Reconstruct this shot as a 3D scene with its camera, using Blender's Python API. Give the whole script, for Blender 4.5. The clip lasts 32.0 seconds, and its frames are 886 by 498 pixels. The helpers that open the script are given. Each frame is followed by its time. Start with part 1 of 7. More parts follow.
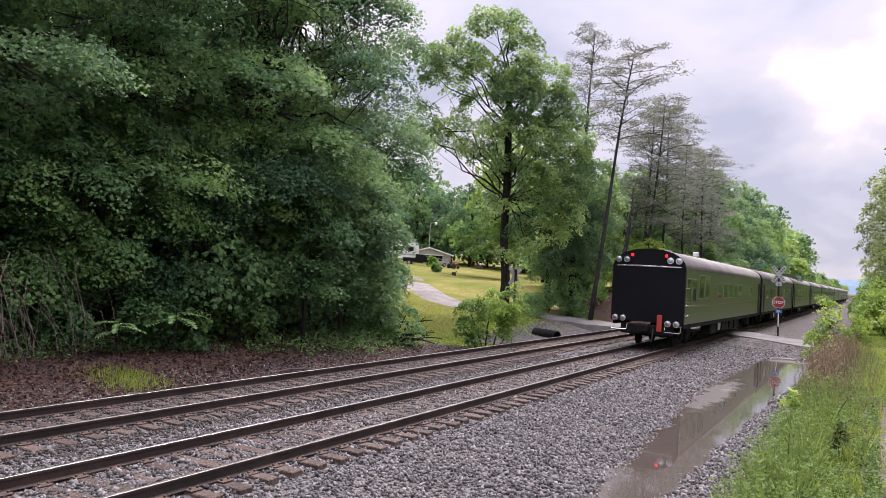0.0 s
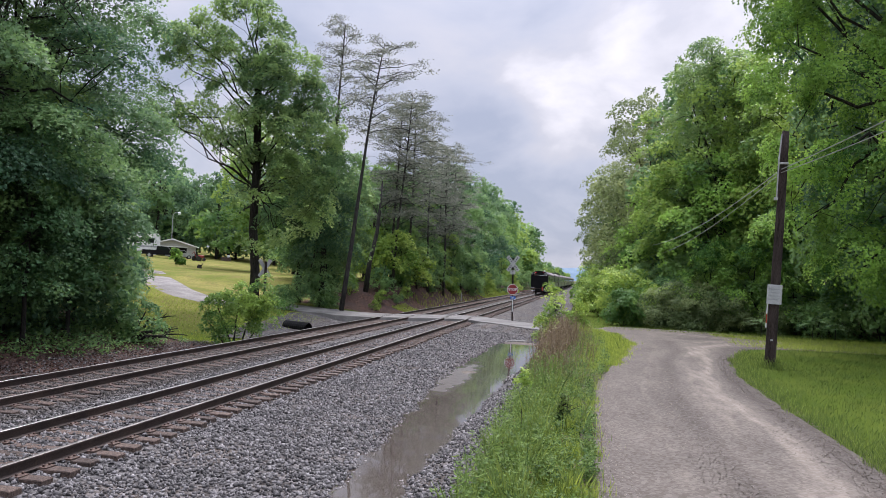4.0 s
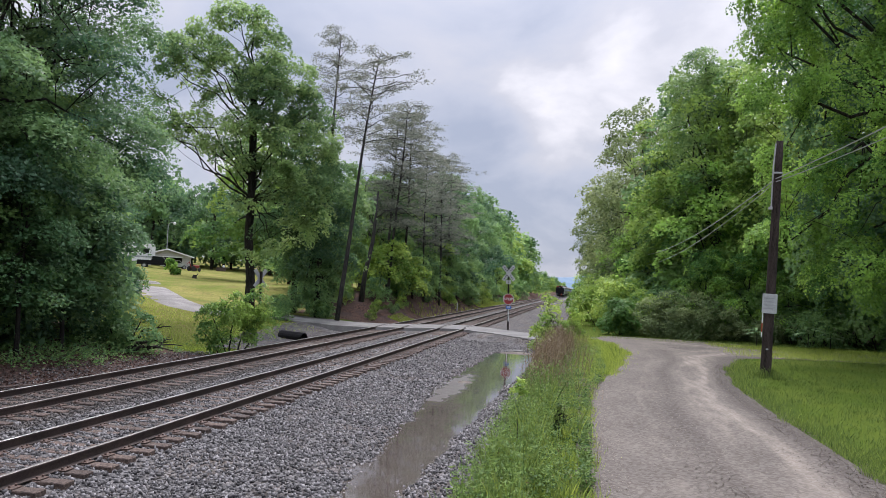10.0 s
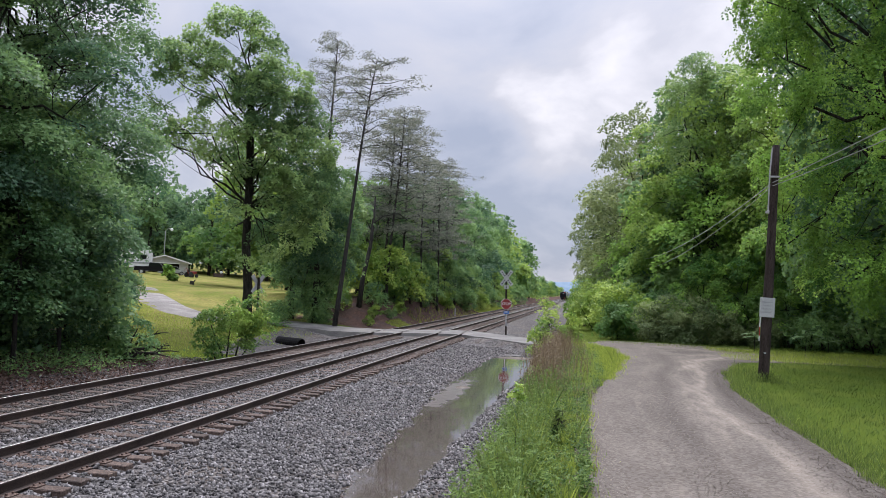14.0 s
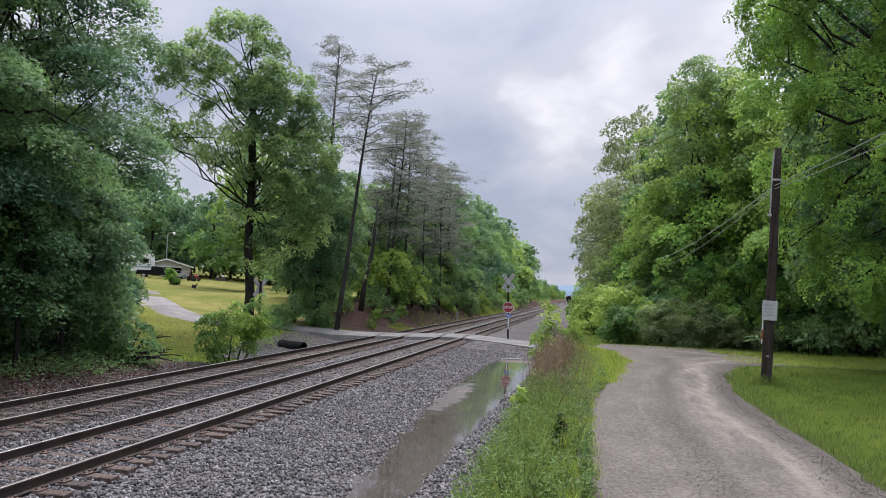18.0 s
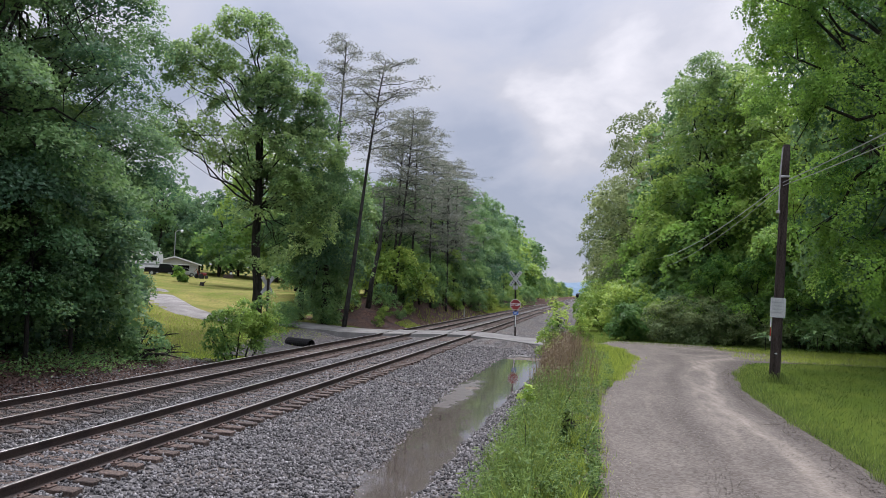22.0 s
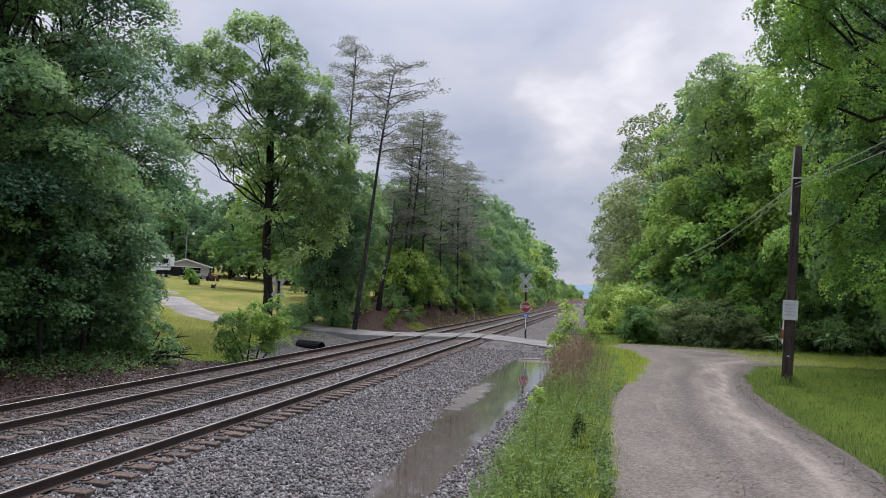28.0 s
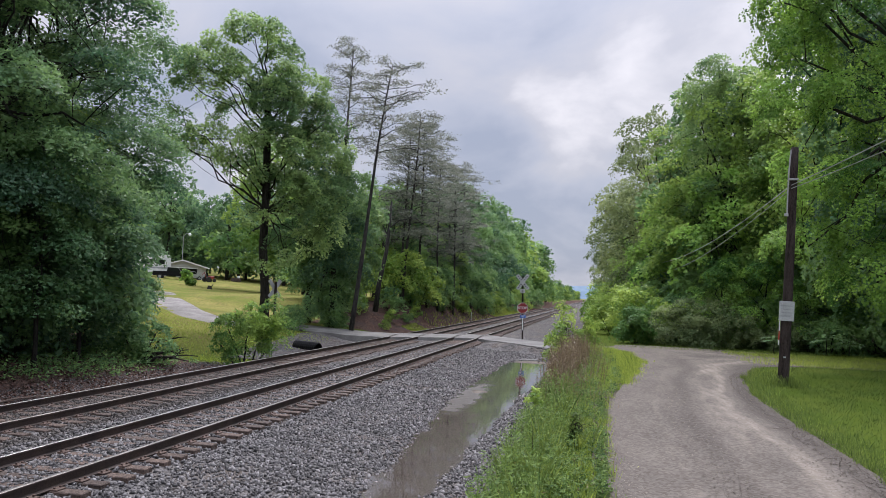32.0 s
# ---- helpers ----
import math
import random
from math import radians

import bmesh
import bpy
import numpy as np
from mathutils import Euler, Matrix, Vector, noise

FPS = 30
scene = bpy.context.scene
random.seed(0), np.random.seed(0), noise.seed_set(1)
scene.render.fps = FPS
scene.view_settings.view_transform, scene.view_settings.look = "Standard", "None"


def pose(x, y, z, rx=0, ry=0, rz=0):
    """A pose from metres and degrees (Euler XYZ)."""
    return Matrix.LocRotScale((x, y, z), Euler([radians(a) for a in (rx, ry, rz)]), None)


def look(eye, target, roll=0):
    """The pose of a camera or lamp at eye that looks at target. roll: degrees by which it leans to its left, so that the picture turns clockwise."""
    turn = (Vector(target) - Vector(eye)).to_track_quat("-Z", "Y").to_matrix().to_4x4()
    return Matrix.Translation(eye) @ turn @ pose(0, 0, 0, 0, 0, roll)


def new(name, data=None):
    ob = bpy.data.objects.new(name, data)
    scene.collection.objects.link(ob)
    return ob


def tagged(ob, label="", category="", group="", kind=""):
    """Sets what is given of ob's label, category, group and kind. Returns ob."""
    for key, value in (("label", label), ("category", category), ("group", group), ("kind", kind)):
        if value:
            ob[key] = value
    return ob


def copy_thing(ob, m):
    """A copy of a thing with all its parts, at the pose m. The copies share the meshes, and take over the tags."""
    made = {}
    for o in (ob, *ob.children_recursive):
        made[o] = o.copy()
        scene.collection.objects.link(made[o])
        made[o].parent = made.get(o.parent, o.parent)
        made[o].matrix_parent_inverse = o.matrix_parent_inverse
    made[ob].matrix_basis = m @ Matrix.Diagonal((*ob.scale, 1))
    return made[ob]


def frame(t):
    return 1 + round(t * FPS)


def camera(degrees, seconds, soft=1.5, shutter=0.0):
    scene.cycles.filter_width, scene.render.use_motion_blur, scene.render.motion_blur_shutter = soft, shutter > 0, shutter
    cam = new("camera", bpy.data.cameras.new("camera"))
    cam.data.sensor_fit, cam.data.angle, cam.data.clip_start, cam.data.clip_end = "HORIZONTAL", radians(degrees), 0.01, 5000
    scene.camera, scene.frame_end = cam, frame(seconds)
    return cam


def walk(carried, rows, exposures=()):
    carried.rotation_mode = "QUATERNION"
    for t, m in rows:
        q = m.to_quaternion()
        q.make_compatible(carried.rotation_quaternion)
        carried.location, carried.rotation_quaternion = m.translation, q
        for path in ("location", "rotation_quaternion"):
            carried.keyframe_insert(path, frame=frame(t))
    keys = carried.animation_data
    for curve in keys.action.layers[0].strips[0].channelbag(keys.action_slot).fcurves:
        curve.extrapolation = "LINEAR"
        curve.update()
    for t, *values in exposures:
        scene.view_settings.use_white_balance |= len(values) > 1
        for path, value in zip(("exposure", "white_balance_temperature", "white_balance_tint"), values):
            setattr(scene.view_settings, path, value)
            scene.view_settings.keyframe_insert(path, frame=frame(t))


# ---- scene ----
# x across the tracks, y along them, z = 0 at the rail heads
EYE = 2.78
cam = camera(60.0, 32.0, 0.1)
PATH = [
    (0.0, pose(0, 0, EYE, 91.58, -3.33, 29.03)),
    (0.5, pose(0, 0, EYE, 91.59, -3.17, 22.63)),
    (1.0, pose(0, 0, EYE, 91.72, -3.00, 17.72)),
    (1.5, pose(0, 0, EYE, 91.82, -2.87, 14.50)),
    (2.0, pose(0, 0, EYE, 91.82, -2.75, 12.68)),
    (2.5, pose(0, 0, EYE, 91.79, -2.71, 11.75)),
    (3.0, pose(0, 0, EYE, 91.81, -2.69, 11.25)),
    (3.5, pose(0, 0, EYE, 91.85, -2.66, 10.88)),
    (4.0, pose(0, 0, EYE, 91.91, -2.64, 10.59)),
    (4.5, pose(0, 0, EYE, 91.99, -2.64, 10.32)),
    (6.5, pose(0, 0, EYE, 92.54, -2.56, 9.58)),
    (7.0, pose(0, 0, EYE, 92.56, -2.58, 9.64)),
    (7.5, pose(0, 0, EYE, 92.60, -2.60, 9.74)),
    (8.0, pose(0, 0, EYE, 92.64, -2.60, 9.86)),
    (8.5, pose(0, 0, EYE, 92.66, -2.59, 9.94)),
    (9.0, pose(0, 0, EYE, 92.68, -2.57, 10.05)),
    (9.5, pose(0, 0, EYE, 92.67, -2.55, 10.19)),
    (10.0, pose(0, 0, EYE, 92.65, -2.54, 10.27)),
    (10.5, pose(0, 0, EYE, 92.65, -2.52, 10.29)),
    (11.0, pose(0, 0, EYE, 92.65, -2.49, 10.31)),
    (11.5, pose(0, 0, EYE, 92.66, -2.48, 10.34)),
    (12.0, pose(0, 0, EYE, 92.73, -2.47, 10.35)),
    (12.5, pose(0, 0, EYE, 92.83, -2.44, 10.31)),
    (13.0, pose(0, 0, EYE, 92.93, -2.39, 10.24)),
    (13.5, pose(0, 0, EYE, 93.00, -2.34, 10.16)),
    (14.0, pose(0, 0, EYE, 93.04, -2.31, 10.10)),
    (14.5, pose(0, 0, EYE, 93.01, -2.28, 10.07)),
    (16.5, pose(0, 0, EYE, 93.20, -2.25, 10.26)),
    (17.0, pose(0, 0, EYE, 93.26, -2.24, 10.22)),
    (17.5, pose(0, 0, EYE, 93.29, -2.24, 10.22)),
    (18.0, pose(0, 0, EYE, 93.29, -2.24, 10.25)),
    (18.5, pose(0, 0, EYE, 93.27, -2.22, 10.27)),
    (19.0, pose(0, 0, EYE, 93.23, -2.21, 10.28)),
    (19.5, pose(0, 0, EYE, 93.18, -2.20, 10.28)),
    (20.0, pose(0, 0, EYE, 93.14, -2.20, 10.30)),
    (20.5, pose(0, 0, EYE, 93.12, -2.21, 10.38)),
    (21.0, pose(0, 0, EYE, 93.10, -2.23, 10.51)),
    (21.5, pose(0, 0, EYE, 93.08, -2.23, 10.65)),
    (22.0, pose(0, 0, EYE, 93.07, -2.21, 10.78)),
    (22.5, pose(0, 0, EYE, 93.08, -2.19, 10.90)),
    (23.0, pose(0, 0, EYE, 93.13, -2.18, 11.03)),
    (23.5, pose(0, 0, EYE, 93.20, -2.18, 11.16)),
    (24.0, pose(0, 0, EYE, 93.24, -2.20, 11.29)),
    (24.5, pose(0, 0, EYE, 93.26, -2.22, 11.41)),
    (25.0, pose(0, 0, EYE, 93.26, -2.23, 11.50)),
    (25.5, pose(0, 0, EYE, 93.25, -2.21, 11.56)),
    (27.5, pose(0, 0, EYE, 93.22, -2.19, 11.61)),
    (28.0, pose(0, 0, EYE, 93.22, -2.19, 11.54)),
    (28.5, pose(0, 0, EYE, 93.23, -2.19, 11.49)),
    (29.0, pose(0, 0, EYE, 93.23, -2.19, 11.44)),
    (29.5, pose(0, 0, EYE, 93.24, -2.21, 11.41)),
    (30.0, pose(0, 0, EYE, 93.23, -2.21, 11.38)),
    (30.5, pose(0, 0, EYE, 93.19, -2.21, 11.36)),
    (31.0, pose(0, 0, EYE, 93.18, -2.18, 11.35)),
    (31.5, pose(0, 0, EYE, 93.23, -2.18, 11.33)),
    (32.0, pose(0, 0, EYE, 93.30, -2.20, 11.31)),
]
EXPOSURES = [(0.0, 0.46, 6630, 26), (1.0, 0.28, 6440, 26), (2.0, 0.22, 6340, 24), (4.0, 0.19, 6240, 19), (8.0, 0.16, 6240, 17), (13.0, 0.14, 6240, 17), (17.0, 0.12, 6240, 17), (20.0, 0.03, 6240, 17), (32.0, 0.01, 6240, 17)]
walk(cam, PATH, EXPOSURES)

# ---- light ----
SUN_AZ, SUN_EL = -4.0, 55.0        # degrees to the right of the tracks' far end, above the horizon
THIN = (0.030, 0.961, 0.274)           # where the cloud is thinnest
world = bpy.data.worlds.new("overcast_sky")
scene.world = world
world.use_nodes = True
wn, wl = world.node_tree.nodes, world.node_tree.links
wn.clear()


def wnode(kind, **sets):
    n = wn.new(kind)
    for k, v in sets.items():
        n.inputs[k].default_value = v
    return n


def wmath(op, a, b=None, clamp=False):
    n = wn.new("ShaderNodeMath")
    n.operation, n.use_clamp = op, clamp
    for i, v in enumerate((a, b)):
        if v is None:
            continue
        if isinstance(v, (int, float)):
            n.inputs[i].default_value = v
        else:
            wl.new(v, n.inputs[i])
    return n.outputs[0]


sky = wn.new("ShaderNodeTexSky")
sky.sky_type, sky.sun_disc = "NISHITA", False
sky.sun_elevation, sky.sun_rotation = radians(SUN_EL), radians(SUN_AZ)
way = wn.new("ShaderNodeTexCoord").outputs["Generated"]
sep = wn.new("ShaderNodeSeparateXYZ")
wl.new(way, sep.inputs[0])
# the cloud deck: a flat layer overhead
up = wmath("ADD", wmath("MAXIMUM", sep.outputs[2], 0.0), 0.34)
comb = wn.new("ShaderNodeCombineXYZ")
wl.new(wmath("DIVIDE", sep.outputs[0], up), comb.inputs[0])
wl.new(wmath("DIVIDE", sep.outputs[1], up), comb.inputs[1])
comb.inputs[2].default_value = 9.3
cloud = wnode("ShaderNodeTexNoise", Scale=2.1, Detail=9.0, Roughness=0.5, Distortion=0.35)
wl.new(comb.outputs[0], cloud.inputs["Vector"])
# light through the deck spreads round the sun's place
ahead = wn.new("ShaderNodeVectorMath")
ahead.operation = "DOT_PRODUCT"
wl.new(way, ahead.inputs[0])
ahead.inputs[1].default_value = THIN
spread = wmath("POWER", wmath("MAXIMUM", ahead.outputs["Value"], 0.0), 900.0)
thick = wmath("ADD", cloud.outputs["Fac"], wmath("MULTIPLY", spread, 0.13))
ramp = wn.new("ShaderNodeValToRGB")
wl.new(thick, ramp.inputs[0])
ramp.color_ramp.elements[0].position, ramp.color_ramp.elements[0].color = 0.37, (0.455, 0.51, 0.61, 1)
ramp.color_ramp.elements[1].position, ramp.color_ramp.elements[1].color = 0.74, (1.05, 1.04, 1.03, 1)
mid = ramp.color_ramp.elements.new(0.50)
mid.color = (0.60, 0.64, 0.715, 1)
mid = ramp.color_ramp.elements.new(0.60)
mid.color = (0.70, 0.715, 0.75, 1)
clouds = wnode("ShaderNodeBackground", Strength=1.0)
wl.new(ramp.outputs[0], clouds.inputs["Color"])
# an overcast sky is about three times as bright overhead as at the horizon
high = wmath("MAXIMUM", sep.outputs[2], 0.0)
wl.new(wmath("ADD", wmath("MULTIPLY", wmath("MULTIPLY", wmath("MULTIPLY", high, high), high), 4.8), 0.86), clouds.inputs["Strength"])
clear = wnode("ShaderNodeBackground", Strength=0.08)
wl.new(sky.outputs[0], clear.inputs["Color"])
both = wnode("ShaderNodeMixShader", Fac=0.88)
wl.new(clear.outputs[0], both.inputs[1])
wl.new(clouds.outputs[0], both.inputs[2])
wl.new(both.outputs[0], wn.new("ShaderNodeOutputWorld").inputs[0])

lamp = bpy.data.lights.new("sun", "SUN")
lamp.energy, lamp.angle, lamp.color = 3.2, radians(18), (1.0, 0.975, 0.93)
sun = new("sun", lamp)
sun.matrix_world = look((math.sin(radians(SUN_AZ)) * 50, math.cos(radians(SUN_AZ)) * 50, 50 * math.tan(radians(SUN_EL))), (0, 0, 0))


# ---- materials ----
def material(name):
    m = bpy.data.materials.new(name)
    m.use_nodes = True
    return m, m.node_tree.nodes, m.node_tree.links, m.node_tree.nodes["Principled BSDF"]


def rgb(c):
    return (c[0], c[1], c[2], 1)


def surface(name, dark, light, scale=3.0, fine=40.0, rough=0.7, metal=0.0, bump=0.3, stretch=(1, 1, 1), spec=0.5, vary=0.0, contrast=0.22):
    """Two scales of noise mix two colours; the fine one also gives relief. vary: change from object to object."""
    m, n, l, p = material(name)
    tc = n.new("ShaderNodeTexCoord")
    mp = n.new("ShaderNodeMapping")
    mp.inputs["Scale"].default_value = stretch
    l.new(tc.outputs["Object"], mp.inputs[0])
    a, b = n.new("ShaderNodeTexNoise"), n.new("ShaderNodeTexNoise")
    a.inputs["Scale"].default_value, b.inputs["Scale"].default_value = scale, fine
    a.inputs["Detail"].default_value, b.inputs["Detail"].default_value = 4, 5
    l.new(mp.outputs[0], a.inputs["Vector"])
    l.new(mp.outputs[0], b.inputs["Vector"])
    add = n.new("ShaderNodeMath")
    add.operation = "ADD"
    l.new(a.outputs["Fac"], add.inputs[0])
    l.new(b.outputs["Fac"], add.inputs[1])
    half = n.new("ShaderNodeMapRange")
    half.inputs["From Min"].default_value, half.inputs["From Max"].default_value = 1.0 - contrast, 1.0 + contrast
    l.new(add.outputs[0], half.inputs["Value"])
    mix = n.new("ShaderNodeMix")
    mix.data_type = "RGBA"
    mix.inputs["A"].default_value, mix.inputs["B"].default_value = rgb(dark), rgb(light)
    l.new(half.outputs[0], mix.inputs["Factor"])
    out = mix.outputs["Result"]
    if vary:
        info, hsv, mr = n.new("ShaderNodeObjectInfo"), n.new("ShaderNodeHueSaturation"), n.new("ShaderNodeMapRange")
        mr.inputs["To Min"].default_value, mr.inputs["To Max"].default_value = 1 - vary, 1 + vary
        l.new(info.outputs["Random"], mr.inputs["Value"])
        l.new(mr.outputs[0], hsv.inputs["Value"])
        l.new(out, hsv.inputs["Color"])
        out = hsv.outputs[0]
    l.new(out, p.inputs["Base Color"])
    p.inputs["Roughness"].default_value, p.inputs["Metallic"].default_value = rough, metal
    p.inputs["Specular IOR Level"].default_value = spec
    if bump:
        bp = n.new("ShaderNodeBump")
        bp.inputs["Strength"].default_value, bp.inputs["Distance"].default_value = bump, 0.02
        l.new(b.outputs["Fac"], bp.inputs["Height"])
        l.new(bp.outputs[0], p.inputs["Normal"])
    return m


def leaf_material(name, dark, light, through_light=0.46, gloss=0.16):
    """Leaves: colour runs from dark to light by each leaf's own random tint."""
    m, n, l, p = material(name)
    at = n.new("ShaderNodeAttribute")
    at.attribute_name = "tint"
    mix = n.new("ShaderNodeMix")
    mix.data_type = "RGBA"
    mix.inputs["A"].default_value, mix.inputs["B"].default_value = rgb(dark), rgb(light)
    l.new(at.outputs["Fac"], mix.inputs["Factor"])
    p.inputs["Roughness"].default_value, p.inputs["Specular IOR Level"].default_value = 0.5, gloss
    l.new(mix.outputs["Result"], p.inputs["Base Color"])
    tr = n.new("ShaderNodeBsdfTranslucent")
    hsv = n.new("ShaderNodeHueSaturation")
    hsv.inputs["Hue"].default_value, hsv.inputs["Value"].default_value = 0.482, 1.55
    l.new(mix.outputs["Result"], hsv.inputs["Color"])
    l.new(hsv.outputs[0], tr.inputs["Color"])
    ms = n.new("ShaderNodeMixShader")
    ms.inputs[0].default_value = through_light
    l.new(p.outputs[0], ms.inputs[1])
    l.new(tr.outputs[0], ms.inputs[2])
    l.new(ms.outputs[0], n["Material Output"].inputs["Surface"])
    return m


def stone_material(name, dark, light, cells=21.0, bump=0.8, dirt=(0.16, 0.12, 0.09), dirt_amount=0.35):
    """Loose crushed stone: a colour for each cell, dark gaps, brown dust in patches."""
    m, n, l, p = material(name)
    tc = n.new("ShaderNodeTexCoord")
    v = n.new("ShaderNodeTexVoronoi")
    v.inputs["Scale"].default_value = cells
    l.new(tc.outputs["Object"], v.inputs["Vector"])
    bw = n.new("ShaderNodeRGBToBW")
    l.new(v.outputs["Color"], bw.inputs[0])
    mr = n.new("ShaderNodeMapRange")
    mr.inputs["From Min"].default_value, mr.inputs["From Max"].default_value = 0.15, 0.85
    l.new(bw.outputs[0], mr.inputs["Value"])
    mix = n.new("ShaderNodeMix")
    mix.data_type = "RGBA"
    mix.inputs["A"].default_value, mix.inputs["B"].default_value = rgb(dark), rgb(light)
    l.new(mr.outputs[0], mix.inputs["Factor"])
    lump = n.new("ShaderNodeTexVoronoi")
    lump.inputs["Scale"].default_value = 4.3
    l.new(tc.outputs["Object"], lump.inputs["Vector"])
    lw = n.new("ShaderNodeRGBToBW")
    l.new(lump.outputs["Color"], lw.inputs[0])
    lm = n.new("ShaderNodeMix")
    lm.data_type = "RGBA"
    lm.blend_type = "MULTIPLY"
    lm.inputs["Factor"].default_value = 0.55
    l.new(mix.outputs["Result"], lm.inputs["A"])
    l.new(lw.outputs[0], lm.inputs["B"])
    mix = lm
    big = n.new("ShaderNodeTexNoise")
    big.inputs["Scale"].default_value, big.inputs["Detail"].default_value = 0.7, 6
    l.new(tc.outputs["Object"], big.inputs["Vector"])
    br = n.new("ShaderNodeMapRange")
    br.inputs["From Min"].default_value, br.inputs["From Max"].default_value = 0.42, 0.72
    br.inputs["To Max"].default_value = dirt_amount
    l.new(big.outputs["Fac"], br.inputs["Value"])
    mix2 = n.new("ShaderNodeMix")
    mix2.data_type = "RGBA"
    mix2.inputs["B"].default_value = rgb(dirt)
    l.new(br.outputs[0], mix2.inputs["Factor"])
    l.new(mix.outputs["Result"], mix2.inputs["A"])
    l.new(mix2.outputs["Result"], p.inputs["Base Color"])
    p.inputs["Roughness"].default_value = 0.9
    p.inputs["Specular IOR Level"].default_value = 0.12
    bp = n.new("ShaderNodeBump")
    bp.inputs["Strength"].default_value, bp.inputs["Distance"].default_value = bump, 0.03
    bp.invert = True
    l.new(v.outputs["Distance"], bp.inputs["Height"])
    l.new(bp.outputs[0], p.inputs["Normal"])
    return m


def island_stone(name, dark, light):
    m, n, l, p = material(name)
    g = n.new("ShaderNodeAttribute")
    g.attribute_name = "tint"
    mix = n.new("ShaderNodeMix")
    mix.data_type = "RGBA"
    mix.inputs["A"].default_value, mix.inputs["B"].default_value = rgb(dark), rgb(light)
    l.new(g.outputs["Fac"], mix.inputs["Factor"])
    l.new(mix.outputs["Result"], p.inputs["Base Color"])
    p.inputs["Roughness"].default_value = 0.7
    p.inputs["Specular IOR Level"].default_value = 0.3
    return m


def plain(name, c, rough=0.5, metal=0.0, glow=0.0, spec=0.5):
    m, n, l, p = material(name)
    p.inputs["Base Color"].default_value = rgb(c)
    p.inputs["Roughness"].default_value, p.inputs["Metallic"].default_value = rough, metal
    p.inputs["Specular IOR Level"].default_value = spec
    if glow:
        p.inputs["Emission Color"].default_value, p.inputs["Emission Strength"].default_value = rgb(c), glow
    return m


def ground_material():
    """Grass and leaf litter, told apart by the sheet's own map of what grows where."""
    m, n, l, p = material("grass_and_litter")
    tc, at = n.new("ShaderNodeTexCoord"), n.new("ShaderNodeAttribute")
    at.attribute_name = "litter"

    def noise_at(scale, detail=5):
        t = n.new("ShaderNodeTexNoise")
        t.inputs["Scale"].default_value, t.inputs["Detail"].default_value = scale, detail
        l.new(tc.outputs["Object"], t.inputs["Vector"])
        return t.outputs["Fac"]

    def mixed(fac, a, b):
        x = n.new("ShaderNodeMix")
        x.data_type = "RGBA"
        for key, val in (("A", a), ("B", b)):
            if isinstance(val, tuple):
                x.inputs[key].default_value = rgb(val)
            else:
                l.new(val, x.inputs[key])
        l.new(fac, x.inputs["Factor"])
        return x.outputs["Result"]

    def steep(fac, lo, hi):
        x = n.new("ShaderNodeMapRange")
        x.inputs["From Min"].default_value, x.inputs["From Max"].default_value = lo, hi
        l.new(fac, x.inputs["Value"])
        return x.outputs[0]

    grass = mixed(steep(noise_at(0.35), 0.35, 0.68), (0.046, 0.078, 0.008), (0.105, 0.122, 0.02))
    grass = mixed(steep(noise_at(14), 0.35, 0.7), grass, (0.06, 0.095, 0.010))
    dry = n.new("ShaderNodeAttribute")
    dry.attribute_name = "field"
    field = mixed(steep(noise_at(0.25), 0.35, 0.65), (0.12, 0.145, 0.028), (0.25, 0.215, 0.07))
    field = mixed(steep(noise_at(0.9), 0.45, 0.75), field, (0.17, 0.135, 0.055))
    field = mixed(steep(noise_at(5), 0.45, 0.8), field, (0.09, 0.12, 0.02))
    grass = mixed(dry.outputs["Fac"], grass, field)
    v = n.new("ShaderNodeTexVoronoi")
    v.inputs["Scale"].default_value = 11
    l.new(tc.outputs["Object"], v.inputs["Vector"])
    bw = n.new("ShaderNodeRGBToBW")
    l.new(v.outputs["Color"], bw.inputs[0])
    litter = mixed(steep(bw.outputs[0], 0.2, 0.8), (0.034, 0.022, 0.017), (0.14, 0.083, 0.062))
    litter = mixed(steep(noise_at(0.8), 0.4, 0.7), litter, (0.075, 0.055, 0.05))
    edge = n.new("ShaderNodeMath")
    edge.operation = "ADD"
    l.new(at.outputs["Fac"], edge.inputs[0])
    sub = n.new("ShaderNodeMapRange")
    sub.inputs["To Min"].default_value, sub.inputs["To Max"].default_value = -0.5, 0.5
    l.new(noise_at(1.2), sub.inputs["Value"])
    l.new(sub.outputs[0], edge.inputs[1])
    l.new(mixed(steep(edge.outputs[0], 0.42, 0.58), grass, litter), p.inputs["Base Color"])
    p.inputs["Roughness"].default_value = 0.9
    p.inputs["Specular IOR Level"].default_value = 0.03
    bp = n.new("ShaderNodeBump")
    bp.inputs["Strength"].default_value, bp.inputs["Distance"].default_value = 0.7, 0.05
    l.new(noise_at(22), bp.inputs["Height"])
    l.new(bp.outputs[0], p.inputs["Normal"])
    return m


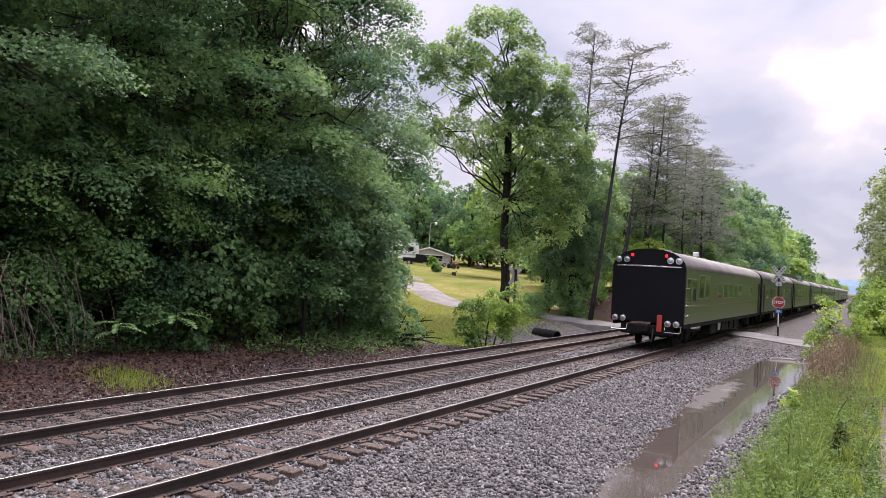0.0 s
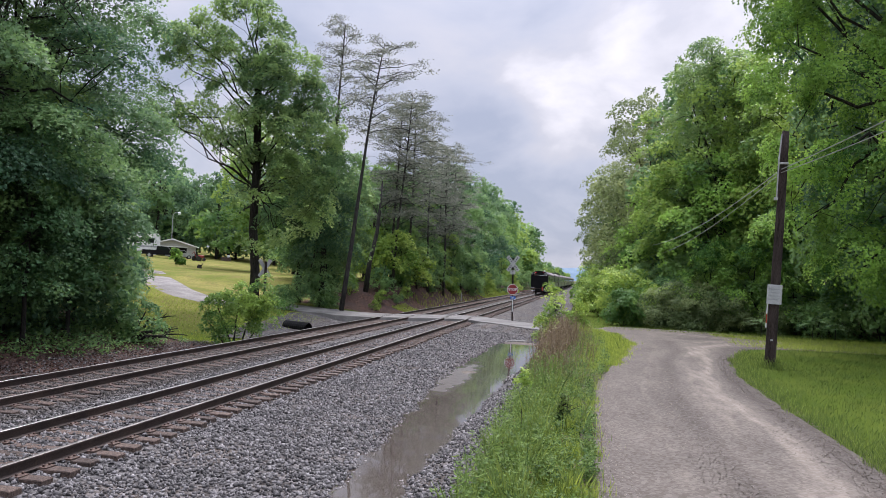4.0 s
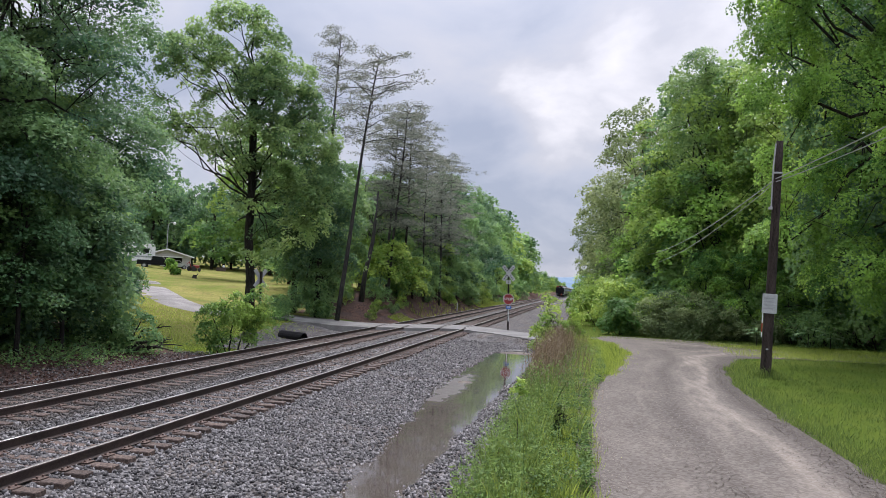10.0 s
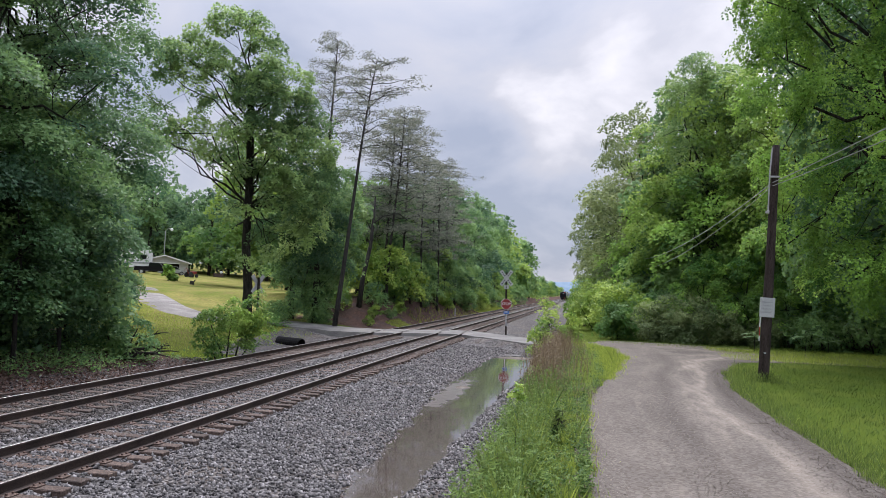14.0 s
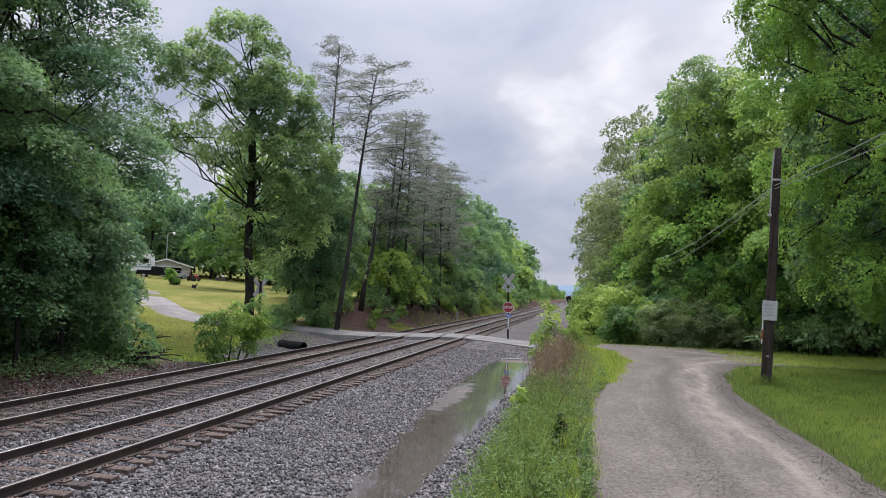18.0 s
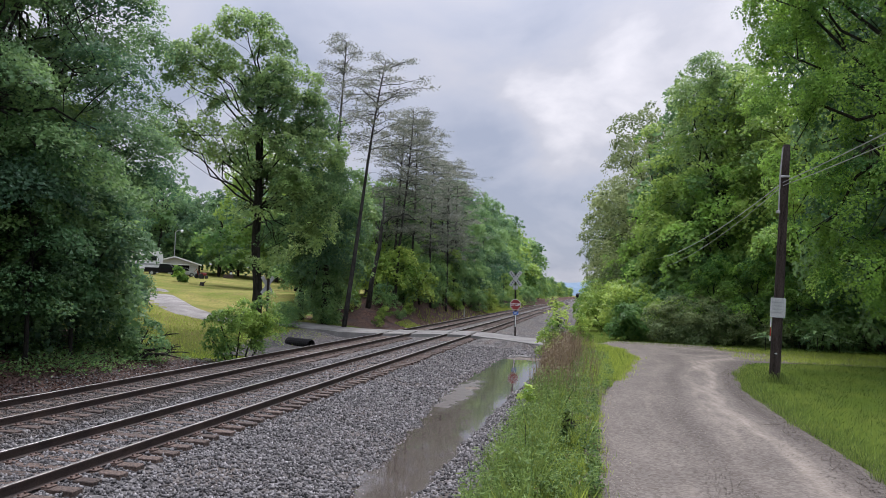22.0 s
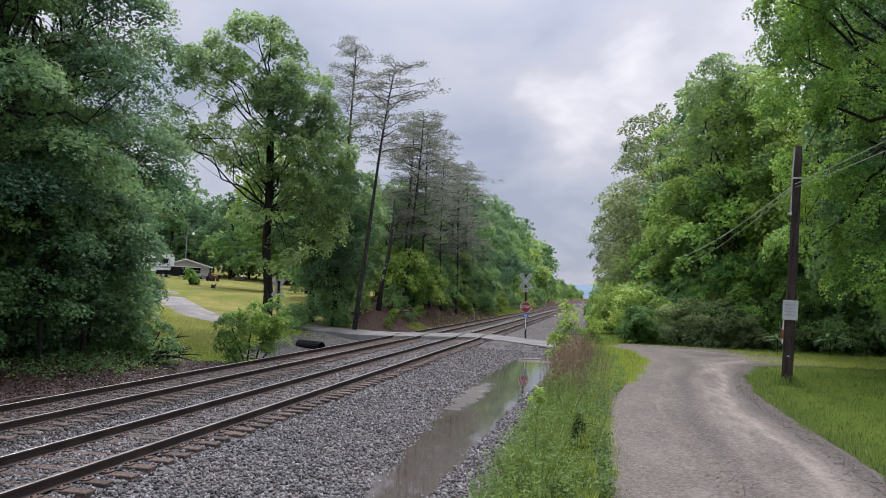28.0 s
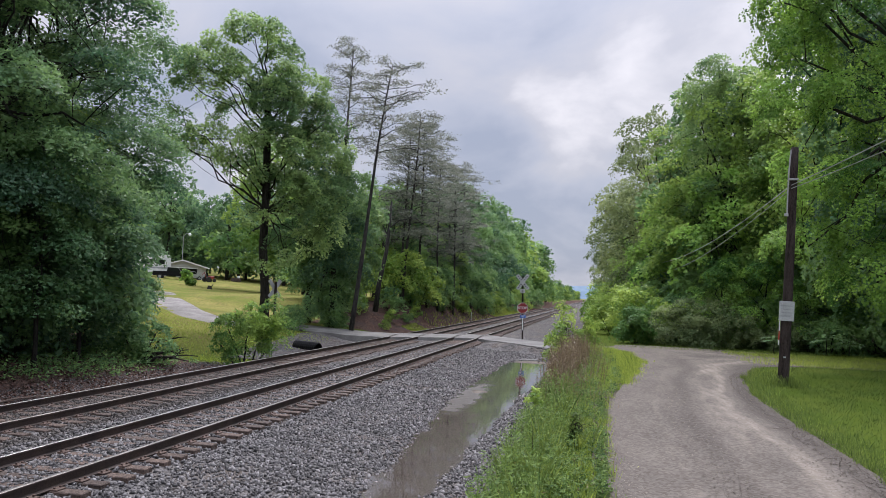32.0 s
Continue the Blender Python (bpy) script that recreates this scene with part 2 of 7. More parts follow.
def road_material():
    """Pale packed gravel with two worn wheel lines, damp darker patches between them."""
    m, n, l, p = material("dirt_road")
    tc = n.new("ShaderNodeTexCoord")
    at = n.new("ShaderNodeAttribute")
    at.attribute_name = "worn"
    mp = n.new("ShaderNodeMapping")
    mp.inputs["Scale"].default_value = (0.75, 0.3, 1)
    l.new(tc.outputs["Object"], mp.inputs[0])
    a, b, c = (n.new("ShaderNodeTexNoise") for _ in range(3))
    for t, s in ((a, 1.3), (b, 34.0), (c, 1.5)):
        t.inputs["Scale"].default_value, t.inputs["Detail"].default_value = s, 6
    l.new(mp.outputs[0], a.inputs["Vector"])
    l.new(tc.outputs["Object"], b.inputs["Vector"])
    streak = n.new("ShaderNodeMapping")
    streak.inputs["Scale"].default_value = (3.2, 0.55, 1)
    l.new(tc.outputs["Object"], streak.inputs[0])
    l.new(streak.outputs[0], c.inputs["Vector"])

    def mixed(fac, x, y, lo, hi):
        r, k = n.new("ShaderNodeMapRange"), n.new("ShaderNodeMix")
        r.inputs["From Min"].default_value, r.inputs["From Max"].default_value = lo, hi
        l.new(fac, r.inputs["Value"])
        k.data_type = "RGBA"
        for key, val in (("A", x), ("B", y)):
            if isinstance(val, tuple):
                k.inputs[key].default_value = rgb(val)
            else:
                l.new(val, k.inputs[key])
        l.new(r.outputs[0], k.inputs["Factor"])
        return k.outputs["Result"]

    col = mixed(a.outputs["Fac"], (0.074, 0.060, 0.048), (0.115, 0.095, 0.077), 0.36, 0.66)
    add = n.new("ShaderNodeMath")
    add.operation = "MULTIPLY"
    l.new(at.outputs["Fac"], add.inputs[0])
    l.new(c.outputs["Fac"], add.inputs[1])
    col = mixed(add.outputs[0], col, (0.235, 0.196, 0.158), 0.2, 0.58)
    col = mixed(at.outputs["Fac"], (0.048, 0.037, 0.029), col, -0.45, 0.08)
    v = n.new("ShaderNodeTexVoronoi")
    v.inputs["Scale"].default_value = 20
    l.new(tc.outputs["Object"], v.inputs["Vector"])
    bw = n.new("ShaderNodeRGBToBW")
    l.new(v.outputs["Color"], bw.inputs[0])
    spots = mixed(bw.outputs[0], (0.07, 0.06, 0.052), (0.33, 0.30, 0.27), 0.2, 0.85)
    k = n.new("ShaderNodeMix")
    k.data_type = "RGBA"
    k.inputs["Factor"].default_value = 0.22
    l.new(col, k.inputs["A"])
    l.new(spots, k.inputs["B"])
    l.new(k.outputs["Result"], p.inputs["Base Color"])
    p.inputs["Roughness"].default_value = 0.85
    p.inputs["Specular IOR Level"].default_value = 0.15
    bp = n.new("ShaderNodeBump")
    bp.inputs["Strength"].default_value, bp.inputs["Distance"].default_value = 0.16, 0.02
    l.new(b.outputs["Fac"], bp.inputs["Height"])
    l.new(bp.outputs[0], p.inputs["Normal"])
    return m


def water_material():
    m, n, l, p = material("muddy_water")
    p.inputs["Base Color"].default_value = (0.075, 0.061, 0.051, 1)
    p.inputs["Roughness"].default_value = 0.03
    p.inputs["IOR"].default_value = 1.33
    p.inputs["Specular IOR Level"].default_value = 1.0
    tc, t = n.new("ShaderNodeTexCoord"), n.new("ShaderNodeTexNoise")
    t.inputs["Scale"].default_value, t.inputs["Detail"].default_value = 5.0, 2
    l.new(tc.outputs["Object"], t.inputs["Vector"])
    bp = n.new("ShaderNodeBump")
    bp.inputs["Strength"].default_value, bp.inputs["Distance"].default_value = 0.02, 0.02
    far = n.new("ShaderNodeVectorMath")
    far.operation = "DISTANCE"
    shear = n.new("ShaderNodeMapping")                       # a long wind-ruffled patch
    shear.inputs["Location"].default_value, shear.inputs["Scale"].default_value = (6.5, -4.6, 0.45), (1.66, 0.19, 1.0)
    l.new(tc.outputs["Object"], shear.inputs[0])
    far.inputs[1].default_value = (0, 0, 0)
    l.new(shear.outputs[0], far.inputs[0])
    calm = n.new("ShaderNodeMapRange")
    calm.inputs["From Min"].default_value, calm.inputs["From Max"].default_value = 0.45, 0.95
    calm.inputs["To Min"].default_value, calm.inputs["To Max"].default_value = 1.0, 0.02
    ragged = n.new("ShaderNodeTexNoise")
    ragged.inputs["Scale"].default_value, ragged.inputs["Detail"].default_value = 1.6, 4
    l.new(tc.outputs["Object"], ragged.inputs["Vector"])
    rag = n.new("ShaderNodeMath")
    rag.operation, rag.inputs[1].default_value = "MULTIPLY_ADD", 1.2
    l.new(ragged.outputs["Fac"], rag.inputs[0])
    l.new(far.outputs["Value"], rag.inputs[2])
    off = n.new("ShaderNodeMath")
    off.operation, off.inputs[1].default_value = "SUBTRACT", 0.6
    l.new(rag.outputs[0], off.inputs[0])
    l.new(off.outputs[0], calm.inputs["Value"])
    dull = n.new("ShaderNodeMapRange")
    dull.inputs["From Min"].default_value, dull.inputs["From Max"].default_value = 0.5, 0.85
    dull.inputs["To Min"].default_value, dull.inputs["To Max"].default_value = 0.3, 0.03
    l.new(off.outputs[0], dull.inputs["Value"])
    l.new(dull.outputs[0], p.inputs["Roughness"])
    split, swell, most = n.new("ShaderNodeSeparateXYZ"), n.new("ShaderNodeMapRange"), n.new("ShaderNodeMath")
    l.new(tc.outputs["Object"], split.inputs[0])            # ripples towards the windy far end
    swell.inputs["From Min"].default_value, swell.inputs["From Max"].default_value = 18.0, 25.0
    swell.inputs["To Min"].default_value, swell.inputs["To Max"].default_value = 0.02, 0.05
    l.new(split.outputs[1], swell.inputs["Value"])
    most.operation = "MAXIMUM"
    l.new(calm.outputs[0], most.inputs[0])
    l.new(swell.outputs[0], most.inputs[1])
    l.new(most.outputs[0], bp.inputs["Strength"])
    l.new(t.outputs["Fac"], bp.inputs["Height"])
    l.new(bp.outputs[0], p.inputs["Normal"])
    return m


M_ground, M_road, M_water = ground_material(), road_material(), water_material()
M_ballast = stone_material("ballast_stone", (0.015, 0.014, 0.014), (0.235, 0.22, 0.214))
M_stone = island_stone("loose_ballast", (0.019, 0.0175, 0.0173), (0.29, 0.27, 0.264))
M_brownstone = island_stone("brown_ballast", (0.016, 0.0135, 0.012), (0.14, 0.12, 0.108))
M_rail = surface("rusty_rail_web", (0.02, 0.013, 0.011), (0.06, 0.038, 0.029), 2, 60, 0.75, 0.2, 0.2)
M_head = surface("polished_rail_head", (0.32, 0.305, 0.295), (0.52, 0.50, 0.485), 2, 30, 0.32, 1.0, 0.05)
M_dullhead = surface("dull_rail_head", (0.16, 0.145, 0.135), (0.30, 0.275, 0.26), 2, 30, 0.42, 0.8, 0.05)
M_tie = surface("weathered_tie", (0.034, 0.022, 0.017), (0.15, 0.102, 0.078), 3, 26, 0.85, 0, 0.7, (4, 14, 4), vary=0.3)
M_plate = surface("tie_plate_steel", (0.05, 0.032, 0.025), (0.17, 0.11, 0.085), 9, 50, 0.7, 0.4, 0.3)
M_asphalt = surface("worn_asphalt", (0.075, 0.07, 0.064), (0.17, 0.16, 0.147), 0.9, 60, 0.8, 0, 0.4)
M_drive = surface("damp_pale_drive", (0.12, 0.11, 0.10), (0.27, 0.25, 0.235), 0.6, 14, 0.85, 0, 0.3, spec=0.15)
M_bark = surface("grey_brown_bark", (0.014, 0.013, 0.012), (0.055, 0.050, 0.044), 3, 22, 0.9, 0, 0.9, (3, 3, 0.7), spec=0.08)
M_pinebark = surface("pine_bark", (0.022, 0.021, 0.020), (0.078, 0.073, 0.067), 3, 20, 0.9, 0, 0.9, (3, 3, 0.7), spec=0.08)
M_deadwood = surface("dry_grey_twigs", (0.06, 0.043, 0.035), (0.19, 0.14, 0.115), 3, 30, 0.9)
M_pole = surface("creosoted_pole", (0.016, 0.012, 0.011), (0.062, 0.048, 0.042), 2, 18, 0.85, 0, 0.6, (4, 4, 0.5), spec=0.1)
# dark ends of these two are bluer and lifted, a haze veil in the colour
M_leaf_dark = leaf_material("deep_green_leaf", (0.062, 0.13, 0.074), (0.18, 0.31, 0.112))
M_leaf_mid = leaf_material("green_leaf", (0.068, 0.15, 0.062), (0.20, 0.335, 0.108))
# dark end lowered so some sprays are coloured like shaded gaps
M_leaf_light = leaf_material("spring_green_leaf", (0.05, 0.14, 0.034), (0.31, 0.51, 0.10))
# lightened so that the colour carries some of the haze
M_leaf_oak = leaf_material("oak_leaf", (0.095, 0.18, 0.075), (0.30, 0.43, 0.155), 0.52)
M_leaf_bright = leaf_material("lime_green_leaf", (0.11, 0.22, 0.04), (0.36, 0.48, 0.10), 0.42)
M_leaf_fresh = leaf_material("fresh_green_leaf", (0.075, 0.17, 0.045), (0.28, 0.41, 0.088))
M_leaf_olive = leaf_material("pale_olive_leaf", (0.10, 0.15, 0.058), (0.26, 0.32, 0.135))
# grey-green needles, paled further to stand for haze among the pines
M_needle = leaf_material("sparse_pine_needle", (0.09, 0.108, 0.085), (0.25, 0.265, 0.20), 0.34)
M_grass = leaf_material("grass_blade", (0.026, 0.058, 0.016), (0.22, 0.30, 0.07), 0.4, 0.08)
M_fieldgrass = leaf_material("field_grass_blade", (0.11, 0.18, 0.028), (0.37, 0.45, 0.09), 0.4, 0.06)
M_lawn = leaf_material("lawn_blade", (0.042, 0.078, 0.019), (0.10, 0.145, 0.038), 0.3, 0.05)
M_pebble = island_stone("road_pebble", (0.105, 0.088, 0.072), (0.24, 0.205, 0.17))
M_weed = leaf_material("grey_green_weed", (0.028, 0.07, 0.019), (0.175, 0.265, 0.066), 0.36, 0.1)
M_straw = leaf_material("dry_stem", (0.085, 0.062, 0.036), (0.24, 0.185, 0.105), 0.25)
M_dryleaf = leaf_material("fallen_leaf", (0.032, 0.02, 0.016), (0.145, 0.084, 0.065), 0.1)
M_white = surface("white_paint", (0.62, 0.62, 0.61), (0.80, 0.80, 0.79), 2, 40, 0.5, 0, 0.05)
M_crossbuck = surface("weathered_white_board", (0.30, 0.31, 0.30), (0.46, 0.47, 0.46), 3, 40, 0.6, 0, 0.05)
M_greysign = surface("sign_back_aluminium", (0.36, 0.37, 0.37), (0.52, 0.53, 0.53), 3, 40, 0.45, 0.3, 0.05)
M_red = surface("sign_red", (0.20, 0.018, 0.018), (0.29, 0.032, 0.028), 3, 40, 0.5, 0, 0.02)
M_blue = plain("sign_blue", (0.03, 0.12, 0.42), 0.45)
M_orange = plain("marker_red", (0.42, 0.05, 0.03), 0.5)
M_black = surface("car_black", (0.002, 0.002, 0.0032), (0.005, 0.005, 0.007), 1, 30, 0.6, 0, 0.03, spec=0.2)
M_green = surface("coach_green", (0.05, 0.068, 0.031), (0.078, 0.10, 0.048), 0.6, 20, 0.28, 0, 0.03)
M_roof = surface("coach_roof_grey", (0.15, 0.132, 0.122), (0.24, 0.215, 0.20), 0.6, 14, 0.6, 0, 0.05)
M_coach2 = surface("coach_olive", (0.055, 0.06, 0.042), (0.085, 0.09, 0.065), 0.6, 20, 0.4, 0, 0.03)
# grime, darkened further so the wheels look shaded under the cars
M_under = surface("underframe_grime_and_shade", (0.006, 0.006, 0.006), (0.02, 0.018, 0.017), 3, 30, 0.85, 0, 0.3, spec=0.15)
M_gold = plain("stripe_gold", (0.17, 0.15, 0.055), 0.5)
M_glass = plain("window_glass", (0.016, 0.02, 0.018), 0.06, spec=0.25)
M_dome = plain("dome_glass", (0.22, 0.36, 0.42), 0.05)
M_sash = surface("pale_green_sash", (0.17, 0.20, 0.14), (0.25, 0.28, 0.21), 1, 30, 0.4)
M_chrome = plain("chrome", (0.75, 0.75, 0.76), 0.18, 1.0)
M_lens = plain("lamp_lens", (0.42, 0.44, 0.47), 0.08, 0.7)
M_tail = plain("tail_lamp", (1.0, 0.02, 0.02), 0.3, 0.0, 1.4)
M_siding = surface("pale_siding", (0.30, 0.295, 0.28), (0.44, 0.435, 0.42), 0.5, 8, 0.7, 0, 0.1, (0.2, 0.2, 8))
M_shingle = surface("grey_shingle", (0.13, 0.125, 0.12), (0.25, 0.24, 0.23), 0.6, 16, 0.9, 0, 0.4)
# near-black colour that stands for the shade inside the garage
M_shade = surface("interior_shade", (0.012, 0.011, 0.01), (0.03, 0.027, 0.025), 2, 20, 0.9)
M_tyre = surface("tyre_rubber", (0.012, 0.012, 0.012), (0.03, 0.03, 0.03), 3, 40, 0.85)
M_plastic = surface("black_plastic_pipe", (0.010, 0.010, 0.010), (0.024, 0.023, 0.023), 2, 30, 0.85, spec=0.1)
M_wire = plain("wire_cable", (0.36, 0.36, 0.37), 0.6)
# the blue of distance haze is put into the hills' colour
M_hill = surface("distant_hill", (0.10, 0.16, 0.22), (0.14, 0.20, 0.26), 0.01, 0.06, 1.0, 0, 0.0)
M_signback = surface("weathered_sign_back", (0.26, 0.26, 0.25), (0.40, 0.40, 0.385), 3, 40, 0.6, 0.1, 0.05)
M_steel = surface("galvanised_steel", (0.30, 0.31, 0.31), (0.48, 0.49, 0.49), 3, 30, 0.45, 0.6, 0.05)


# ---- mesh tools ----
class Geo:
    """Collects vertices and faces of one part."""

    def __init__(self):
        self.v, self.f, self.smooth = [], [], False

    def add(self, verts, faces):
        k = len(self.v)
        self.v += [tuple(p) for p in verts]
        self.f += [tuple(i + k for i in f) for f in faces]
        return self

    def box(self, x0, x1, y0, y1, z0, z1, bev=0.0):
        """A box whose edges are cut by bev."""
        if not bev:
            return self.add([(x, y, z) for z in (z0, z1) for y in (y0, y1) for x in (x0, x1)],
                            [(0, 2, 3, 1), (4, 5, 7, 6), (0, 1, 5, 4), (2, 6, 7, 3), (0, 4, 6, 2), (1, 3, 7, 5)])
        bm = bmesh.new()
        bmesh.ops.create_cube(bm, size=1)
        for q in bm.verts:
            q.co = ((x0 + x1) / 2 + q.co.x * (x1 - x0), (y0 + y1) / 2 + q.co.y * (y1 - y0), (z0 + z1) / 2 + q.co.z * (z1 - z0))
        bmesh.ops.bevel(bm, geom=bm.edges[:], offset=bev, segments=1, affect="EDGES")
        bm.verts.index_update()
        self.add([q.co[:] for q in bm.verts], [[q.index for q in f.verts] for f in bm.faces])
        bm.free()
        return self

    def tube(self, pts, radii, n=8, caps=True):
        """A round tapered limb along points."""
        pts = [Vector(p) for p in pts]
        rings = []
        for i, p in enumerate(pts):
            d = (pts[min(i + 1, len(pts) - 1)] - pts[max(i - 1, 0)]).normalized()
            a = d.orthogonal().normalized() if i == 0 else (rings[-1][1] - d * rings[-1][1].dot(d)).normalized()
            rings.append((p, a, d.cross(a)))
        k = len(self.v)
        for (p, a, b), r in zip(rings, radii):
            for j in range(n):
                t = 2 * math.pi * j / n
                self.v.append(tuple(p + (a * math.cos(t) + b * math.sin(t)) * r))
        for i in range(len(pts) - 1):
            for j in range(n):
                self.f.append((k + i * n + j, k + i * n + (j + 1) % n, k + (i + 1) * n + (j + 1) % n, k + (i + 1) * n + j))
        if caps:
            self.f.append(tuple(k + j for j in reversed(range(n))))
            self.f.append(tuple(k + (len(pts) - 1) * n + j for j in range(n)))
        return self

    def prism(self, outline, a, b, axis="y"):
        """A closed outline pushed from a to b along an axis; outline pairs are the other two axes in order."""
        def put(p, s):
            return {"x": (s, p[0], p[1]), "y": (p[0], s, p[1]), "z": (p[0], p[1], s)}[axis]
        n = len(outline)
        return self.add([put(p, a) for p in outline] + [put(p, b) for p in outline],
                        [tuple(reversed(range(n))), tuple(range(n, 2 * n))] + [(i, (i + 1) % n, n + (i + 1) % n, n + i) for i in range(n)])

    def disc(self, c, axis, r, depth, n=16):
        c, d = Vector(c), Vector(axis).normalized()
        return self.tube([c - d * depth / 2, c + d * depth / 2], [r, r], n)


def link(name, me, mat, parent=None, label="", smooth=False):
    ob = new(name, me)
    me.materials.append(mat)
    if smooth:
        me.polygons.foreach_set("use_smooth", [True] * len(me.polygons))
    ob.parent = parent
    if label:
        ob["label"] = label
    return ob


def part(name, geo, mat, parent=None, label="", smooth=False):
    me = bpy.data.meshes.new(name)
    me.from_pydata(geo.v, [], geo.f)
    bm = bmesh.new()
    bm.from_mesh(me)
    bmesh.ops.recalc_face_normals(bm, faces=bm.faces)
    bm.to_mesh(me)
    bm.free()
    return link(name, me, mat, parent, label, smooth)


def raw_mesh(name, verts, faces, attr=None, per="FACE"):
    """A mesh from arrays: faces all with the same number of corners; attr: name and values."""
    me = bpy.data.meshes.new(name)
    nv, nf, k = len(verts), len(faces), faces.shape[1]
    me.vertices.add(nv)
    me.vertices.foreach_set("co", np.asarray(verts, np.float32).ravel())
    me.loops.add(nf * k)
    me.loops.foreach_set("vertex_index", np.asarray(faces, np.int32).ravel())
    me.polygons.add(nf)
    me.polygons.foreach_set("loop_start", np.arange(0, nf * k, k, dtype=np.int32))
    me.update(calc_edges=True)
    if attr:
        a = me.attributes.new(attr[0], "FLOAT", per)
        a.data.foreach_set("value", np.asarray(attr[1], np.float32))
    return me


def thing(name, label, category, at=(0, 0, 0), rz=0.0, group="", kind=""):
    ob = tagged(new(name), label, category, group, kind)
    ob.matrix_basis = pose(*at, 0, 0, rz)
    return ob


def smoothstep(a, b, x):
    t = np.clip((np.asarray(x, float) - a) / (b - a), 0, 1)
    return t * t * (3 - 2 * t)


def wobble(x, y, s, seed=0.0):
    """A cheap smooth noise on arrays, about -1 to 1."""
    x, y = np.asarray(x, float) / s + seed * 1.7, np.asarray(y, float) / s - seed
    return (np.sin(x * 1.9 + 1.3 * np.sin(y * 1.1)) + np.sin(y * 2.3 + 1.7 * np.sin(x * 0.7 + 2)) + 0.6 * np.sin(3.7 * x + 2.9 * y)) / 2.6


# ---- the lie of the land ----
TRACK_R, TRACK_L, GAUGE = -8.2, -11.76, 1.5
PUD_Y = [4, 9, 11.2, 13.7, 17.3, 20.8, 23.3, 26, 29, 33, 36, 37.8, 38.6]
PUD_L = [-3.1, -3.22, -3.31, -3.48, -3.68, -3.95, -4.12, -4.16, -4.15, -4.02, -4.1, -4.0, -3.2]
PUD_R = [-2.75, -2.72, -2.72, -2.72, -2.61, -2.5, -2.42, -2.25, -2.1, -2.1, -2.2, -2.25, -3.0]
WATER = -0.45


def crossing_y(x):
    """The middle of the road over the tracks; it bows a little."""
    return np.interp(x, [-24, -19, -13.5, -11, -8, -5, -1.6, 2], [46.5, 48, 47.6, 49.2, 51.6, 48.6, 44.6, 44.5])


def land(x, y):
    """Height of the ground sheet."""
    x, y = np.asarray(x, float), np.asarray(y, float)
    left = np.clip(-x - 17, 0, 75) * 0.072 + np.clip(-x - 92, 0, 300) * 0.05
    z = np.where(x < -14.2, -0.42 + 0.42 * smoothstep(-14.2, -17.5, x) + left, 0)
    dip = 0.55 * np.exp(-((x + 17) / 2.2) ** 2 - ((y - 34) / 6) ** 2)      # wet hollow by the culvert
    bank = 2.3 * smoothstep(-14.3, -18.5, x) * smoothstep(54, 66, y) * (1 - 0.5 * smoothstep(150, 300, y))
    z = np.where(x < -14.2, np.maximum(z, -0.42 + bank), z) - dip + 0.05 * wobble(x, y, 3) * smoothstep(-13.8, -15, x)
    z = np.where((x > -14.2) & (x < -1.3), -0.75 + 0.7 * smoothstep(-1.9, -1.3, x), z)
    z = z + np.where(x > 0.8, 0.03 * wobble(x, y, 4) * smoothstep(5.5, 7, x) + 0.03 * np.clip(x - 22, 0, 60), 0)
    strip = 0.06 * smoothstep(-1.6, -0.9, x) * smoothstep(0.9, 0.2, x) * smoothstep(45, 38, y)
    return z + strip


def ballast(x, y):
    x, y = np.asarray(x, float), np.asarray(y, float)
    base = np.interp(x, [-15.2, -14.3, -13.35, -12.6, -10.9, -10.6, -9.4, -9.05, -7.35, -6.95, -6.1, -4.8, -2.5, -1.9, -1.3], [-0.62, -0.46, -0.24, -0.19, -0.19, -0.215, -0.215, -0.19, -0.19, -0.25, -0.36, -0.41, -0.42, -0.2, -0.09])
    sd = np.minimum(x - np.interp(y, PUD_Y, PUD_L), np.interp(y, PUD_Y, PUD_R) - x) + 0.12 * wobble(x, y, 0.7, 2)
    sd = np.minimum(sd, np.minimum(y - 3, 38.8 - y))
    w = smoothstep(-0.45, 0.25, sd)
    near_road = smoothstep(1.5, 0.2, np.abs(y - crossing_y(x)) - 2.3) * smoothstep(-7.05, -6.4, x)
    z = base * (1 - w) - 0.56 * w + 0.018 * wobble(x, y, 0.5) + 0.012 * wobble(x, y, 0.17, 3)
    return z * (1 - near_road) - 0.09 * near_road


def grid_sheet(name, xs, ys, height, mat, attr=None, label="", smooth=True, category="ground"):
    X, Y = np.meshgrid(xs, ys)
    V = np.stack([X, Y, height(X, Y)], -1).reshape(-1, 3)
    nx, ny = len(xs), len(ys)
    i = (np.arange(ny - 1)[:, None] * nx + np.arange(nx - 1)[None]).ravel()
    F = np.stack([i, i + 1, i + nx + 1, i + nx], 1)
    me = raw_mesh(name, V, F, (attr[0], attr[1](X, Y).ravel()) if attr else None, "POINT")
    return tagged(link(name, me, mat, None, label, smooth), label, category, kind="structure")


def steps(*runs):
    out = []
    for a, b, s in runs:
        out += list(np.arange(a, b - 1e-6, s))
    return np.array(out + [runs[-1][1]])


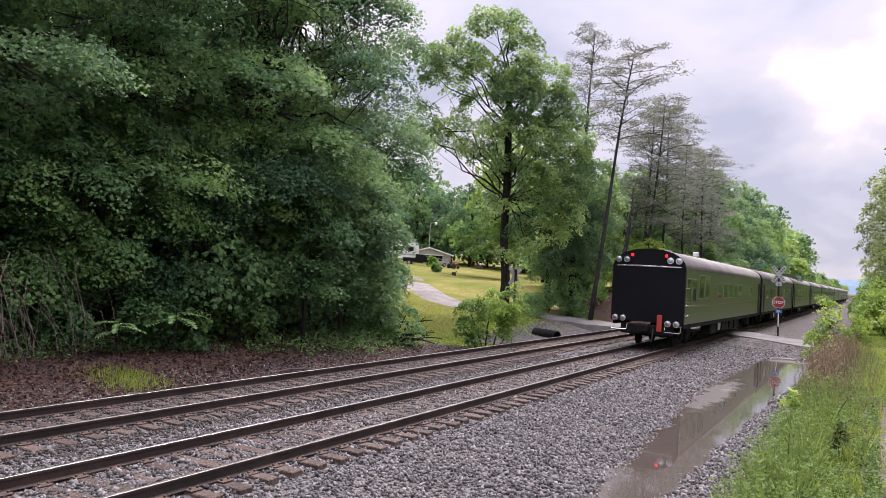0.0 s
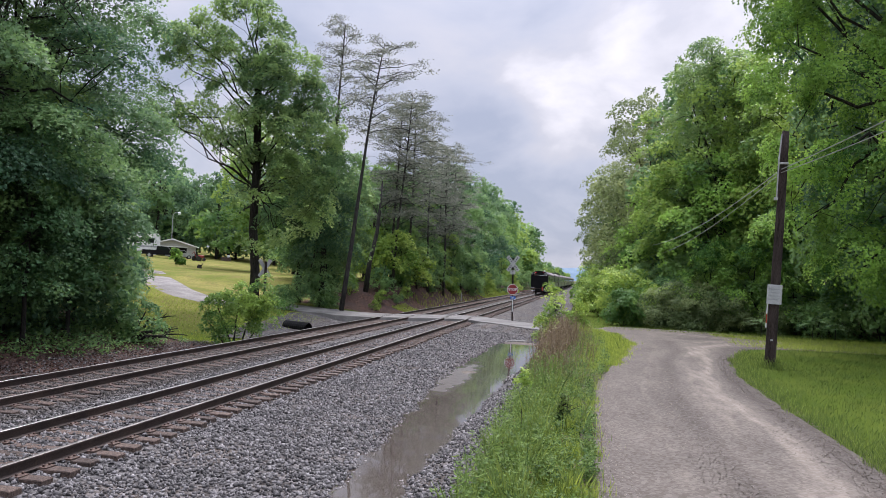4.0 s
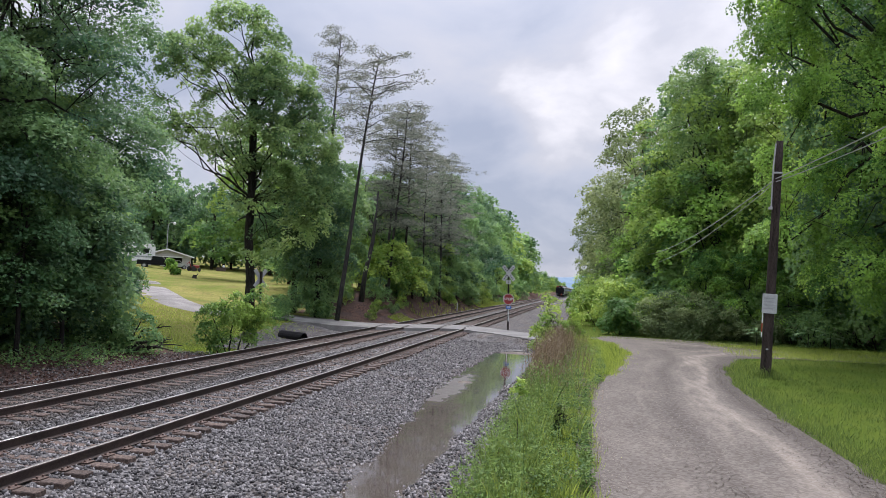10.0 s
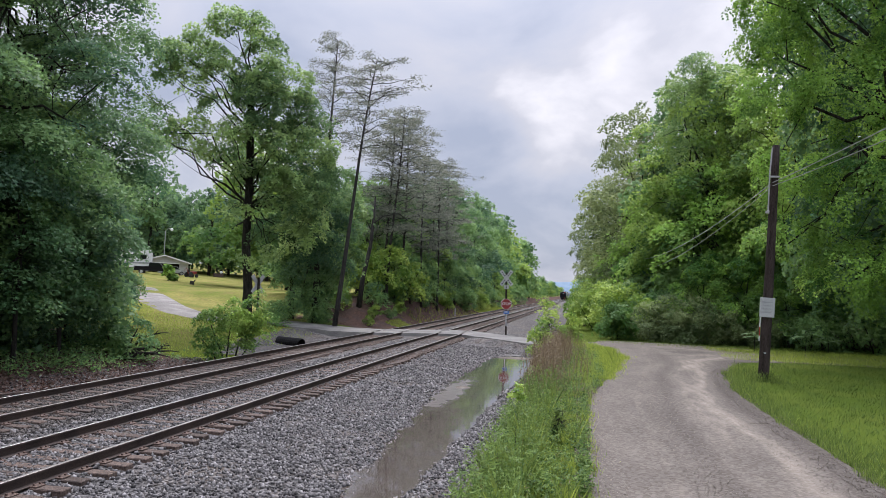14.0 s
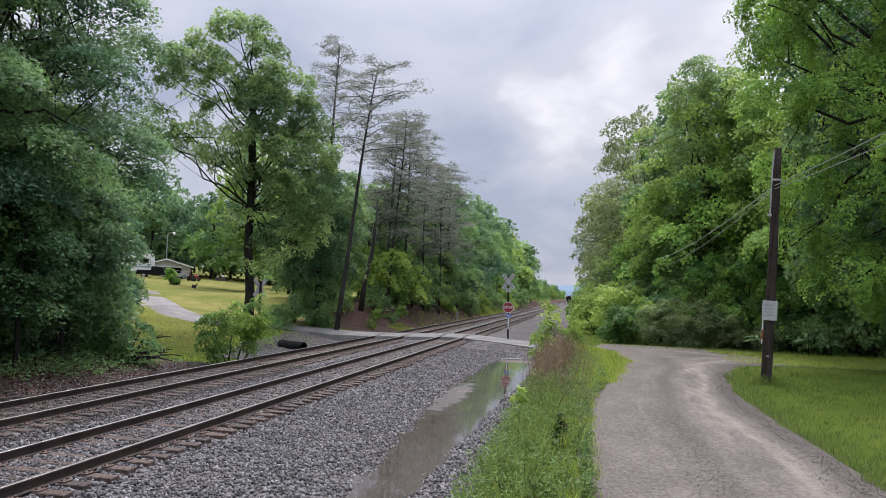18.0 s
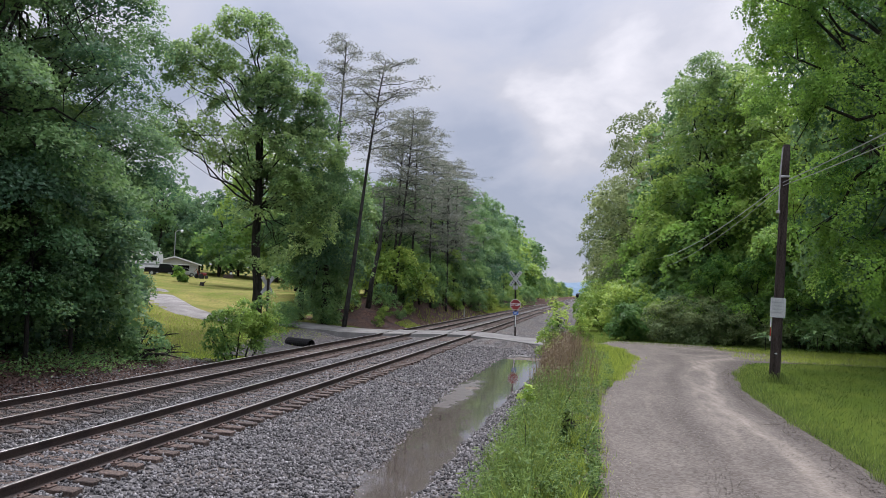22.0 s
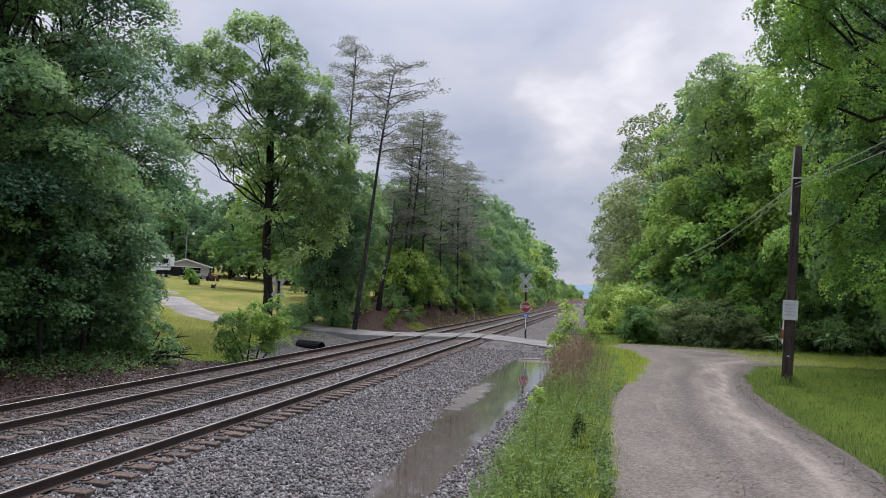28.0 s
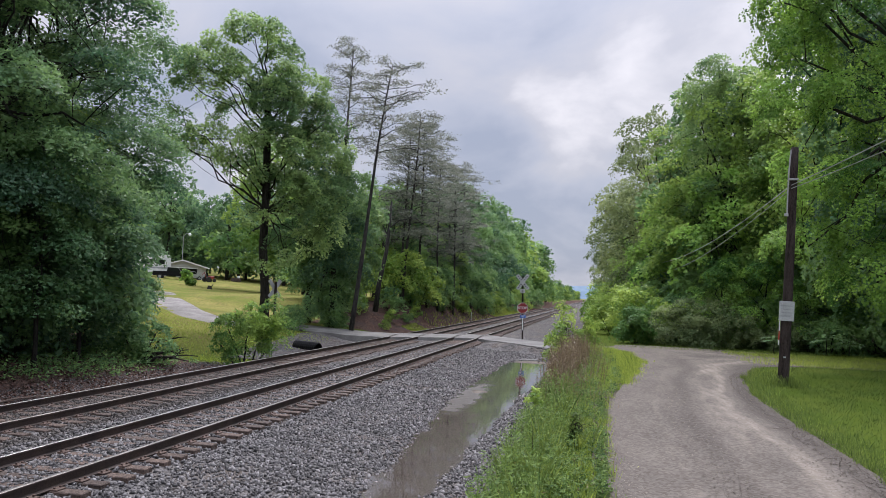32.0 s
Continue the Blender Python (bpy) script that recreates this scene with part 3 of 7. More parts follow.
def litter_map(x, y):
    woods = smoothstep(-13.0, -13.6, x) * smoothstep(31, 26, y + 0.22 * (x + 14))
    bank = smoothstep(-13.5, -14.2, x) * smoothstep(-24, -19, x) * smoothstep(52, 54.5, y) * 0.95
    right = smoothstep(17, 22, x + 0.25 * np.clip(y - 49, 0, 60)) * smoothstep(10, 14, x)
    return np.clip(woods + bank + right, 0, 1)


grid_sheet("ground", steps((-1500, -200, 100), (-200, -60, 10), (-60, -24, 2), (-24, -1.2, 0.4), (-1.2, 24, 0.8), (24, 80, 4), (80, 200, 20), (200, 1500, 100)),
           steps((-300, -40, 20), (-40, 0, 4), (0, 60, 0.8), (60, 130, 2), (130, 400, 10), (400, 3000, 100)),
           land, M_ground, ("litter", litter_map), "grass verges and brown leaf litter beside the railway")
sheet = bpy.data.objects["ground"].data
co = np.empty(len(sheet.vertices) * 3, np.float32)
sheet.vertices.foreach_get("co", co)
co = co.reshape(-1, 3)
a = sheet.attributes.new("field", "FLOAT", "POINT")
a.data.foreach_set("value", (smoothstep(-16, -20, co[:, 0]) * smoothstep(26, 36, co[:, 1] - 0.3 * (co[:, 0] + 18))).astype(np.float32))
grid_sheet("gravel_apron", steps((-18.2, -14.0, 0.35)), steps((33, 47, 0.35)), lambda x, y: np.maximum(land(x, y), -0.5) + 0.10 * smoothstep(0, 1.2, np.minimum(np.minimum(x + 18.2, y - 33 + 0.6 * (x + 14)), 47 - y) + 0.3 * wobble(x, y, 1)) - 0.06,
           M_ballast, None, "loose gravel apron beside the crossing", category="gravel")
grid_sheet("ballast_bed", steps((-15.2, -13.2, 0.25), (-13.2, -6.6, 0.3), (-6.6, -1.3, 0.1)),
           steps((-40, 2, 2), (2, 40, 0.14), (40, 60, 0.5), (60, 200, 4), (200, 1200, 50)),
           ballast, M_ballast, None, "grey crushed stone ballast under two tracks", category="ballast")
water = Geo().add([(-5.6, 2, WATER), (-1.7, 2, WATER), (-1.7, 40, WATER), (-5.6, 40, WATER)], [(0, 1, 2, 3)])
tagged(part("water", water, M_water, None, "still muddy puddle in the gravel ditch"), "still muddy puddle in the gravel ditch", "puddle", kind="structure")


# pale mud left by the puddle: a spit and the flat at its far end
M_mud = surface("pale_wet_mud", (0.085, 0.07, 0.056), (0.17, 0.148, 0.125), 2, 30, 0.85, 0, 0.4, spec=0.1)


def mud_bar(x, y, rx, ry, label, seed, top=0.035):
    n, m = 28, 6
    V, F = [(0, 0, top)], []
    for j in range(1, m + 1):
        q = j / m
        for k in range(n):
            a = 2 * math.pi * k / n
            lobe = 1 + 0.22 * math.sin(3 * a + seed) + 0.13 * math.sin(7 * a + 2 * seed)
            V.append((math.cos(a) * rx * q * lobe, math.sin(a) * ry * q * lobe, top - (top + 0.05) * q ** 2.2 + 0.008 * math.sin(9 * a + 5 * q)))
    F += [(0, 1 + k, 1 + (k + 1) % n) for k in range(n)]
    for j in range(m - 1):
        F += [(1 + j * n + k, 1 + (j + 1) * n + k, 1 + (j + 1) * n + (k + 1) % n, 1 + j * n + (k + 1) % n) for k in range(n)]
    ob = tagged(part("mud_bank", Geo().add(V, F), M_mud, None, label, True), label, "mud", kind="structure")
    ob.matrix_basis = pose(x, y, WATER)


mud_bar(-3.78, 25.6, 0.36, 0.5, "pale mud spit reaching into the puddle", 1.0)
mud_bar(-3.0, 38.2, 1.25, 0.75, "pale mud flat at the puddle's far end", 2.6, 0.05)


# the dirt road: a strip with its own edges, turning to the crossing and on to the side
def road_sheet(name, rows, mat, thick_z, label, cols=41, worn=None):
    """rows: (left edge xyz-less pair, right edge pair); heights follow the land."""
    V, W = [], []
    for (ax, ay), (bx, by) in rows:
        for j in range(cols):
            u = j / (cols - 1)
            x, y = ax + (bx - ax) * u, ay + (by - ay) * u
            j_edge = 0.12 * math.sin(7 * y + 3 * x) if j in (0, cols - 1) else 0
            z = float(land(x, y)) if not -14.3 < x < -1.2 else 0.0
            V.append((x + j_edge, y, z + thick_z - (0.09 if j in (0, cols - 1) else 0) + 0.012 * math.sin(u * math.pi * 4)))
            W.append(0.45 * math.exp(-((u - 0.30) / 0.07) ** 2) + 0.9 * math.exp(-((u - 0.74 - 0.04 * math.sin(0.5 * y) - 0.02 * math.sin(1.7 * y)) / 0.085) ** 2) + 0.6 * math.exp(-((u - 0.58 - 0.03 * math.sin(0.8 * y)) / 0.06) ** 2) + 0.35 * math.exp(-((u - 0.1) / 0.12) ** 2) - 0.55 * math.exp(-((u - 0.9) / 0.08) ** 2) - 0.38 * math.exp(-((u - 0.48 - 0.03 * math.sin(0.6 * y)) / 0.08) ** 2))
    n = len(rows)
    i = (np.arange(n - 1)[:, None] * cols + np.arange(cols - 1)[None]).ravel()
    me = raw_mesh(name, np.array(V), np.stack([i, i + 1, i + cols + 1, i + cols], 1), ("worn", np.array(W)), "POINT")
    return tagged(link(name, me, mat, None, "", True), label, "road", kind="structure")


def fine_rows(keys, n):
    ks = np.array([(a[0], a[1], b[0], b[1]) for a, b in keys], float)
    t, tt = np.arange(len(ks)), np.linspace(0, len(ks) - 1, n)
    out = np.stack([np.interp(tt, t, ks[:, i]) for i in range(4)], 1)
    for _ in range(6):
        out[1:-1] = 0.25 * out[:-2] + 0.5 * out[1:-1] + 0.25 * out[2:]
    return [((a, b), (c, d)) for a, b, c, d in out]


road_sheet("road", fine_rows([((0.3, -30), (4.8, -30)), ((0.2, 0), (4.8, 0)), ((0.12, 11), (4.8, 14)), ((0.2, 20.5), (4.75, 20.5)), ((0.95, 27), (4.9, 26)),
                              ((2.0, 36), (5.7, 31)), ((1.6, 41), (7.3, 37)), ((0.4, 45), (11, 39)), ((1.0, 49.5), (17, 39.5)), ((5, 49.2), (30, 40))], 90),
           M_road, 0.03, "pale packed gravel road with worn wheel lines")
road_sheet("side_road", fine_rows([((4.0, 39.0), (3.6, 49.3)), ((7.6, 38.4), (7.6, 45.6)), ((13, 38.6), (13, 45.2)), ((24, 39), (24, 46)), ((60, 38), (60, 45))], 40),
           M_road, 0.022, "gravel side road under the wood's edge")
road_sheet("driveway", fine_rows([((-20.0, 49.2), (-19.2, 46.2)), ((-22.6, 45.9), (-21.9, 42.4)), ((-27, 50.2), (-25.9, 44.8)), ((-34.6, 60.5), (-31.9, 51.5)), ((-42, 69.5), (-38, 60)),
                                  ((-55, 82), (-52, 72)), ((-74, 102), (-70, 92))], 60),
           M_drive, 0.02, "wet pale gravel driveway up to the house")


# the level crossing: slabs beside and between the rails
def crossing():
    top = thing("level_crossing", "worn grey asphalt road surface across both tracks", "level crossing", kind="structure")
    gaps = [TRACK_L - 0.75, TRACK_L + 0.75, TRACK_R - 0.75, TRACK_R + 0.75]
    edges = [-21.5] + [e for g in gaps for e in (g - 0.11, g + 0.11)] + [1.2]
    for a, b in zip(edges[::2], edges[1::2]):
        n = max(2, int((b - a) / 0.8) + 1)
        g = Geo()
        xs = np.linspace(a, b, n)
        V, F = [], []
        for i, x in enumerate(xs):
            c = float(crossing_y(x))
            rough_edge = 0.18 * math.sin(x * 5.1)
            z = 0.012 if -13 < x < -6.8 else float(np.interp(x, [-21.5, -15, -13, -6.8, -5, -1.6, 1.2], [0.36, 0.02, 0.012, 0.012, -0.02, -0.02, 0.035]))
            half = 2.35
            for y, zz in ((c - half - 0.35 + rough_edge, z - 0.75), (c - half + rough_edge, z - 0.03), (c, z + 0.01), (c + half, z - 0.02), (c + half + 0.35, z - 0.75)):
                V.append((x, y, zz))
        for i in range(n - 1):
            for j in range(4):
                F.append((i * 5 + j, (i + 1) * 5 + j, (i + 1) * 5 + j + 1, i * 5 + j + 1))
        for e in (0, n - 1):
            F.append(tuple(e * 5 + j for j in range(5)))
        part("road_slab", g.add(V, F), M_asphalt, top)


crossing()


# ---- tracks ----
RAIL = [(-0.07, -0.168), (0.07, -0.168), (0.07, -0.158), (0.012, -0.14), (0.010, -0.045), (0.036, -0.035), (0.036, -0.006),
        (0.028, 0.0), (-0.028, 0.0), (-0.036, -0.006), (-0.036, -0.035), (-0.010, -0.045), (-0.012, -0.14), (-0.07, -0.158)]


def tie_mesh():
    g = Geo().box(-1.3, 1.3, -0.115, 0.115, -0.36, -0.17, 0.012)
    me = bpy.data.meshes.new("tie")
    me.from_pydata(g.v, [], g.f)
    me.materials.append(M_tie)
    return me


def plate_mesh():
    g = Geo().box(-0.18, 0.18, -0.1, 0.1, -0.172, -0.155, 0.004)
    for sx in (-0.11, 0.11):
        for sy in (-0.06, 0.06):
            g.box(sx - 0.016, sx + 0.016, sy - 0.012, sy + 0.012, -0.156, -0.128, 0.004)
    me = bpy.data.meshes.new("tie_plate")
    me.from_pydata(g.v, [], g.f)
    me.materials.append(M_plate)
    return me


def track(x, label):
    rng = random.Random(int(x * 10))
    top = thing("railway_track", label, "railway track", (x, 0, 0), group="two parallel tracks", kind="structure")
    for s in (-0.75, 0.75):
        r = part("rail", Geo().prism([(s + a, b) for a, b in RAIL], -40, 1100), M_rail, top, "rusty steel rail")
        part("rail_head", Geo().prism([(s - 0.03, 0.0), (s + 0.03, 0.0), (s + 0.024, 0.003), (s - 0.024, 0.003)], -40, 1100), M_head if s < 0 else M_dullhead, r, "worn running surface")
    ties, plates = tie_mesh(), plate_mesh()
    y = 3.0
    rest = Geo()
    while y < 260:
        if abs(y - float(crossing_y(x))) > 2.5:
            if y < 62:
                t = new("tie", ties)
                t.parent = top
                t.matrix_basis = pose(rng.uniform(-0.06, 0.06), y, rng.uniform(-0.012, 0.0), 0, 0, rng.uniform(-1.2, 1.2))
                if y < 40:
                    for s in (-0.75, 0.75):
                        p = new("tie_plate", plates)
                        p.parent = top
                        p.matrix_basis = pose(s, y, 0.001)
            else:
                rest.box(-1.3, 1.3, y - 0.115, y + 0.115, -0.36, -0.17)
        y += 0.515 + rng.uniform(-0.02, 0.02)
    tagged(part("tie_row", rest, M_tie, top), kind="stuff")


track(TRACK_R, "railway track with wooden ties and rusty rails, its heads polished")
track(TRACK_L, "railway track with worn ties, nearer the wood")


# ---- plants ----
def leaf_quads(rng, C, size, width=0.42, droop=0.35, out=None, bend=0.18, face=None, loose=0.45):
    """Bent four-cornered leaves at the points C; face: the way their upper sides look."""
    n = len(C)
    a = rng.normal(size=(n, 3))
    a[:, 2] = a[:, 2] * 0.45 - droop
    if out is not None:
        a += out
    a /= np.linalg.norm(a, axis=1, keepdims=True) + 1e-9
    b = np.cross(a, rng.normal(size=(n, 3)) * loose + (np.array((0, 0, 1.0)) if face is None else face))
    b /= np.linalg.norm(b, axis=1, keepdims=True) + 1e-9
    c = np.cross(a, b)
    s = (size * rng.uniform(0.65, 1.35, n))[:, None]
    V = np.stack([C - a * s * 0.5, C + b * s * width * 0.5 + c * s * bend, C + a * s * 0.5, C - b * s * width * 0.5 + c * s * bend], 1).reshape(-1, 3)
    return V, np.arange(4 * n).reshape(n, 4)


def crown_mesh(name, rng, blobs, clusters, per, leaf, spread, shell=0.55, width=0.7, droop=0.35, dome=0.55, lift=1.0, fresh=0.43):
    """Leaves lie on many small domed sprays, which hang outside one another over the masses of the crown."""
    B = np.array(blobs, float)
    wt = (B[:, 3] * B[:, 4] * B[:, 5]) ** (2 / 3)
    pick = rng.choice(len(B), clusters, p=wt / wt.sum())
    d = rng.normal(size=(clusters, 3))
    d[:, 2] += 0.12
    d /= np.linalg.norm(d, axis=1, keepdims=True)
    r = shell + (1.05 - shell) * rng.uniform(0, 1, clusters) ** 0.5
    P = B[pick, :3] + d * r[:, None] * B[pick, 3:]
    R = spread * rng.uniform(0.55, 1.35, clusters)
    # tint per mass and spray paints highlights and gaps; fresh brightens it
    tint_c = np.clip(rng.normal(0.0, 0.24, clusters) + rng.normal(fresh, 0.25, len(B))[pick], 0.02, 0.98)
    nrm = d * (1.0, 1.0, 0.3) + np.array((0, 0, lift)) + rng.normal(size=(clusters, 3)) * 0.22
    nrm /= np.linalg.norm(nrm, axis=1, keepdims=True)
    t1 = np.cross(nrm, rng.normal(size=(clusters, 3)))
    t1 /= np.linalg.norm(t1, axis=1, keepdims=True)
    t2 = np.cross(nrm, t1)
    count = np.maximum(4, (per * 1.35 * (R / spread) ** 2 * rng.uniform(0.7, 1.2, clusters)).astype(int))
    idx = np.repeat(np.arange(clusters), count)
    n = len(idx)
    ang, q = rng.uniform(0, 2 * math.pi, n), np.sqrt(rng.uniform(0, 1, n))
    lobes = 1 + 0.28 * np.sin(ang * 3 + idx * 1.7) + 0.18 * np.sin(ang * 5 + idx)
    q2 = q * lobes
    up = dome * (1 - q ** 2) + rng.normal(0, 0.12, n)
    C = P[idx] + (t1[idx] * (np.cos(ang) * q2)[:, None] + t2[idx] * (np.sin(ang) * q2)[:, None] + nrm[idx] * up[:, None]) * R[idx][:, None]
    C[:, 2] = np.maximum(C[:, 2], 0.06)
    rim = (t1[idx] * np.cos(ang)[:, None] + t2[idx] * np.sin(ang)[:, None])
    V, F = leaf_quads(rng, C, leaf, width, droop, out=rim * 0.8, face=nrm[idx] + rim * 0.9 * q[:, None], loose=0.36)
    tint = np.clip(tint_c[idx] + rng.normal(0, 0.09, n), 0, 1)
    return raw_mesh(name, V, F, ("tint", tint)), P


def bent(rng, a, b, n=5, sag=0.12, crook=0.05):
    """A crooked line from a to b."""
    a, b = np.array(a, float), np.array(b, float)
    ln = np.linalg.norm(b - a)
    pts = [a + (b - a) * t for t in np.linspace(0, 1, n)]
    return [p + rng.normal(size=3) * ln * crook * math.sin(math.pi * t) + np.array([0, 0, sag * ln * math.sin(math.pi * t)]) for p, t in zip(pts, np.linspace(0, 1, n))]


def tree(name, label, at, rz, blobs, leafmat, trunk_r, fork, seed, clusters=900, per=26, leaf=0.2, spread=0.42, lean=(0, 0), bark=None, limbs=True,
         shell=0.55, group="", droop=0.35, category="tree", stems=1, twigs=26, lift=1.0, low_limb=0.22, fresh=0.43, dome=0.55, leader=0.0):
    """A tapered trunk with limbs to each mass of the crown, and the leaves."""
    rng = np.random.default_rng(seed)
    t = thing(name, label, category, at, rz, group)
    bark = bark or M_bark
    top = np.array([lean[0], lean[1], fork])
    me, P = crown_mesh("crown", rng, blobs, clusters, per, leaf, spread, shell, droop=droop, lift=lift, fresh=fresh, dome=dome)
    for k in range(stems):
        base = np.array([0, 0, -0.25]) if stems == 1 else np.array([*rng.normal(0, 0.12, 2), -0.2])
        g = Geo()
        line = bent(rng, base, top if stems == 1 else np.array(blobs[k % len(blobs)][:3]), 7, 0.0, 0.005 if stems == 1 else 0.012)
        g.tube(line, [trunk_r * f for f in (1.45, 1.1, 1.0, 0.95, 0.9, 0.82, 0.7)], 9)
        part("trunk", g, bark, t, smooth=True)
    if limbs and stems == 1:
        for b in blobs:
            g = Geo()
            end = np.array(b[:3]) + rng.normal(size=3) * 0.2
            start = top - np.array([lean[0], lean[1], fork]) * rng.uniform(0.0, low_limb)
            if leader:                                         # limbs leave the stem one above another
                start = top * min(1.0, max(leader, end[2] - 0.62 * math.hypot(end[0], end[1]) - 1.0) / fork)
            r0 = trunk_r * rng.uniform(0.4, 0.6) * min(1.0, 3 / len(blobs) ** 0.5)
            line = bent(rng, start, end, 6, 0.06)
            g.tube(line, np.linspace(r0, r0 * 0.25, 6), 7)
            near = P[np.argsort(((P - end) ** 2).sum(1))[: 60]]
            for q in near[rng.choice(len(near), min(len(near), max(3, twigs // len(blobs))), replace=False)]:
                s = line[int(rng.integers(2, 6))]
                g.tube(bent(rng, s, q, 4, 0.05), np.linspace(r0 * 0.26, 0.012, 4), 4)
            part("limb", g, bark, t, smooth=True)
    link("crown", me, leafmat, t)
    return t


def pine(name, label, at, h, lean, seed, first=0.45, spread=2.6, mat=None, density=1.0, ivy=False, girth=0.25, bias=0.0):
    """A tall thin pine with open flat-tipped branches."""
    rng = np.random.default_rng(seed)
    t = thing(name, label, "pine tree", at, 0, "thin pines")
    bend_x = [lean[0] * u ** 1.2 + 0.12 * math.sin(5 * u + seed) for u in np.linspace(0, 1, 9)]
    line = [(bend_x[i], lean[1] * u, h * u - 0.2 * (1 - u)) for i, u in enumerate(np.linspace(0, 1, 9))]
    part("trunk", Geo().tube(line, np.linspace(girth, 0.035, 9), 8), M_pinebark, t, smooth=True)
    g, C = Geo(), []
    n = int(34 * density)
    for k in range(n):
        u = first + (1 - first) * (k + rng.uniform(0, 1)) / n
        i = min(7, int(u * 8))
        p = np.array(line[i]) + (np.array(line[i + 1]) - np.array(line[i])) * (u * 8 - i)
        az = k * 2.4 + rng.uniform(-0.5, 0.5)
        ln = spread * (0.35 + 0.75 * math.sin(math.pi * min(1, (u - first) / (1 - first) * 0.75 + 0.18))) * rng.uniform(0.6, 1.15)
        ln = min(spread, ln * (1 + bias * math.cos(az)))       # the wind-swept side reaches further
        e = p + np.array([math.cos(az) * ln, math.sin(az) * ln, ln * rng.uniform(0.0, 0.4)])
        b = bent(rng, p, e, 5, 0.06)
        g.tube(b, np.linspace(0.035, 0.012, 5), 4)
        for j in range(5):
            s = b[int(rng.integers(2, 5))]
            q = s + rng.normal(size=3) * (0.55, 0.55, 0.16) * (ln / 2.2)
            g.tube([s, q], [0.013, 0.007], 3)
            m = int(38 * density ** 0.5)
            C.append(q + rng.normal(size=(m, 3)) * (0.27, 0.27, 0.10))
    part("limb", g, M_pinebark, t)
    C = np.concatenate(C)
    V, F = leaf_quads(rng, C, 0.2, 0.30, 0.0)
    link("crown", raw_mesh("crown", V, F, ("tint", rng.uniform(0, 1, len(C)))), mat or M_needle, t, "sparse grey-green needles")
    if ivy:
        C = np.concatenate([np.array(line[i]) + (np.array(line[i + 1]) - np.array(line[i])) * f + rng.normal(size=(70, 3)) * (0.38, 0.38, 0.3)
                            for i in range(0, 6) for f in (0.0, 0.33, 0.66)])
        V, F = leaf_quads(rng, C, 0.24, 0.6)
        link("ivy", raw_mesh("ivy", V, F, ("tint", rng.uniform(0, 1, len(C)))), M_leaf_mid, t, "green ivy round the trunk")
    return t


def on_land(x, y, dz=0.0):
    return (x, y, float(land(x, y)) + dz)


def az_of(x, y):
    return math.degrees(math.atan2(-x, y))


def auto_blobs(rng, h, w, low, n, r=0.34, flat=0.8, ring_at=0.6):
    """Masses of a rounded crown between low and h, w wide."""
    out = []
    for k in range(n):
        u = (k + 0.5) / n
        z = low + (h - low) * (0.08 + 0.84 * u)
        ring = w * 0.5 * math.sin(math.pi * (0.22 + 0.70 * u)) * ring_at
        a = k * 2.4 + rng.uniform(-0.6, 0.6)
        s = w * r * 0.74 * rng.uniform(0.75, 1.15) * (1.0 - 0.3 * u)
        out.append((math.cos(a) * ring, math.sin(a) * ring, z, s * 1.15, s * 1.15, s * flat))
    return out


def grown(name, label, x, y, h, w, low, leafmat, seed, n=9, clusters=700, per=24, leaf=0.2, spread=0.45, trunk_r=0.22, group="", flat=0.8, r=0.34, ring_at=0.6, **more):
    rng = np.random.default_rng(seed + 1000)
    return tree(name, label, on_land(x, y), rng.uniform(0, 360), auto_blobs(rng, h, w, low, n, r, flat, ring_at), leafmat, trunk_r, h * 0.5, seed, clusters, per, leaf, spread, group=group, **more)


# the wood beside the tracks, its first row
WOOD = [(-22.5, 5, 19, 12, 2.2, M_leaf_dark), (-22.0, 11.5, 20, 12, 1.8, M_leaf_dark),
        (-21.5, 17.0, 19, 11, 2.2, M_leaf_mid), (-19.8, 21.5, 20, 10, 3.0, M_leaf_dark), (-21.5, 26.0, 18, 9.5, 3.0, M_leaf_dark)]
for k, (x, y, h, w, low, mt) in enumerate(WOOD):
    grown("maple_tree", "tall broadleaf tree in full dark green leaf at the wood's edge", x, y, h, w, low, mt, 11 + k, n=36, clusters=330, per=170, leaf=0.132, spread=0.9, trunk_r=0.26, group="wood edge trees", flat=0.5, r=0.22, ring_at=0.8, shell=0.6, twigs=40, lift=2.2, dome=0.28)
# low branches and shrubs in front of the wood
# past y 16 the leaf tint is lowered to paint the hollow's shade
for k, (x, y, h, w, mt) in enumerate([(-19.8, 2, 5, 5, M_leaf_mid), (-20.0, 6.5, 6, 5, M_leaf_dark), (-20.2, 11, 5.5, 5, M_leaf_mid), (-19.6, 14.5, 7, 5, M_leaf_mid), (-18.8, 17.8, 5.5, 4.5, M_leaf_dark),
                                      (-17.2, 21.2, 7.8, 5.0, M_leaf_mid), (-17.5, 23.7, 6.4, 4.6, M_leaf_dark), (-20.0, 25.4, 9.5, 5.2, M_leaf_fresh)]):
    grown("understory_tree", "leafy understory tree hanging over leaf litter", x, y, h, w, 1.5 if 20 < y < 25 else 0.4, mt, 40 + k, n=11, clusters=130, per=105, leaf=0.135, spread=0.7, trunk_r=0.07, group="understory", shell=0.45, flat=0.6, lift=1.8, dome=0.32, fresh=0.26 if y > 16 and mt is not M_leaf_fresh else 0.43)
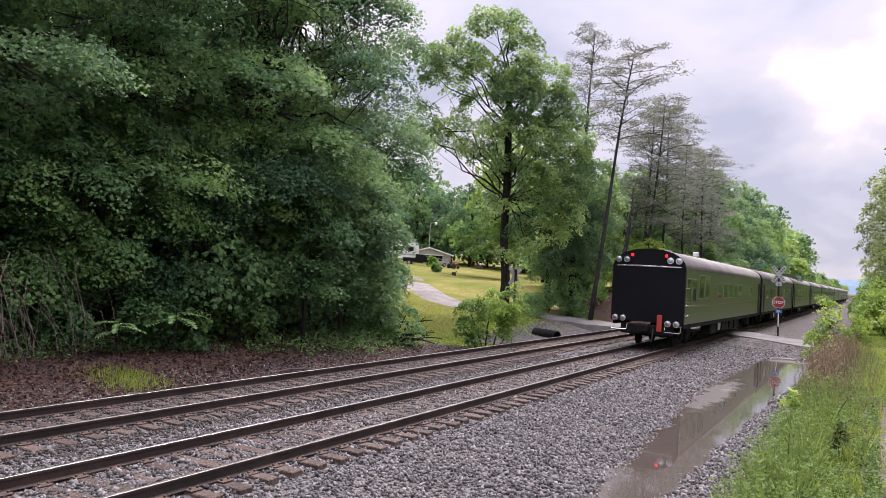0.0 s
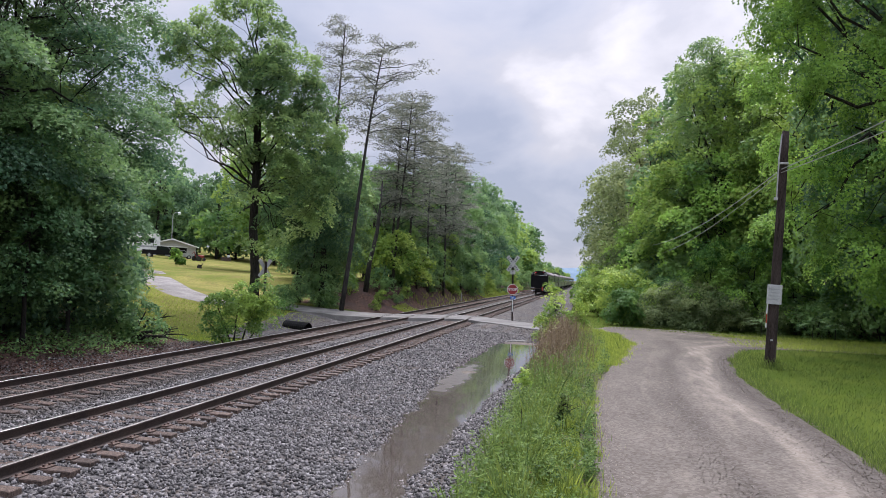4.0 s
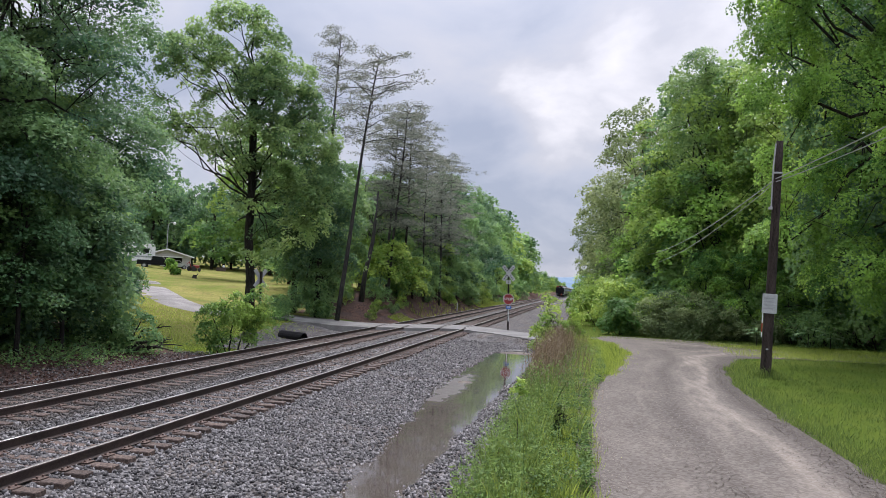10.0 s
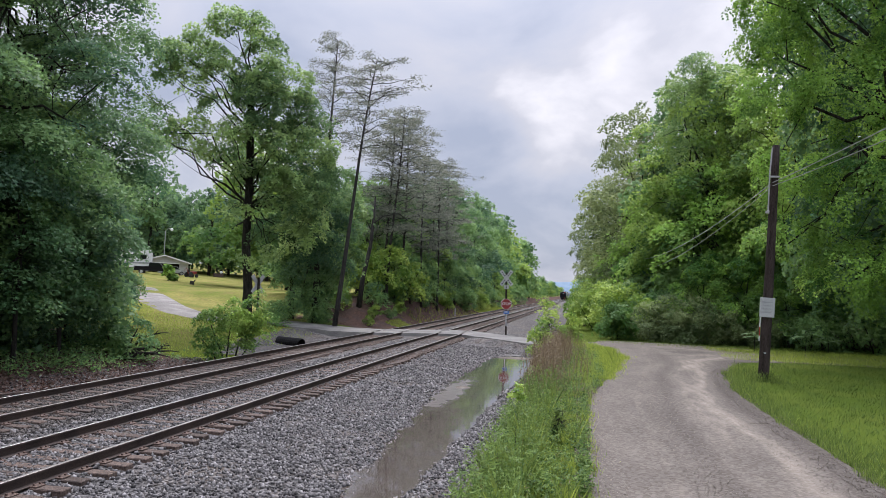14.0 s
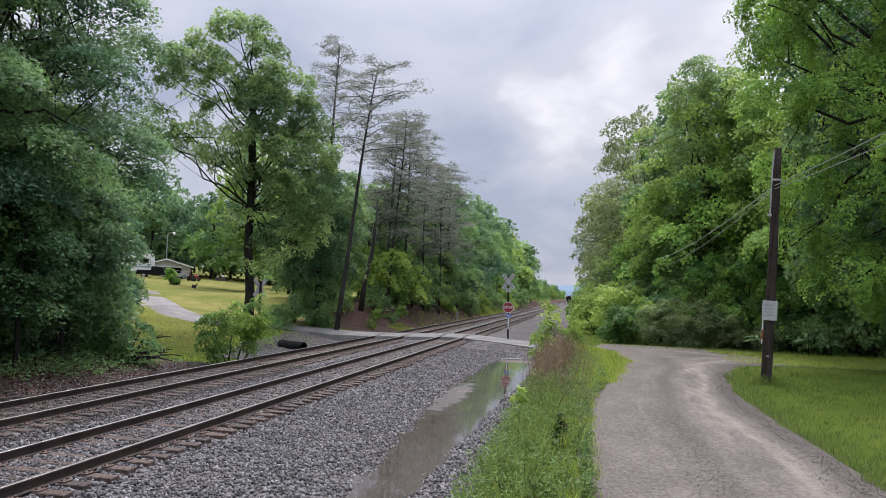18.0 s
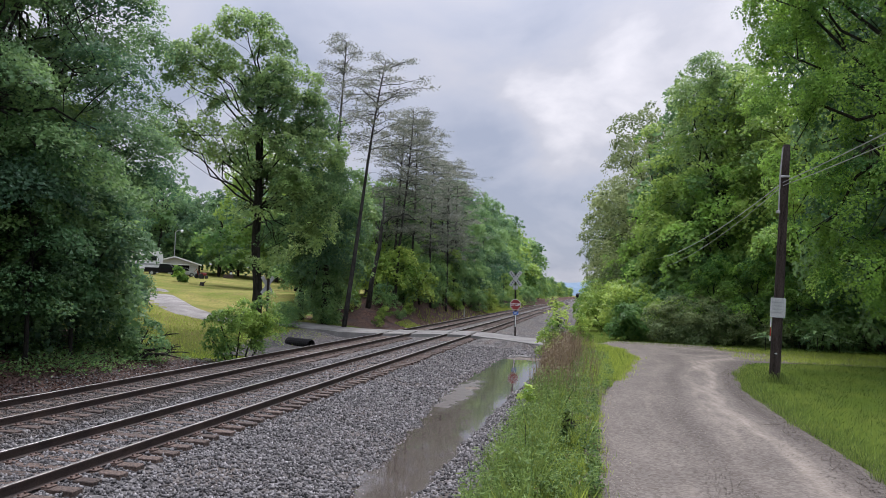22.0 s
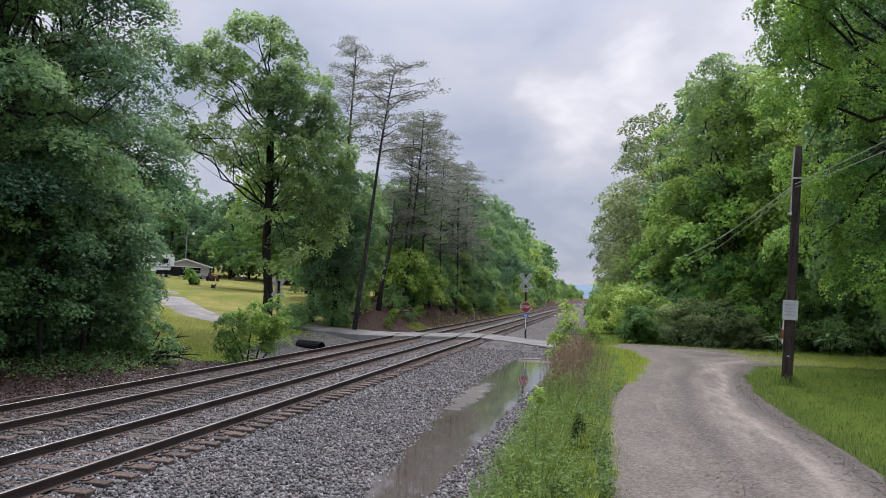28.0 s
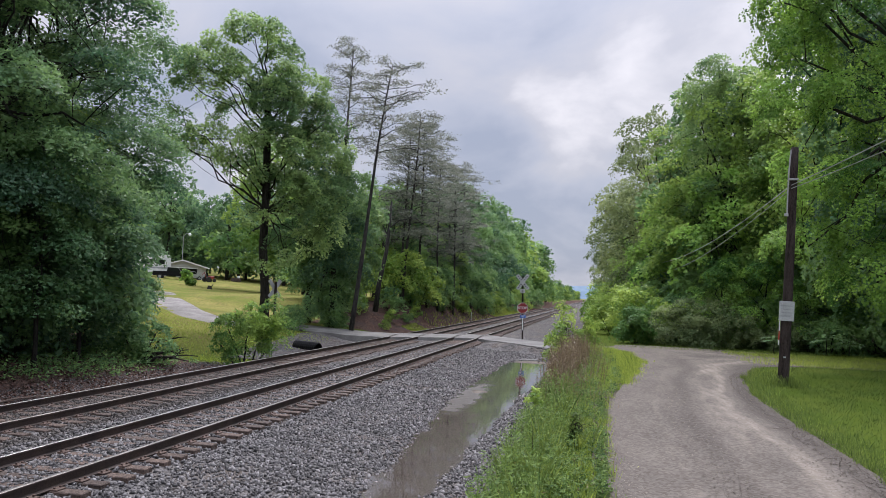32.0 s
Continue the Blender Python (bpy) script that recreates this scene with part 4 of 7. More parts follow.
for k, (x, y) in enumerate([(-18.4, 4), (-18.6, 8.5), (-18.7, 12.5), (-18.0, 16), (-17.6, 18.4), (-16.5, 26.0)]):
    grown("shrub", "low shrub with small green leaves in leaf litter", x, y, 1.5, 2.4, 0.15, M_leaf_mid, 60 + k, n=5, clusters=45, per=36, leaf=0.13, spread=0.36, trunk_r=0.03, group="low shrubs",
          shell=0.3, category="shrub", stems=4)
back = grown("understory_tree", "dense shady understory tree inside the wood", -24.5, 2, 7.5, 7.0, 0.2, M_leaf_dark, 81, n=10, clusters=110, per=48, leaf=0.24, spread=0.9, trunk_r=0.08, group="understory", shell=0.3)
# copies close behind the front row are added to keep light out
for k, (x, y) in enumerate([(-20.5, 21.5), (-20.0, 18.6), (-19.6, 23.6), (-24, 7.5), (-24.5, 12.5), (-23.8, 17), (-24.2, 21), (-23.5, 25), (-27, 28), (-28, 14), (-28, 20)]):
    copy_thing(back, pose(*on_land(x, y), 0, 0, 71 * k) @ Matrix.Scale(0.85 + 0.1 * (k % 3), 4))
for x, y, k in [(-19.4, 26.6, 0.6), (-20.6, 29.4, 0.55), (-19.0, 24.6, 0.55), (-18.9, 22.4, 0.5)]:
    copy_thing(back, pose(*on_land(x, y), 0, 0, 67 * y) @ Matrix.Scale(k, 4))
# deeper rows, shared meshes
deep = grown("wood_tree", "dark tree deep in the wood", -30, -6, 21, 13, 2.0, M_leaf_dark, 90, n=12, clusters=130, per=28, leaf=0.62, spread=1.5, trunk_r=0.25, group="deep wood", twigs=0)
rg = random.Random(5)
for x, y in [(-23, -9), (-22.5, -2), (-29, 2), (-30, 9), (-28, 16), (-29, 22), (-28.5, 27), (-38, -4), (-37, 6), (-38, 15), (-37, 23), (-36, 30), (-46, 0), (-47, 12), (-45, 24)]:
    copy_thing(deep, pose(*on_land(x, y), 0, 0, rg.uniform(0, 360)) @ Matrix.Scale(rg.uniform(0.9, 1.1), 4))

# the big open oak by the crossing
OAK = [(-1.9, 0.2, 18.2, 1.3, 1.4, 1.0), (-0.6, -0.3, 17.6, 1.5, 1.6, 1.2), (0.7, 0.4, 16.2, 1.5, 1.6, 1.2), (1.9, -0.3, 14.6, 1.6, 1.6, 1.2), (2.7, 0.4, 12.8, 1.7, 1.7, 1.3), (3.2, -0.4, 10.8, 1.7, 1.8, 1.2), (4.0, 0.2, 8.6, 1.7, 1.8, 1.2), (2.9, -0.6, 7.2, 1.7, 1.7, 1.0),
       (-3.5, 0.4, 17.0, 1.2, 1.3, 0.9), (-4.7, -0.2, 16.0, 1.1, 1.2, 0.8), (-4.0, 0.6, 14.6, 1.2, 1.3, 0.9), (-5.3, 0.3, 14.7, 0.9, 1.0, 0.7), (-2.4, -0.6, 15.4, 1.4, 1.5, 1.0), (-1.0, 0.9, 14.6, 1.7, 1.7, 1.1), (0.5, -0.9, 13.6, 1.7, 1.8, 1.1),
       (-2.3, 0.5, 12.9, 1.5, 1.5, 1.0), (1.5, 0.8, 11.6, 1.7, 1.8, 1.1), (-0.4, -1.0, 11.6, 1.6, 1.6, 1.0), (-3.6, -0.3, 11.6, 1.3, 1.3, 0.8), (-4.9, 0.2, 10.9, 1.2, 1.2, 0.7), (-5.9, -0.2, 10.3, 0.8, 0.9, 0.55), (-3.2, -0.5, 10.0, 1.2, 1.2, 0.7), (0.8, 1.0, 9.3, 1.5, 1.5, 0.9), (2.2, 0.8, 9.2, 1.5, 1.6, 0.9), (1.4, -1.0, 7.6, 1.4, 1.4, 0.8), (-1.4, 0.7, 10.2, 1.3, 1.4, 0.8), (-0.4, -0.8, 9.3, 1.1, 1.2, 0.7), (-5.6, 0.4, 16.2, 0.9, 1.0, 0.6), (-6.5, 0.1, 13.4, 0.8, 0.9, 0.6), (0.1, -1.7, 12.6, 1.3, 1.2, 0.8), (-1.5, -1.7, 11.2, 1.2, 1.1, 0.7), (1.5, -1.8, 10.4, 1.3, 1.2, 0.8), (0.3, -1.6, 14.8, 1.2, 1.1, 0.8), (1.5, -1.9, 8.6, 1.1, 1.0, 0.6), (2.4, 0.3, 5.4, 1.3, 1.4, 0.8), (3.6, 0.4, 6.2, 1.3, 1.4, 0.8), (1.5, -0.2, 4.2, 0.8, 0.9, 0.5), (-6.6, 0.3, 11.3, 0.9, 0.9, 0.6), (-5.6, 0.4, 12.2, 1.0, 1.0, 0.6), (-0.9, -1.0, 6.6, 0.8, 0.7, 0.5), (0.6, -1.1, 5.4, 0.8, 0.7, 0.5), (-0.4, -1.0, 3.8, 0.6, 0.6, 0.45)]
tree("oak_tree", "tall open-crowned oak with sky showing through its limbs", on_land(-19.6, 43.3), az_of(-19.6, 43.3), OAK, M_leaf_oak, 0.25, 15.0, 120, 840, 60, 0.16, 0.54, shell=0.25, twigs=60, leader=7.2, lean=(-0.4, 0.0))
# vine-covered trees beside it
VINE = [(-0.6, 0, 10.5, 1.7, 1.6, 1.8), (1.0, 0.3, 9.0, 1.7, 1.6, 1.9), (-0.8, -0.3, 6.8, 1.6, 1.5, 1.9), (0.9, -0.2, 5.8, 1.7, 1.5, 2.0), (-0.5, 0, 3.4, 1.5, 1.5, 1.6), (0.3, -0.2, 2.0, 1.1, 1.2, 1.3), (-1.0, -0.3, 1.5, 1.0, 1.1, 1.0)]
tree("vine_covered_tree", "dark vine-hung tree standing beside the crossing", on_land(-18.0, 50.8), az_of(-18, 50.8), VINE, M_leaf_dark, 0.2, 7.5, 131, 170, 105, 0.17, 0.75, shell=0.4, fresh=0.4)
tree("vine_covered_tree", "dark vine-hung tree standing beside the crossing", on_land(-20.4, 52.5), az_of(-20, 52.5), VINE[:5], M_leaf_mid, 0.2, 7.5, 132, 170, 100, 0.17, 0.75, shell=0.4, fresh=0.45)
# pines
pine("pine_tree", "tall bare-stemmed pine with ivy and open crown", on_land(-19.9, 57.6), 22.0, (0.3, 0), 140, 0.62, 2.6, ivy=True)
# takes the lighter oak leaf in place of haze before it
tree("vine_covered_tree", "dark vine-hung tree standing among the pines", on_land(-19.0, 56.0), az_of(-19, 56), [(a, b, c * 0.85, d, e, f) for a, b, c, d, e, f in VINE], M_leaf_oak, 0.18, 6.5, 133, 150, 70, 0.25, 0.8, shell=0.4)
pine("pine_tree", "leaning thin pine, bare below its open top", on_land(-16.15, 49.4), 18.4, (2.15, 0.5), 145, 0.66, 2.7, density=0.9, girth=0.18, bias=0.4)
snag = thing("dead_tree", "bent bare trunk with a few dead limbs among the pines", "dead tree", on_land(-18.0, 61.5), az_of(-18.0, 61.5))
part("trunk", Geo().tube([(0, 0, -0.3), (0.25, 0, 2.4), (0.75, 0, 5.0), (0.9, 0, 7.2), (1.0, 0.1, 9.2)], [0.24, 0.19, 0.16, 0.12, 0.06], 9), M_pinebark, snag, smooth=True)
part("limb", Geo().tube([(0.9, 0, 6.9), (1.7, 0, 7.6), (3.0, 0.1, 7.9), (4.0, 0.1, 7.2)], [0.07, 0.05, 0.035, 0.015], 6), M_pinebark, snag, "bare dead limb")
part("limb", Geo().tube([(0.85, 0, 6.2), (0.1, 0, 7.6), (-0.6, 0.1, 8.6)], [0.05, 0.035, 0.012], 6), M_pinebark, snag, "bare dead limb")
grey_a = pine("pine_tree", "greyish pine with dense fine twigs and dull needles", on_land(-16.9, 66.5), 17.6, (0.8, 0.3), 142, 0.34, 3.0, density=1.7, girth=0.15)
grey_b = pine("pine_tree", "greyish pine with dense fine twigs and dull needles", on_land(-17.5, 74.0), 18.0, (0.3, 0.2), 144, 0.34, 3.4, density=1.7, girth=0.15)
for form, x, y, s in [(grey_a, -17.9, 69.5, 0.97), (grey_b, -16.6, 80.0, 0.9), (grey_a, -16.0, 86.0, 0.95), (grey_b, -17.6, 91.0, 0.93), (grey_b, -17.0, 98.0, 0.97)]:
    copy_thing(form, pose(*on_land(x, y), 0, 0, x * 97) @ Matrix.Scale(s, 4))

# mid-distance broadleaf trees: three forms, copied
form_a = grown("roadside_tree", "spring green tree beyond the crossing", -21, 74, 12, 9, 1.0, M_leaf_mid, 150, n=9, clusters=110, per=52, leaf=0.32, spread=0.95, trunk_r=0.2, group="trackside trees", twigs=12)
form_b = grown("roadside_tree", "fresh green tree behind the pines", -23, 82, 13, 8.5, 1.0, M_leaf_fresh, 151, n=9, clusters=110, per=52, leaf=0.32, spread=0.95, trunk_r=0.2, group="trackside trees", twigs=12)
form_c = grown("roadside_tree", "dark trackside tree with dense crown", -19, 104, 16, 10, 0.8, M_leaf_dark, 152, n=10, clusters=130, per=52, leaf=0.36, spread=1.1, trunk_r=0.22, group="trackside trees", twigs=12)
for form, x, y, s in [(form_a, -19.5, 79, 0.62), (form_b, -21, 66, 0.5), (form_b, -20, 92, 0.9), (form_a, -20, 86, 0.85), (form_c, -22, 112, 1.1), (form_c, -18, 118, 0.9), (form_c, -19.5, 130, 1.12), (form_c, -20.6, 143, 1.05),
                      (form_c, -21.4, 158, 1.28), (form_a, -20.4, 171, 1.2), (form_a, -17, 98, 0.5), (form_b, -16, 112, 0.45), (form_a, -16, 126, 0.45), (form_b, -16.5, 150, 0.5),
                      (form_b, -43.6, 95.8, 1.6), (form_a, -38, 96, 1.1), (form_a, -30, 90, 1.1), (form_b, -28, 96, 1.0), (form_a, -46, 120, 1.3), (form_a, -23.5, 64, 0.55), (form_b, -24, 76, 0.8), (form_a, -22.5, 88, 0.9), (form_c, -21.5, 95, 0.8), (form_b, -26, 88, 1.0), (form_c, -24, 103, 1.0)]:
    copy_thing(form, pose(*on_land(x, y), 0, 0, rg.uniform(0, 360)) @ Matrix.Scale(s, 4))
# the far rows along the line
far_a = grown("far_tree", "distant tree in the row along the line", -22.5, 190, 22, 13, 0.5, M_leaf_mid, 160, n=9, clusters=80, per=22, leaf=0.95, spread=1.9, trunk_r=0.25, group="far tree row", limbs=False)
far_b = grown("far_tree", "distant pale green tree in the row along the line", -20.5, 205, 19, 12, 0.5, M_leaf_fresh, 161, fresh=0.35, n=9, clusters=80, per=22, leaf=0.95, spread=1.9, trunk_r=0.25, group="far tree row", limbs=False)
far_c = grown("far_tree", "distant dark tree on the hill behind the house", -74, 150, 19, 13, 0.3, M_leaf_dark, 162, fresh=0.2, n=10, clusters=110, per=24, leaf=0.8, spread=1.7, trunk_r=0.25, group="hill trees", limbs=False)
copy_thing(far_a, pose(*on_land(-20.3, 262), 0, 0, 40) @ Matrix.Scale(0.95, 4))
y = 218
while y < 900:
    f = rg.choice((far_a, far_b))
    copy_thing(f, pose(*on_land(-19 - rg.uniform(0, 4), y), 0, 0, rg.uniform(0, 360)) @ Matrix.Scale(rg.uniform(0.78, 0.92) if y < 290 else rg.uniform(0.42, 0.55), 4))
    if y > 330:
        copy_thing(rg.choice((far_a, far_b)), pose(*on_land(9 + rg.uniform(0, 6), y), 0, 0, rg.uniform(0, 360)) @ Matrix.Scale(rg.uniform(0.7, 1.0), 4))
    y += 12 + (y - 200) * 0.03
# the wooded hill behind the house, and the woods beyond the rows
for k in range(30):
    a = radians(17 + k * 1.25)
    d = rg.uniform(170, 205)
    x, y = -math.sin(a) * d, math.cos(a) * d
    copy_thing(rg.choice((far_c, far_c, far_a)), pose(*on_land(x, y), 0, 0, rg.uniform(0, 360)) @ Matrix.Scale(rg.uniform(0.7, 0.85), 4))

for x, y, k in [(-83, 146, 0.9), (-66, 152, 0.95), (-57, 148, 0.85), (-92, 150, 1.0)]:
    copy_thing(far_c, pose(*on_land(x, y), 0, 0, 53 * x) @ Matrix.Scale(k, 4))

# the right-hand wood
form_r = grown("wood_edge_tree", "tall bright green tree at the edge of the wood", 10.2, 63, 22.6, 13, 3.2, M_leaf_fresh, 170, n=30, clusters=270, per=88, leaf=0.25, spread=1.0, flat=0.6, r=0.25, ring_at=0.75, trunk_r=0.25, group="facing wood trees", twigs=20, fresh=0.52)
form_s = grown("wood_edge_tree", "pale feathery tree at the edge of the wood", 5.9, 80, 23.5, 12, 1.0, M_leaf_olive, 171, n=12, clusters=400, per=52, leaf=0.26, spread=0.9, trunk_r=0.22, group="facing wood trees", twigs=20)
form_t = grown("wood_edge_tree", "yellow-green tree at the edge of the wood", 8.0, 67, 13, 10, 0.8, M_leaf_light, 172, n=10, clusters=170, per=65, leaf=0.27, spread=0.95, trunk_r=0.18, group="facing wood trees", twigs=20)
for form, x, y, s in [(form_c, 10.7, 72, 1.40), (form_r, 16.5, 57, 1.12), (form_r, 23, 52, 1.1), (form_r, 12.2, 74, 1.04), (form_s, 5.4, 96, 0.97), (form_r, 11, 92, 0.95), (form_s, 4.6, 116, 0.92), (form_r, 20, 68, 1.2), (form_r, 28, 62, 1.2),
                      (form_t, 5.5, 104, 0.9), (form_t, 5.8, 78, 0.75), (form_s, 5.0, 140, 0.9), (form_t, 6, 128, 0.9), (far_a, 8, 165, 0.8), (form_t, 6, 190, 0.9), (far_a, 9, 215, 0.75), (form_t, 7, 245, 0.9), (far_a, 10, 275, 0.75), (form_t, 8, 305, 0.9),
                      (form_t, 17.5, 53.5, 0.8), (form_t, 9.6, 58.5, 0.95), (form_t, 8.0, 53.8, 0.42), (form_t, 10.6, 52.9, 0.46), (form_t, 13.0, 51.6, 0.38)]:
    copy_thing(form, pose(*on_land(x, y), 0, 0, rg.uniform(0, 360)) @ Matrix.Scale(s, 4))
for x, y, k in [(15, 77, 0.9), (21, 79, 1.0), (26, 73, 1.0), (31, 66, 1.0), (19.5, 62, 0.85), (25, 58, 0.8), (30, 54, 0.85), (10, 82, 0.8)]:
    copy_thing(deep, pose(*on_land(x, y), 0, 0, 61 * x) @ Matrix.Scale(k, 4))
# a darker feathery tree that overtops them
FEATHER = [(-0.8, 0, 20.2, 1.4, 1.5, 1.1), (-2.1, 0.3, 18.4, 1.5, 1.6, 1.1), (0.6, -0.3, 19.0, 1.6, 1.6, 1.2), (1.7, 0.3, 17.0, 1.8, 1.8, 1.2), (-0.9, -0.4, 16.6, 1.8, 1.8, 1.2), (-2.4, 0.4, 15.6, 1.6, 1.6, 1.1), (1.3, 0.5, 14.3, 1.9, 1.9, 1.2), (-1.3, -0.3, 13.4, 1.9, 1.9, 1.2), (0.1, 0.4, 11.2, 2.0, 2.0, 1.3), (2.2, -0.4, 11.6, 1.9, 1.9, 1.3), (-1.7, 0.3, 10.2, 1.8, 1.8, 1.2), (1.4, 0, 8.5, 1.9, 1.9, 1.2)]
tree("wood_edge_tree", "tall dark feathery tree overtopping the wood's edge", on_land(9.5, 60), az_of(9.5, 60), FEATHER, M_leaf_oak, 0.24, 8.0, 175, 300, 95, 0.155, 0.75, shell=0.4, group="facing wood trees", twigs=36)
# the near tree that hangs over the pole
HANG = [(-9.6, 0.2, 20.6, 1.6, 1.6, 1.2), (-8.3, 0, 19.6, 2.2, 2.2, 1.5), (-7.7, 0.3, 16.9, 1.9, 2.0, 1.3), (-7.3, 0, 14.4, 1.8, 2.0, 1.2), (-2.4, 0, 18.6, 2.4, 2.4, 1.8), (-7.4, 0, 11.9, 1.8, 2.0, 1.2), (-6.6, -0.3, 8.6, 1.6, 1.8, 1.4), (-7.0, -0.3, 5.6, 1.6, 1.7, 1.3), (-4.6, 0, 17.0, 3.0, 2.8, 2.4),
        (-4.0, 0, 12.0, 2.7, 2.4, 2.2), (-3.8, -0.5, 7.6, 2.6, 2.2, 2.2), (-4.2, -0.5, 3.9, 2.3, 2.0, 1.5), (-4.0, 1, 20.5, 3.0, 3.0, 2.2), (-0.8, 0, 15.0, 3.2, 3.0, 3.0), (-0.5, -0.5, 9.0, 3.0, 2.6, 3.0), (-1.0, -0.5, 4.6, 2.8, 2.4, 2.0),
        (0.0, 0, 20, 3.5, 3, 2.5), (3.5, 0, 14, 3, 3, 3.5)]
tree("overhanging_tree", "big bright green tree with hanging sprays beside the pole", on_land(15.5, 34.5), az_of(15.5, 34.5), [(a, b, c, d * 0.85, e * 0.85, f * 0.8) for a, b, c, d, e, f in HANG], M_leaf_light, 0.38, 10, 180, 560, 190, 0.135, 0.8, shell=0.6, droop=0.8, lift=0.6, fresh=0.62)
# the same crown in dark leaf, added behind as its shaded interior
tree("overhanging_tree", "dark crown added behind the overhanging tree to darken its gaps", on_land(19.3, 42.0), az_of(19.3, 42.0), HANG, M_leaf_dark, 0.32, 10, 181, 380, 75, 0.30, 1.25, shell=0.35, droop=0.8, lift=0.3)
# shrubs along the foot of that wood
sh_a = grown("shrub", "dense green shrub at the foot of the wood", 12, 53, 3.4, 5.2, 0.2, M_leaf_mid, 190, fresh=0.62, n=6, clusters=70, per=38, leaf=0.21, spread=0.6, trunk_r=0.04, group="wood foot shrubs", category="shrub", shell=0.35, stems=4)
sh_b = grown("shrub", "bright yellow-green shrub beside the gravel", 2.6, 58, 3.6, 4.6, 0.2, M_leaf_bright, 191, n=6, clusters=75, per=36, leaf=0.2, spread=0.55, trunk_r=0.04, group="wood foot shrubs", category="shrub", shell=0.35, stems=4)
sh_c = grown("shrub", "green shrub with small leaves at the wood's foot", 14.5, 51, 3.2, 5.4, 0.2, M_leaf_mid, 192, fresh=0.58, n=6, clusters=75, per=36, leaf=0.2, spread=0.6, trunk_r=0.04, group="wood foot shrubs", category="shrub", shell=0.35, stems=4)
for form, x, y, s in [(sh_c, 5.6, 56, 0.9), (sh_a, 8.2, 55, 0.95), (sh_a, 10.4, 54.5, 0.8), (sh_c, 17.3, 49.5, 1.0), (sh_a, 19.8, 48.7, 0.9), (sh_c, 22.3, 48, 1.1), (sh_c, 25, 47.5, 1.1), (sh_b, 4.6, 53.4, 0.8), (sh_c, 9.0, 52.2, 0.7), (sh_a, 13.6, 49.6, 0.6), (sh_c, 18.6, 48.0, 0.6), (sh_a, 21.5, 47.3, 0.6), (sh_b, 1.2, 63, 1.0), (sh_b, 3.6, 66, 1.15),
                      (sh_b, 0.6, 72, 0.9), (sh_b, 2.2, 78, 1.2), (sh_b, 1.2, 90, 1.1), (sh_a, 2.6, 102, 1.4), (sh_b, 2.2, 118, 1.5), (sh_b, 2.5, 140, 1.7), (sh_a, 3, 165, 2.0), (sh_b, 3, 195, 2.2), (form_b, -17.3, 71, 0.40), (form_a, -17.0, 76.5, 0.42), (form_a, -16.9, 82, 0.5), (form_b, -16.7, 88, 0.42), (form_c, -16.6, 94, 0.45), (form_a, -16.4, 101, 0.55), (form_c, -16.6, 107, 0.5), (sh_a, 12.5, 55, 1.2), (sh_c, 20, 50.5, 1.4), (sh_c, 15.5, 55, 1.7), (sh_a, 22, 53, 1.8), (sh_c, 27, 51.5, 1.8), (sh_a, 9, 59, 1.6), (sh_c, 12, 60, 1.8), (sh_a, 5.5, 62, 1.3),
                      (sh_c, -20, 74.5, 1.3), (sh_a, -19, 80, 1.3), (sh_c, -18.5, 87, 1.3), (sh_a, -18.3, 95, 1.4), (sh_c, -18, 103, 1.5), (sh_a, -18, 112, 1.6), (sh_b, -22.5, 60, 0.5), (sh_a, -25, 66, 1.1), (sh_c, -17.2, 63, 0.55), (sh_a, -17, 71, 0.5), (sh_a, -16.5, 82, 0.5), (sh_b, -16, 93, 0.6), (sh_a, -15.6, 106, 0.7), (sh_b, -15.4, 120, 0.8), (sh_a, -15.5, 138, 0.9),
                      # the big lime copies at y 66 and 73 imitate haze-brightened trees
                      (sh_a, -17.9, 50.0, 0.36), (sh_c, -18.7, 45.4, 0.36), (sh_a, -19.6, 47.8, 0.42), (sh_c, -20.4, 50.9, 0.36), (sh_c, -19.9, 42.3, 0.3), (sh_a, -17.3, 50.6, 0.26), (sh_c, -19.2, 54.0, 0.36), (sh_b, -18.0, 66.2, 1.3), (sh_b, -17.2, 72.6, 1.35), (sh_b, -19.4, 60.5, 0.7), (sh_b, -15.9, 57.5, 0.22), (sh_b, -16.4, 60.6, 0.28), (sh_a, -15.7, 63.6, 0.25), (sh_b, -16.0, 67.5, 0.3), (sh_b, -15.5, 160, 1.1), (sh_a, -15.5, 185, 1.3)]:
    copy_thing(form, pose(*on_land(x, y), 0, 0, rg.uniform(0, 360)) @ Matrix.Scale(s, 4))
grown("shrub", "dark round shrub beside the crossing road", 2.5, 51.2, 2.1, 2.5, 0.1, M_leaf_fresh, 193, fresh=0.0, n=7, clusters=100, per=60, leaf=0.16, spread=0.45, trunk_r=0.03, group="wood foot shrubs", category="shrub", shell=0.3, stems=4)
sh_d = grown("shrub", "low tangled grey-green thicket beside the side road", 5.0, 51.6, 2.3, 3.8, 0.1, M_leaf_olive, 195, fresh=0.3, n=8, clusters=110, per=56, leaf=0.12, spread=0.42, trunk_r=0.03, group="wood foot shrubs", category="shrub", shell=0.3, stems=4)
for x, y, k in [(7.2, 51.4, 1.05), (9.3, 51.3, 0.85), (6.2, 53.2, 1.25), (8.6, 53.0, 1.2), (11.6, 50.7, 0.75)]:
    copy_thing(sh_d, pose(*on_land(x, y), 0, 0, 83 * x) @ Matrix.Scale(k, 4))
